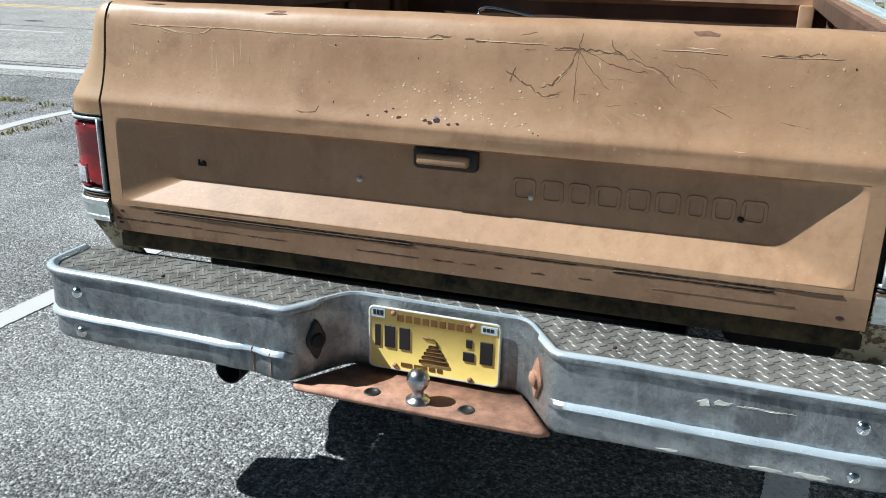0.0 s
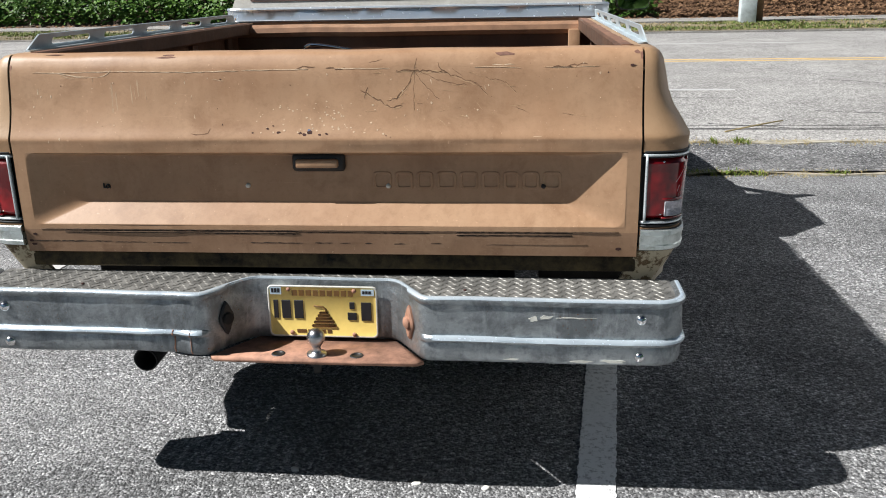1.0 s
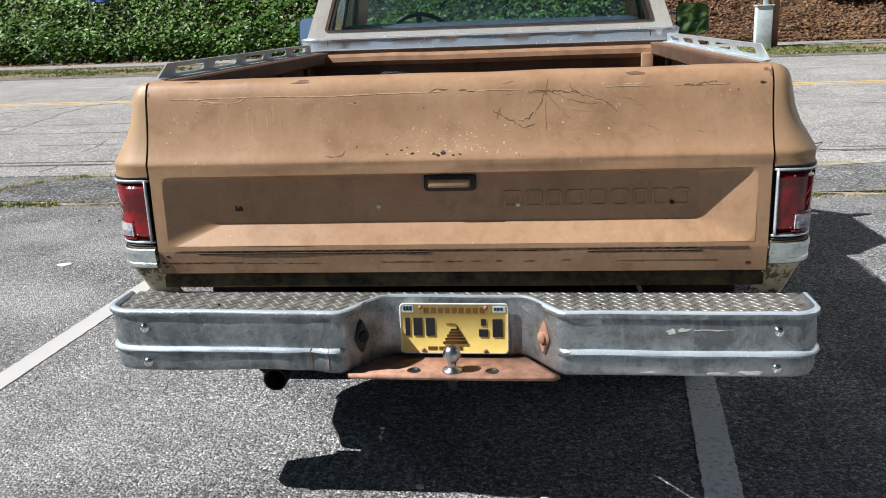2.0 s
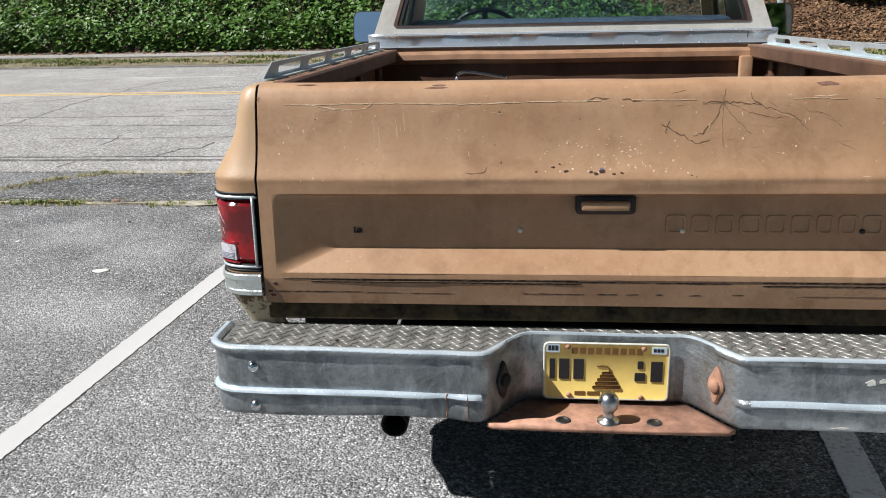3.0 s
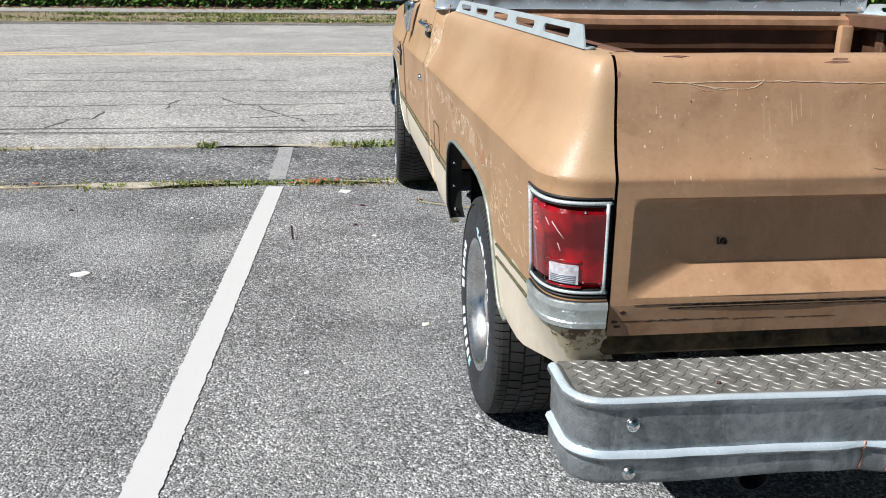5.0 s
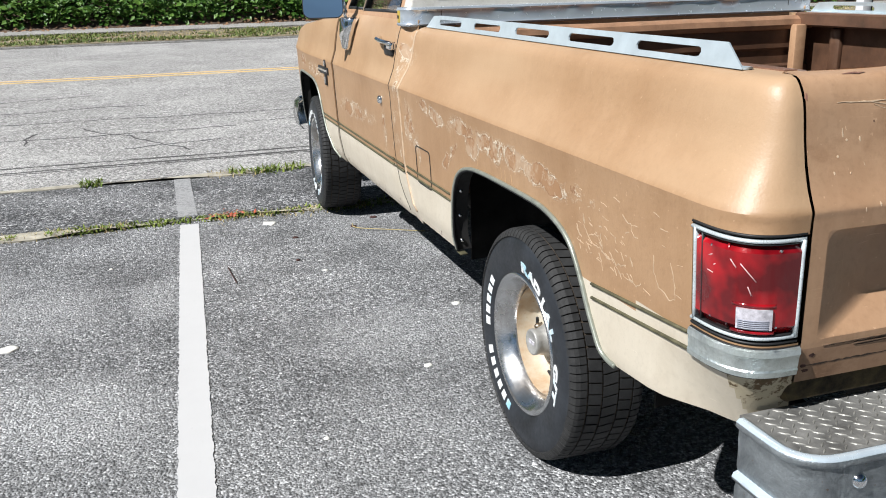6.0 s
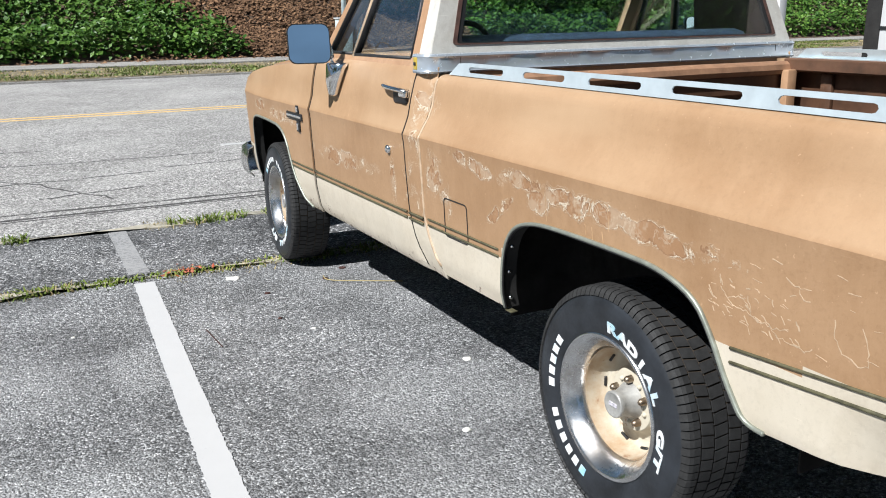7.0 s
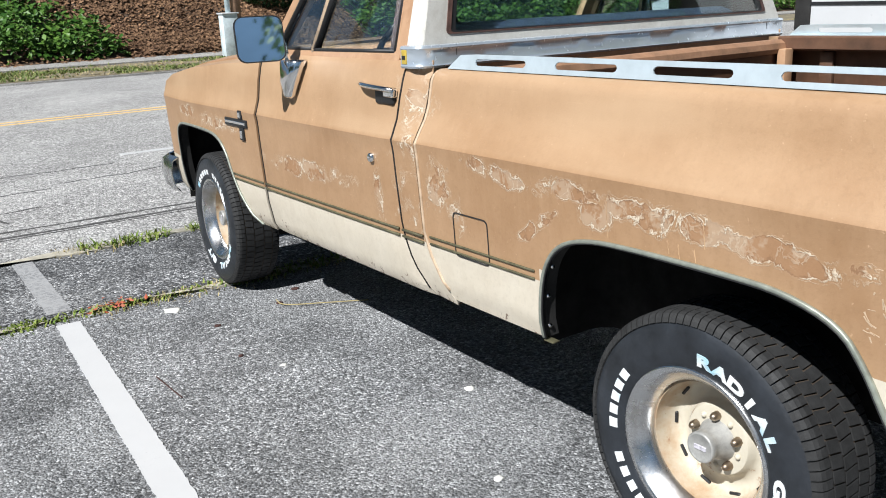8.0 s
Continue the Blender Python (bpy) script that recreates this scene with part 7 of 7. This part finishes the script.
for s in (-1, 1):
    bm = bmesh.new()
    box(bm, (s * 0.5 - 0.025, 0.0, 0.46), (s * 0.5 + 0.025, 0.25, 0.58), 0.005)
    part("bumper_bracket", bm, UNDER, truck)


# ---- wear on the tailgate ----
CRACK = plain("dark_paint_crack", (0.15, 0.082, 0.045), 0.9, 0, 0.4, 60)
SCUFF = plain("pale_scratch", (0.62, 0.47, 0.32), 0.7, 0, 0.2, 60)
RUST_SPOT = plain("dark_rust_spot", (0.06, 0.025, 0.02), 0.9, 0, 0.5, 80, 0.4)
PRIMER = plain("bare_primer_patch", (0.2, 0.1, 0.07), 0.8, 0, 0.5, 40, 0.3)
wear = random.Random(77)
FAINT = plain("faint_run", (0.46, 0.3, 0.17), 0.6)
RUN = plain("faint_wide_run", (0.45, 0.305, 0.19), 0.55)


def on_gate(x, z, lift):
    """A point of the tailgate's outer skin."""
    dent = 0.0055 * noise.noise((x * 3.1, z * 4.0, 1.0)) + 0.0012 * noise.noise((x * 15, z * 17, 6.0)) + 0.006 * math.exp(-((x - 0.27) / 0.13) ** 2 - ((z - 1.15) / 0.05) ** 2)
    if z > 1.19:
        dent += 0.003 * noise.noise((x * 6, 0, 4.0))
    return Vector((x, gate_y(z) + dent * (1.0 if z > 0.96 else 0.3) - lift, z))


def gate_line(name, pts, width, mat, label, rough=0.004, step=0.008, lift=0.0004):
    """A thin uneven mark along a polyline of (x, z) on the tailgate."""
    path = []
    for (xa, za), (xb, zb) in zip(pts, pts[1:]):
        k = max(1, int(math.hypot(xb - xa, zb - za) / step))
        path += [(xa + (xb - xa) * i / k + wear.uniform(-rough, rough) * 0.6, za + (zb - za) * i / k + wear.uniform(-rough, rough)) for i in range(k)]
    path.append(pts[-1])
    loops = []
    for i, (x, z) in enumerate(path):
        a, b = path[max(i - 1, 0)], path[min(i + 1, len(path) - 1)]
        d = Vector((b[0] - a[0], b[1] - a[1]))
        d = d.normalized() if d.length else Vector((1, 0))
        w = width * wear.uniform(0.2, 0.75) / 2 * (0.4 if i in (0, len(path) - 1) else 1)
        p, q = (x - d.y * w, z + d.x * w), (x + d.y * w, z - d.x * w)
        loops.append([on_gate(*p, -0.0015), on_gate(*p, lift), on_gate(*q, lift), on_gate(*q, -0.0015)])
    bm = bmesh.new()
    rings(bm, loops)
    bmesh.ops.recalc_face_normals(bm, faces=bm.faces)
    return part(name, bm, mat, gate, label, 0)


def gate_blot(name, x, z, rx, rz, mat, label, seg=9):
    pts = []
    for k in range(seg):
        a = 2 * math.pi * k / seg
        r = wear.uniform(0.6, 1.2)
        pts.append((x + rx * r * math.cos(a), z + rz * r * math.sin(a)))
    bm = bmesh.new()
    rings(bm, [[on_gate(px, pz, -0.002) for px, pz in pts], [on_gate(px, pz, 0.0005) for px, pz in pts]])
    return part(name, bm, mat, gate, label, 0)


C = "paint_crack"
# the star-shaped crack and its branches
for pts, w in ((((0.268, 1.195), (0.262, 1.162)), 0.004), (((0.215, 1.157), (0.262, 1.158), (0.335, 1.156)), 0.005), (((0.262, 1.158), (0.245, 1.12), (0.215, 1.09), (0.19, 1.083)), 0.005),
               (((0.262, 1.158), (0.29, 1.12), (0.33, 1.085)), 0.002), (((0.27, 1.156), (0.34, 1.13), (0.4, 1.12)), 0.002), (((0.335, 1.157), (0.36, 1.146), (0.41, 1.13), (0.44, 1.115)), 0.003),
               (((0.325, 1.18), (0.332, 1.158), (0.35, 1.152)), 0.003), (((0.12, 1.108), (0.15, 1.095), (0.2, 1.066), (0.232, 1.072)), 0.005), (((0.14, 1.115), (0.13, 1.09)), 0.003), (((0.262, 1.158), (0.262, 1.06)), 0.0016),
               (((0.41, 1.13), (0.43, 1.12), (0.455, 1.095)), 0.002), (((0.5, 1.13), (0.53, 1.1)), 0.0018), (((0.45, 1.14), (0.5, 1.125)), 0.0018)):
    gate_line("crack_edge", [(x + 0.0012, z - 0.0026) for x, z in pts], w * 0.9, FAINT, "pale lifted edge of the crack", 0.003, lift=0.0003)
    gate_line(C, pts, w, CRACK, "dark crack in the dented paint", 0.003)
# the long pale seam under the top edge, a looped scratch over it
for pts, w in ((((-0.783, 1.163), (-0.7, 1.161), (-0.56, 1.164), (-0.48, 1.163), (-0.35, 1.16), (-0.21, 1.162)), 0.0028), (((-0.2, 1.163), (-0.02, 1.165)), 0.003), (((0.05, 1.166), (0.2, 1.164)), 0.003), (((0.42, 1.165), (0.47, 1.1665), (0.54, 1.162)), 0.0018), (((0.6, 1.164), (0.66, 1.1625), (0.74, 1.1655)), 0.0016),
               (((-0.728, 1.163), (-0.693, 1.157), (-0.659, 1.152), (-0.619, 1.149), (-0.6, 1.149), (-0.58, 1.153), (-0.568, 1.16), (-0.562, 1.169)), 0.0032), (((-0.706, 1.156), (-0.685, 1.149), (-0.665, 1.145)), 0.003), (((-0.7, 1.158), (-0.66, 1.15), (-0.63, 1.147)), 0.0024), (((-0.614, 1.15), (-0.615, 1.136)), 0.0024)):
    gate_line("scratch", pts, w, SCUFF, "pale scratch", 0.0007, 0.012)
for x, z in ((0.03, 1.166), (-0.05, 1.168), (0.62, 1.163), (0.66, 1.168)):
    gate_line(C, ((x, z), (x + 0.05, z + 0.002)), 0.005, CRACK, "dark crack in the dented paint", 0.004)
gate_line(C, ((-0.34, 1.001), (-0.325, 0.999), (-0.3, 1.001), (-0.292, 1.003), (-0.287, 1.014)), 0.0035, CRACK, "dark crack in the dented paint", 0.0015)
for x, z, h, w in ((-0.773, 1.118, 0.014, 0.007), (-0.736, 1.104, 0.01, 0.006), (-0.729, 1.06, 0.007, 0.005), (-0.819, 1.097, 0.003, 0.004), (-0.766, 1.121, 0.006, 0.003), (-0.709, 0.992, 0.008, 0.005), (-0.74, 0.985, 0.008, 0.004)):
    gate_line("scratch", ((x, z), (x + 0.001, z - h)), w, SCUFF, "pale scratch", 0.0008, 0.004)
for _ in range(9):
    x, z = wear.uniform(-0.4, 0.8), wear.uniform(1.0, 1.17)
    gate_line("scratch", ((x, z), (x + wear.uniform(-0.004, 0.004), z - wear.uniform(0.004, 0.014))), wear.uniform(0.003, 0.005), SCUFF, "pale scratch", 0.001, 0.004)
for x, z, h, w in ((-0.562, 1.135, 0.09, 0.009), (-0.507, 1.13, 0.052, 0.006), (-0.489, 1.142, 0.044, 0.008), (-0.468, 1.126, 0.036, 0.006), (-0.497, 1.12, 0.03, 0.004), (-0.55, 1.11, 0.05, 0.005)):
    gate_line("scratch", ((x, z), (x + 0.002, z - h * 0.5), (x + 0.004, z - h)), w, RUN, "faint pale run", 0.0008, 0.01, 0.00012)
# chips and short scratches all over the upper panel, thickest away from the latch
for _ in range(64):
    x, z = wear.uniform(-0.83, 0.84), wear.uniform(0.985, 1.195)
    if x < 0.3 and wear.random() < 0.45:
        continue
    r = wear.uniform(0.0009, 0.0026)
    gate_blot("paint_chip", x, z, r * wear.uniform(0.7, 1.4), r * wear.uniform(0.8, 1.8), SCUFF if wear.random() < 0.75 else RUST_SPOT, "pale paint chip", 6)
for _ in range(30):
    x, z, a = wear.uniform(0.1, 0.84), wear.uniform(1.0, 1.18), wear.uniform(-0.9, 0.5)
    n_len = wear.uniform(0.01, 0.045)
    gate_line("scratch", ((x, z), (x + n_len * math.cos(a), z + n_len * math.sin(a))), wear.uniform(0.0012, 0.0026), FAINT if wear.random() < 0.85 else CRACK, "faint fine scratch", 0.0012)
# ragged edges and dashes of the old trim glue on the lower band
GLUE_EDGE = plain("ragged_glue_edge", (0.05, 0.032, 0.022), 0.9, 0, 0.4, 60)
for a, b, z, w in ((-0.73, -0.06, 0.7325, 0.0045), (-0.73, -0.3, 0.7265, 0.003), (-0.3, -0.06, 0.7255, 0.004), (-0.06, 0.1, 0.731, 0.0025), (0.12, 0.3, 0.73, 0.003), (0.37, 0.68, 0.733, 0.004), (0.37, 0.68, 0.7245, 0.003),
                   (-0.8, -0.72, 0.736, 0.0025), (-0.83, -0.6, 0.7, 0.0035), (-0.59, -0.5, 0.698, 0.002), (-0.48, -0.37, 0.697, 0.002), (-0.2, -0.05, 0.699, 0.0035), (-0.02, 0.03, 0.7, 0.003), (0.05, 0.08, 0.7, 0.003), (0.12, 0.14, 0.7, 0.004), (0.2, 0.23, 0.699, 0.004), (0.3, 0.33, 0.701, 0.003)):
    gate_line("glue_line", ((a, z), (b, z)), w * 1.6, GLUE_EDGE, "ragged dark glue edge", 0.0008)
# brown smudges and rubbed streaks about the panel
for _ in range(3):
    x, z = wear.uniform(-0.3, 0.8), wear.choice((0.99, 1.0, 1.06, 1.1, 1.14, 1.17))
    w = wear.uniform(0.02, 0.07)
    gate_line("smudge", ((x, z), (x + w, z + wear.uniform(-0.004, 0.004))), wear.uniform(0.0015, 0.0035), CRACK if wear.random() < 0.4 else SCUFF, "rubbed streak in the paint", 0.0015)
# bare patches on the top edge
for x, z, rx, rz in ((-0.41, 1.198, 0.028, 0.0026), (-0.4, 1.203, 0.018, 0.002), (0.5, 1.198, 0.025, 0.005), (-0.726, 1.2075, 0.026, 0.0014), (0.835, 1.198, 0.008, 0.005), (0.846, 1.19, 0.003, 0.012), (-0.846, 1.176, 0.003, 0.008)):
    gate_blot("bare_patch", x, z, rx, rz, PRIMER, "bare rusty patch")
# rust spots and chips scattered about the latch
for x, z, r in ((-0.13, 1.013, 0.006), (-0.1, 1.004, 0.008), (-0.115, 1.02, 0.004), (-0.03, 0.998, 0.009), (-0.015, 1.003, 0.012), (-0.04, 1.002, 0.007), (0.03, 1.0, 0.005), (0.012, 0.998, 0.006), (-0.17, 1.003, 0.004), (0.19, 0.995, 0.003)):
    gate_blot("rust_spot", x, z, r * 0.8, r * 0.45, RUST_SPOT, "dark rust spot")
gate_blot("blue_chip", -0.016, 1.006, 0.007, 0.006, plain("blue_undercoat", (0.12, 0.16, 0.25), 0.7), "chip down to the blue undercoat")
for _ in range(60):
    x, z = wear.gauss(0.03, 0.085), 1.0 + abs(wear.gauss(0, 0.045))
    if z < 1.17:
        r = wear.uniform(0.0012, 0.003)
        gate_blot("paint_chip", x, z, r * 1.3, r, SCUFF, "pale paint chip", 6)
for x, z in ((0.824, 1.166), (-0.835, 0.7), (-0.83, 0.69), (0.8, 0.69), (-0.82, 0.72)):
    gate_blot("rust_spot", x, z, 0.008, 0.004, RUST_SPOT, "dark rust spot")

# ---- scratches on the rear quarter of the bed side ----
def side_line(pts, width, mat, rough=0.003):
    """A thin uneven scratch along a polyline of (y, z) on the bed side nearest the walker."""
    path = []
    for (ya, za), (yb, zb) in zip(pts, pts[1:]):
        k = max(1, int(math.hypot(yb - ya, zb - za) / 0.007))
        path += [(ya + (yb - ya) * i / k + wear.uniform(-rough, rough), za + (zb - za) * i / k + wear.uniform(-rough, rough)) for i in range(k)]
    path.append(pts[-1])
    on = lambda y, z, lift: (-(bed_z(z) + lift), y, z)
    loops = []
    for i, (y, z) in enumerate(path):
        a, b = path[max(i - 1, 0)], path[min(i + 1, len(path) - 1)]
        d = Vector((b[0] - a[0], b[1] - a[1]))
        d = d.normalized() if d.length else Vector((1, 0))
        w = width * wear.uniform(0.3, 1.0) / 2
        p, q = (y - d.y * w, z + d.x * w), (y + d.y * w, z - d.x * w)
        loops.append([on(*p, -0.0015), on(*p, 0.0005), on(*q, 0.0005), on(*q, -0.0015)])
    bm = bmesh.new()
    rings(bm, loops)
    bmesh.ops.recalc_face_normals(bm, faces=bm.faces)
    part("scratch", bm, mat, truck, "pale scratch in the side paint", 0)


for pts in (((0.325, 0.845), (0.318, 0.81), (0.3, 0.782), (0.268, 0.77), (0.243, 0.776)), ((0.243, 0.776), (0.247, 0.81), (0.262, 0.847)), ((0.62, 0.83), (0.585, 0.8), (0.54, 0.795), (0.5, 0.782)), ((0.6, 0.812), (0.56, 0.825), (0.53, 0.8)),
            ((0.54, 0.83), (0.53, 0.79), (0.47, 0.78), (0.43, 0.79)), ((0.5, 0.8), (0.46, 0.765), (0.4, 0.762)), ((0.44, 0.9), (0.42, 0.885), (0.38, 0.888)), ((0.41, 0.88), (0.395, 0.862)), ((0.43, 0.775), (0.39, 0.755), (0.37, 0.768))):
    side_line(pts, 0.003, PALE_TAN)
for _ in range(34):
    y, z = wear.uniform(0.4, 0.66), wear.uniform(0.76, 0.87)
    side_line(((y, z), (y - wear.uniform(0.004, 0.016), z + wear.uniform(-0.02, 0.008))), wear.uniform(0.002, 0.005), PALE_TAN, 0.002)
for _ in range(26):
    y, z = wear.uniform(0.22, 0.66), wear.uniform(0.76, 0.96)
    side_line(((y, z), (y - wear.uniform(0.008, 0.03), z + wear.uniform(-0.006, 0.003))), wear.uniform(0.0015, 0.003), PALE_TAN, 0.001)
for y, z, h in ((1.31, 0.93, 0.09), (1.12, 0.87, 0.03), (1.09, 0.868, 0.035), (1.045, 0.865, 0.03), (1.02, 0.93, 0.06)):
    side_line(((y, z), (y - 0.004, z - h)), 0.0035, FAINT, 0.001)

# ---- bits lying on the asphalt ----
PALE_LITTER = plain("pale_litter", (0.72, 0.71, 0.66), 0.8, 0, 0.2, 60)
RED_LEAF = leaf_mat("red_leaves", (0.35, 0.06, 0.03), (0.5, 0.2, 0.12))
litter = random.Random(5)


def scrap(name, x, y, r, mat, label, thick=0.005, category="litter"):
    bm = bmesh.new()
    pts = [(x + r * litter.uniform(0.6, 1.1) * math.cos(a) * 1.2, y + r * litter.uniform(0.6, 1.1) * math.sin(a)) for a in span(0, 2 * math.pi, 0.7)[:-1]]
    c = sum((Vector(p) for p in pts), Vector((0, 0))) / len(pts)
    rings(bm, [[(*p, -0.002) for p in pts], [(*p, thick * 0.7) for p in pts], [(*(c + (Vector(p) - c) * 0.7), thick) for p in pts]])
    return tagged(finish(name, bm, mat), label, category, "scraps on the asphalt")


for x, y, r in ((-2.554, 2.40, 0.04), (-0.747, 2.256, 0.022), (-1.047, 1.695, 0.018), (-1.348, 3.848, 0.045), (-1.2, 2.9, 0.012), (-3.4, 3.0, 0.014), (-0.12, 0.03, 0.014), (0.25, -0.02, 0.012), (0.45, -0.03, 0.012), (-3.0, 1.2, 0.012),
                (2.1, 4.7, 0.02), (-2.2, 3.3, 0.01), (-1.5, 1.3, 0.01)):
    scrap("pale_scrap", x, y, r, PALE_LITTER, "small pale scrap lying on the asphalt")
for x, y, r in ((-1.25, 3.5, 0.014), (-0.9, 3.6, 0.016), (-2.9, 3.5, 0.012), (-3.3, 2.6, 0.012), (-1.3, 3.1, 0.01), (-0.75, 3.75, 0.02)):
    scrap("dark_leaf", x, y, r, RUST_SPOT, "small dark dead leaf on the asphalt", 0.008)
for x, y, r in ((-0.65, -0.05, 0.004), (0.4, -0.05, 0.004)):
    leaf = scrap("dead_leaf", x, y, r, RUST_SPOT, "small dead leaf lying on the bumper step", 0.003)
    leaf.location.z = 0.606
for pts, r, label in ((((-1.647, 3.11, 0.006), (-1.64, 2.98, 0.01), (-1.627, 2.86, 0.005)), 0.0028, "thin dark twig lying on the asphalt"), (((-0.9, 3.64, 0.008), (-0.915, 3.54, 0.01), (-0.75, 3.44, 0.012), (-0.55, 3.35, 0.005)), 0.0028, "long pale dry stalk lying by the truck"),
                      (((2.25, 5.7, 0.02), (2.7, 6.0, 0.05), (2.9, 6.3, 0.02)), 0.007, "dry twig lying on the road edge")):
    bm = bmesh.new()
    tube(bm, smooth_curve(pts, 2), r, 6)
    tagged(finish("twig", bm, RUST_SPOT if "dark" in label else DRY), label, "twig", "twigs on the asphalt")
rnd = random.Random(9)
vs, fs = [], []
for _ in range(34):
    x, y = rnd.gauss(-1.52, 0.1) if rnd.random() < 0.6 else rnd.uniform(-5, 6), rnd.gauss(4.08, 0.05)
    a, s = rnd.uniform(0, 6.28), rnd.uniform(0.012, 0.028)
    i = len(vs)
    vs += [(x + s * math.cos(a), y + s * math.sin(a), 0.015 + rnd.uniform(0, 0.02)), (x - s * 0.5 * math.sin(a), y + s * 0.5 * math.cos(a), 0.02), (x - s * math.cos(a), y - s * math.sin(a), 0.012 + rnd.uniform(0, 0.02)), (x + s * 0.5 * math.sin(a), y - s * 0.5 * math.cos(a), 0.02)]
    fs.append((i, i + 1, i + 2, i + 3))
tagged(raw("red_leaves", vs, fs, RED_LEAF), "scattered red dead leaves among the joint weeds", "leaves", kind="stuff")

# ---- white trailer parked two bays away, and a white post by the road ----
TRAILER_WHITE = plain("white_trailer_skin", (0.64, 0.645, 0.65), 0.35, 0, 0.05, 2, 0.03)
tr = thing("cargo_trailer", "white enclosed cargo trailer with black corner trim", "trailer", pose(3.74, 4.04, 0, 0, 0, -4))
bm = bmesh.new()
box(bm, (0.0, -4.2, 0.55), (2.0, 0.0, 2.5), 0.02)
part("body", bm, TRAILER_WHITE, tr)
for z in (1.23, 1.75):
    bm = bmesh.new()
    box(bm, (-0.008, -4.15, z - 0.012), (0.004, -0.1, z + 0.012))
    part("seam", bm, BLACK, tr, "dark panel seam")
for x, y in ((-0.012, -0.12), (1.9, -0.12), (-0.012, -4.22), (1.9, -4.22)):
    bm = bmesh.new()
    box(bm, (x, y, 0.53), (x + 0.13, y + 0.14, 2.52), 0.012)
    part("corner_trim", bm, UNDER, tr, "black corner trim")
for x in (0.06, 1.76):
    for y in (-2.6, -1.8):
        bm = bmesh.new()
        lathe(bm, [(0.0, 0.0), (0.2, 0.0), (0.3, 0.01), (0.33, 0.04), (0.33, 0.16), (0.3, 0.19), (0.0, 0.2)], 28, "x", (x, y, 0.33))
        part("wheel", bm, RUBBER, tr, "black trailer wheel")
bm = bmesh.new()
box(bm, (0.1, -4.1, 0.42), (1.9, -0.1, 0.56))
part("chassis", bm, UNDER, tr)
ob = thing("white_post", "slim white metal post with a dark edge beside the road", "post", pose(4.0, 5.18, 0))
bm = bmesh.new()
box(bm, (-0.045, -0.045, 0), (0.045, 0.045, 3.0), 0.008)
part("post", bm, TRAILER_WHITE, ob)
bm = bmesh.new()
box(bm, (0.046, -0.03, 0.4), (0.07, 0.03, 1.2))
part("edge", bm, BLACK, ob)

# overhead cables from the utility pole, and a tree on the top of the bank
for z, dy in ((8.9, 0.0), (8.5, 0.08), (7.6, 0.0)):
    bm = bmesh.new()
    tube(bm, [(x, 22.1 + dy, z - 0.9 * (1 - ((x + 22) / 29.1) ** 2)) for x in span(-51, 6.33, 2.0)], 0.016, 5)
    tagged(finish("overhead_cable", bm, BLACK), "black overhead cable hung from the utility pole", "cable", "overhead cables")


def tree(at, height, spread, seed, group="trees on the bank", leaf=1.0):
    rnd = random.Random(seed)
    ob = thing("tree", "broad leafy green tree on top of the bank" if "bank" in group else "broad leafy green tree at the edge of the lot", "tree", pose(*at), group)
    bm = bmesh.new()
    tube(bm, [(0, 0, -0.3), (0.1, 0, height * 0.25), (0.0, 0.1, height * 0.5), (0.15, 0.1, height * 0.85)], [0.3, 0.24, 0.17, 0.05], 10)
    tips = []
    for k in range(11):
        a, z0 = k * 2.4 + rnd.uniform(-0.3, 0.3), height * (0.3 + 0.045 * k)
        r = spread * rnd.uniform(0.6, 0.95)
        tip = Vector((math.cos(a) * r, math.sin(a) * r, z0 + height * rnd.uniform(0.08, 0.25)))
        tube(bm, [(0, 0, z0), tip * 0.5 + Vector((0, 0, z0 * 0.52)), tip], [0.11, 0.07, 0.02], 7)
        tips += [tip, tip * 0.7 + Vector((0, 0, z0 * 0.3))]
    tips += [Vector((0.1, 0.1, height * 0.9)), Vector((0.4, -0.3, height * 0.75))]
    part("trunk", bm, plain("tree_bark", (0.14, 0.1, 0.07), 0.9, 0, 0.35, 8, 0.6), ob, "brown tapered trunk with limbs")
    vs, fs = [], []
    for c in tips:
        for _ in range(760):
            p = c + Vector((rnd.gauss(0, 0.21 * spread), rnd.gauss(0, 0.21 * spread), rnd.gauss(0, 0.15 * spread)))
            u = Vector((rnd.gauss(0, 1), rnd.gauss(0, 1), rnd.gauss(0, 1))).normalized()
            v, s = u.orthogonal().normalized(), rnd.uniform(0.045, 0.095) * leaf
            i = len(vs)
            vs += [tuple(p - v * s), tuple(p + u * s * 0.6), tuple(p + v * s), tuple(p - u * s * 0.6)]
            fs.append((i, i + 1, i + 2, i + 3))
    raw("crown", vs, fs, IVY, ob, "loose crown of green leaves")


tree((-17.0, 35.0, bank_z(-17, 35)), 19.0, 5.6, 3)
tree((-27.0, 35.0, bank_z(-27, 35)), 17.0, 5.0, 8)

# trees round the lot behind the walker, seen in the mirrors and the glass
for x, y, h, w, seed in ((-24, -4, 9.5, 4.0, 21), (-22, 4, 8.5, 3.6, 22), (-24, -24, 9.5, 4.2, 23), (-12, -36, 8.0, 3.8, 24), (-2, -38, 8.5, 4.0, 25), (9, -39, 7.0, 3.6, 26), (20, -38, 6.5, 3.4, 27), (24, -6, 16.0, 5.6, 28), (30, -16, 15.0, 5.4, 29), (20, -13, 12.5, 4.6, 30), (14, -17, 12.5, 4.6, 31), (6.5, -22, 13.5, 4.2, 32)):
    tree((x, y, 0.0), h, w, seed, "trees round the lot", 2.3)
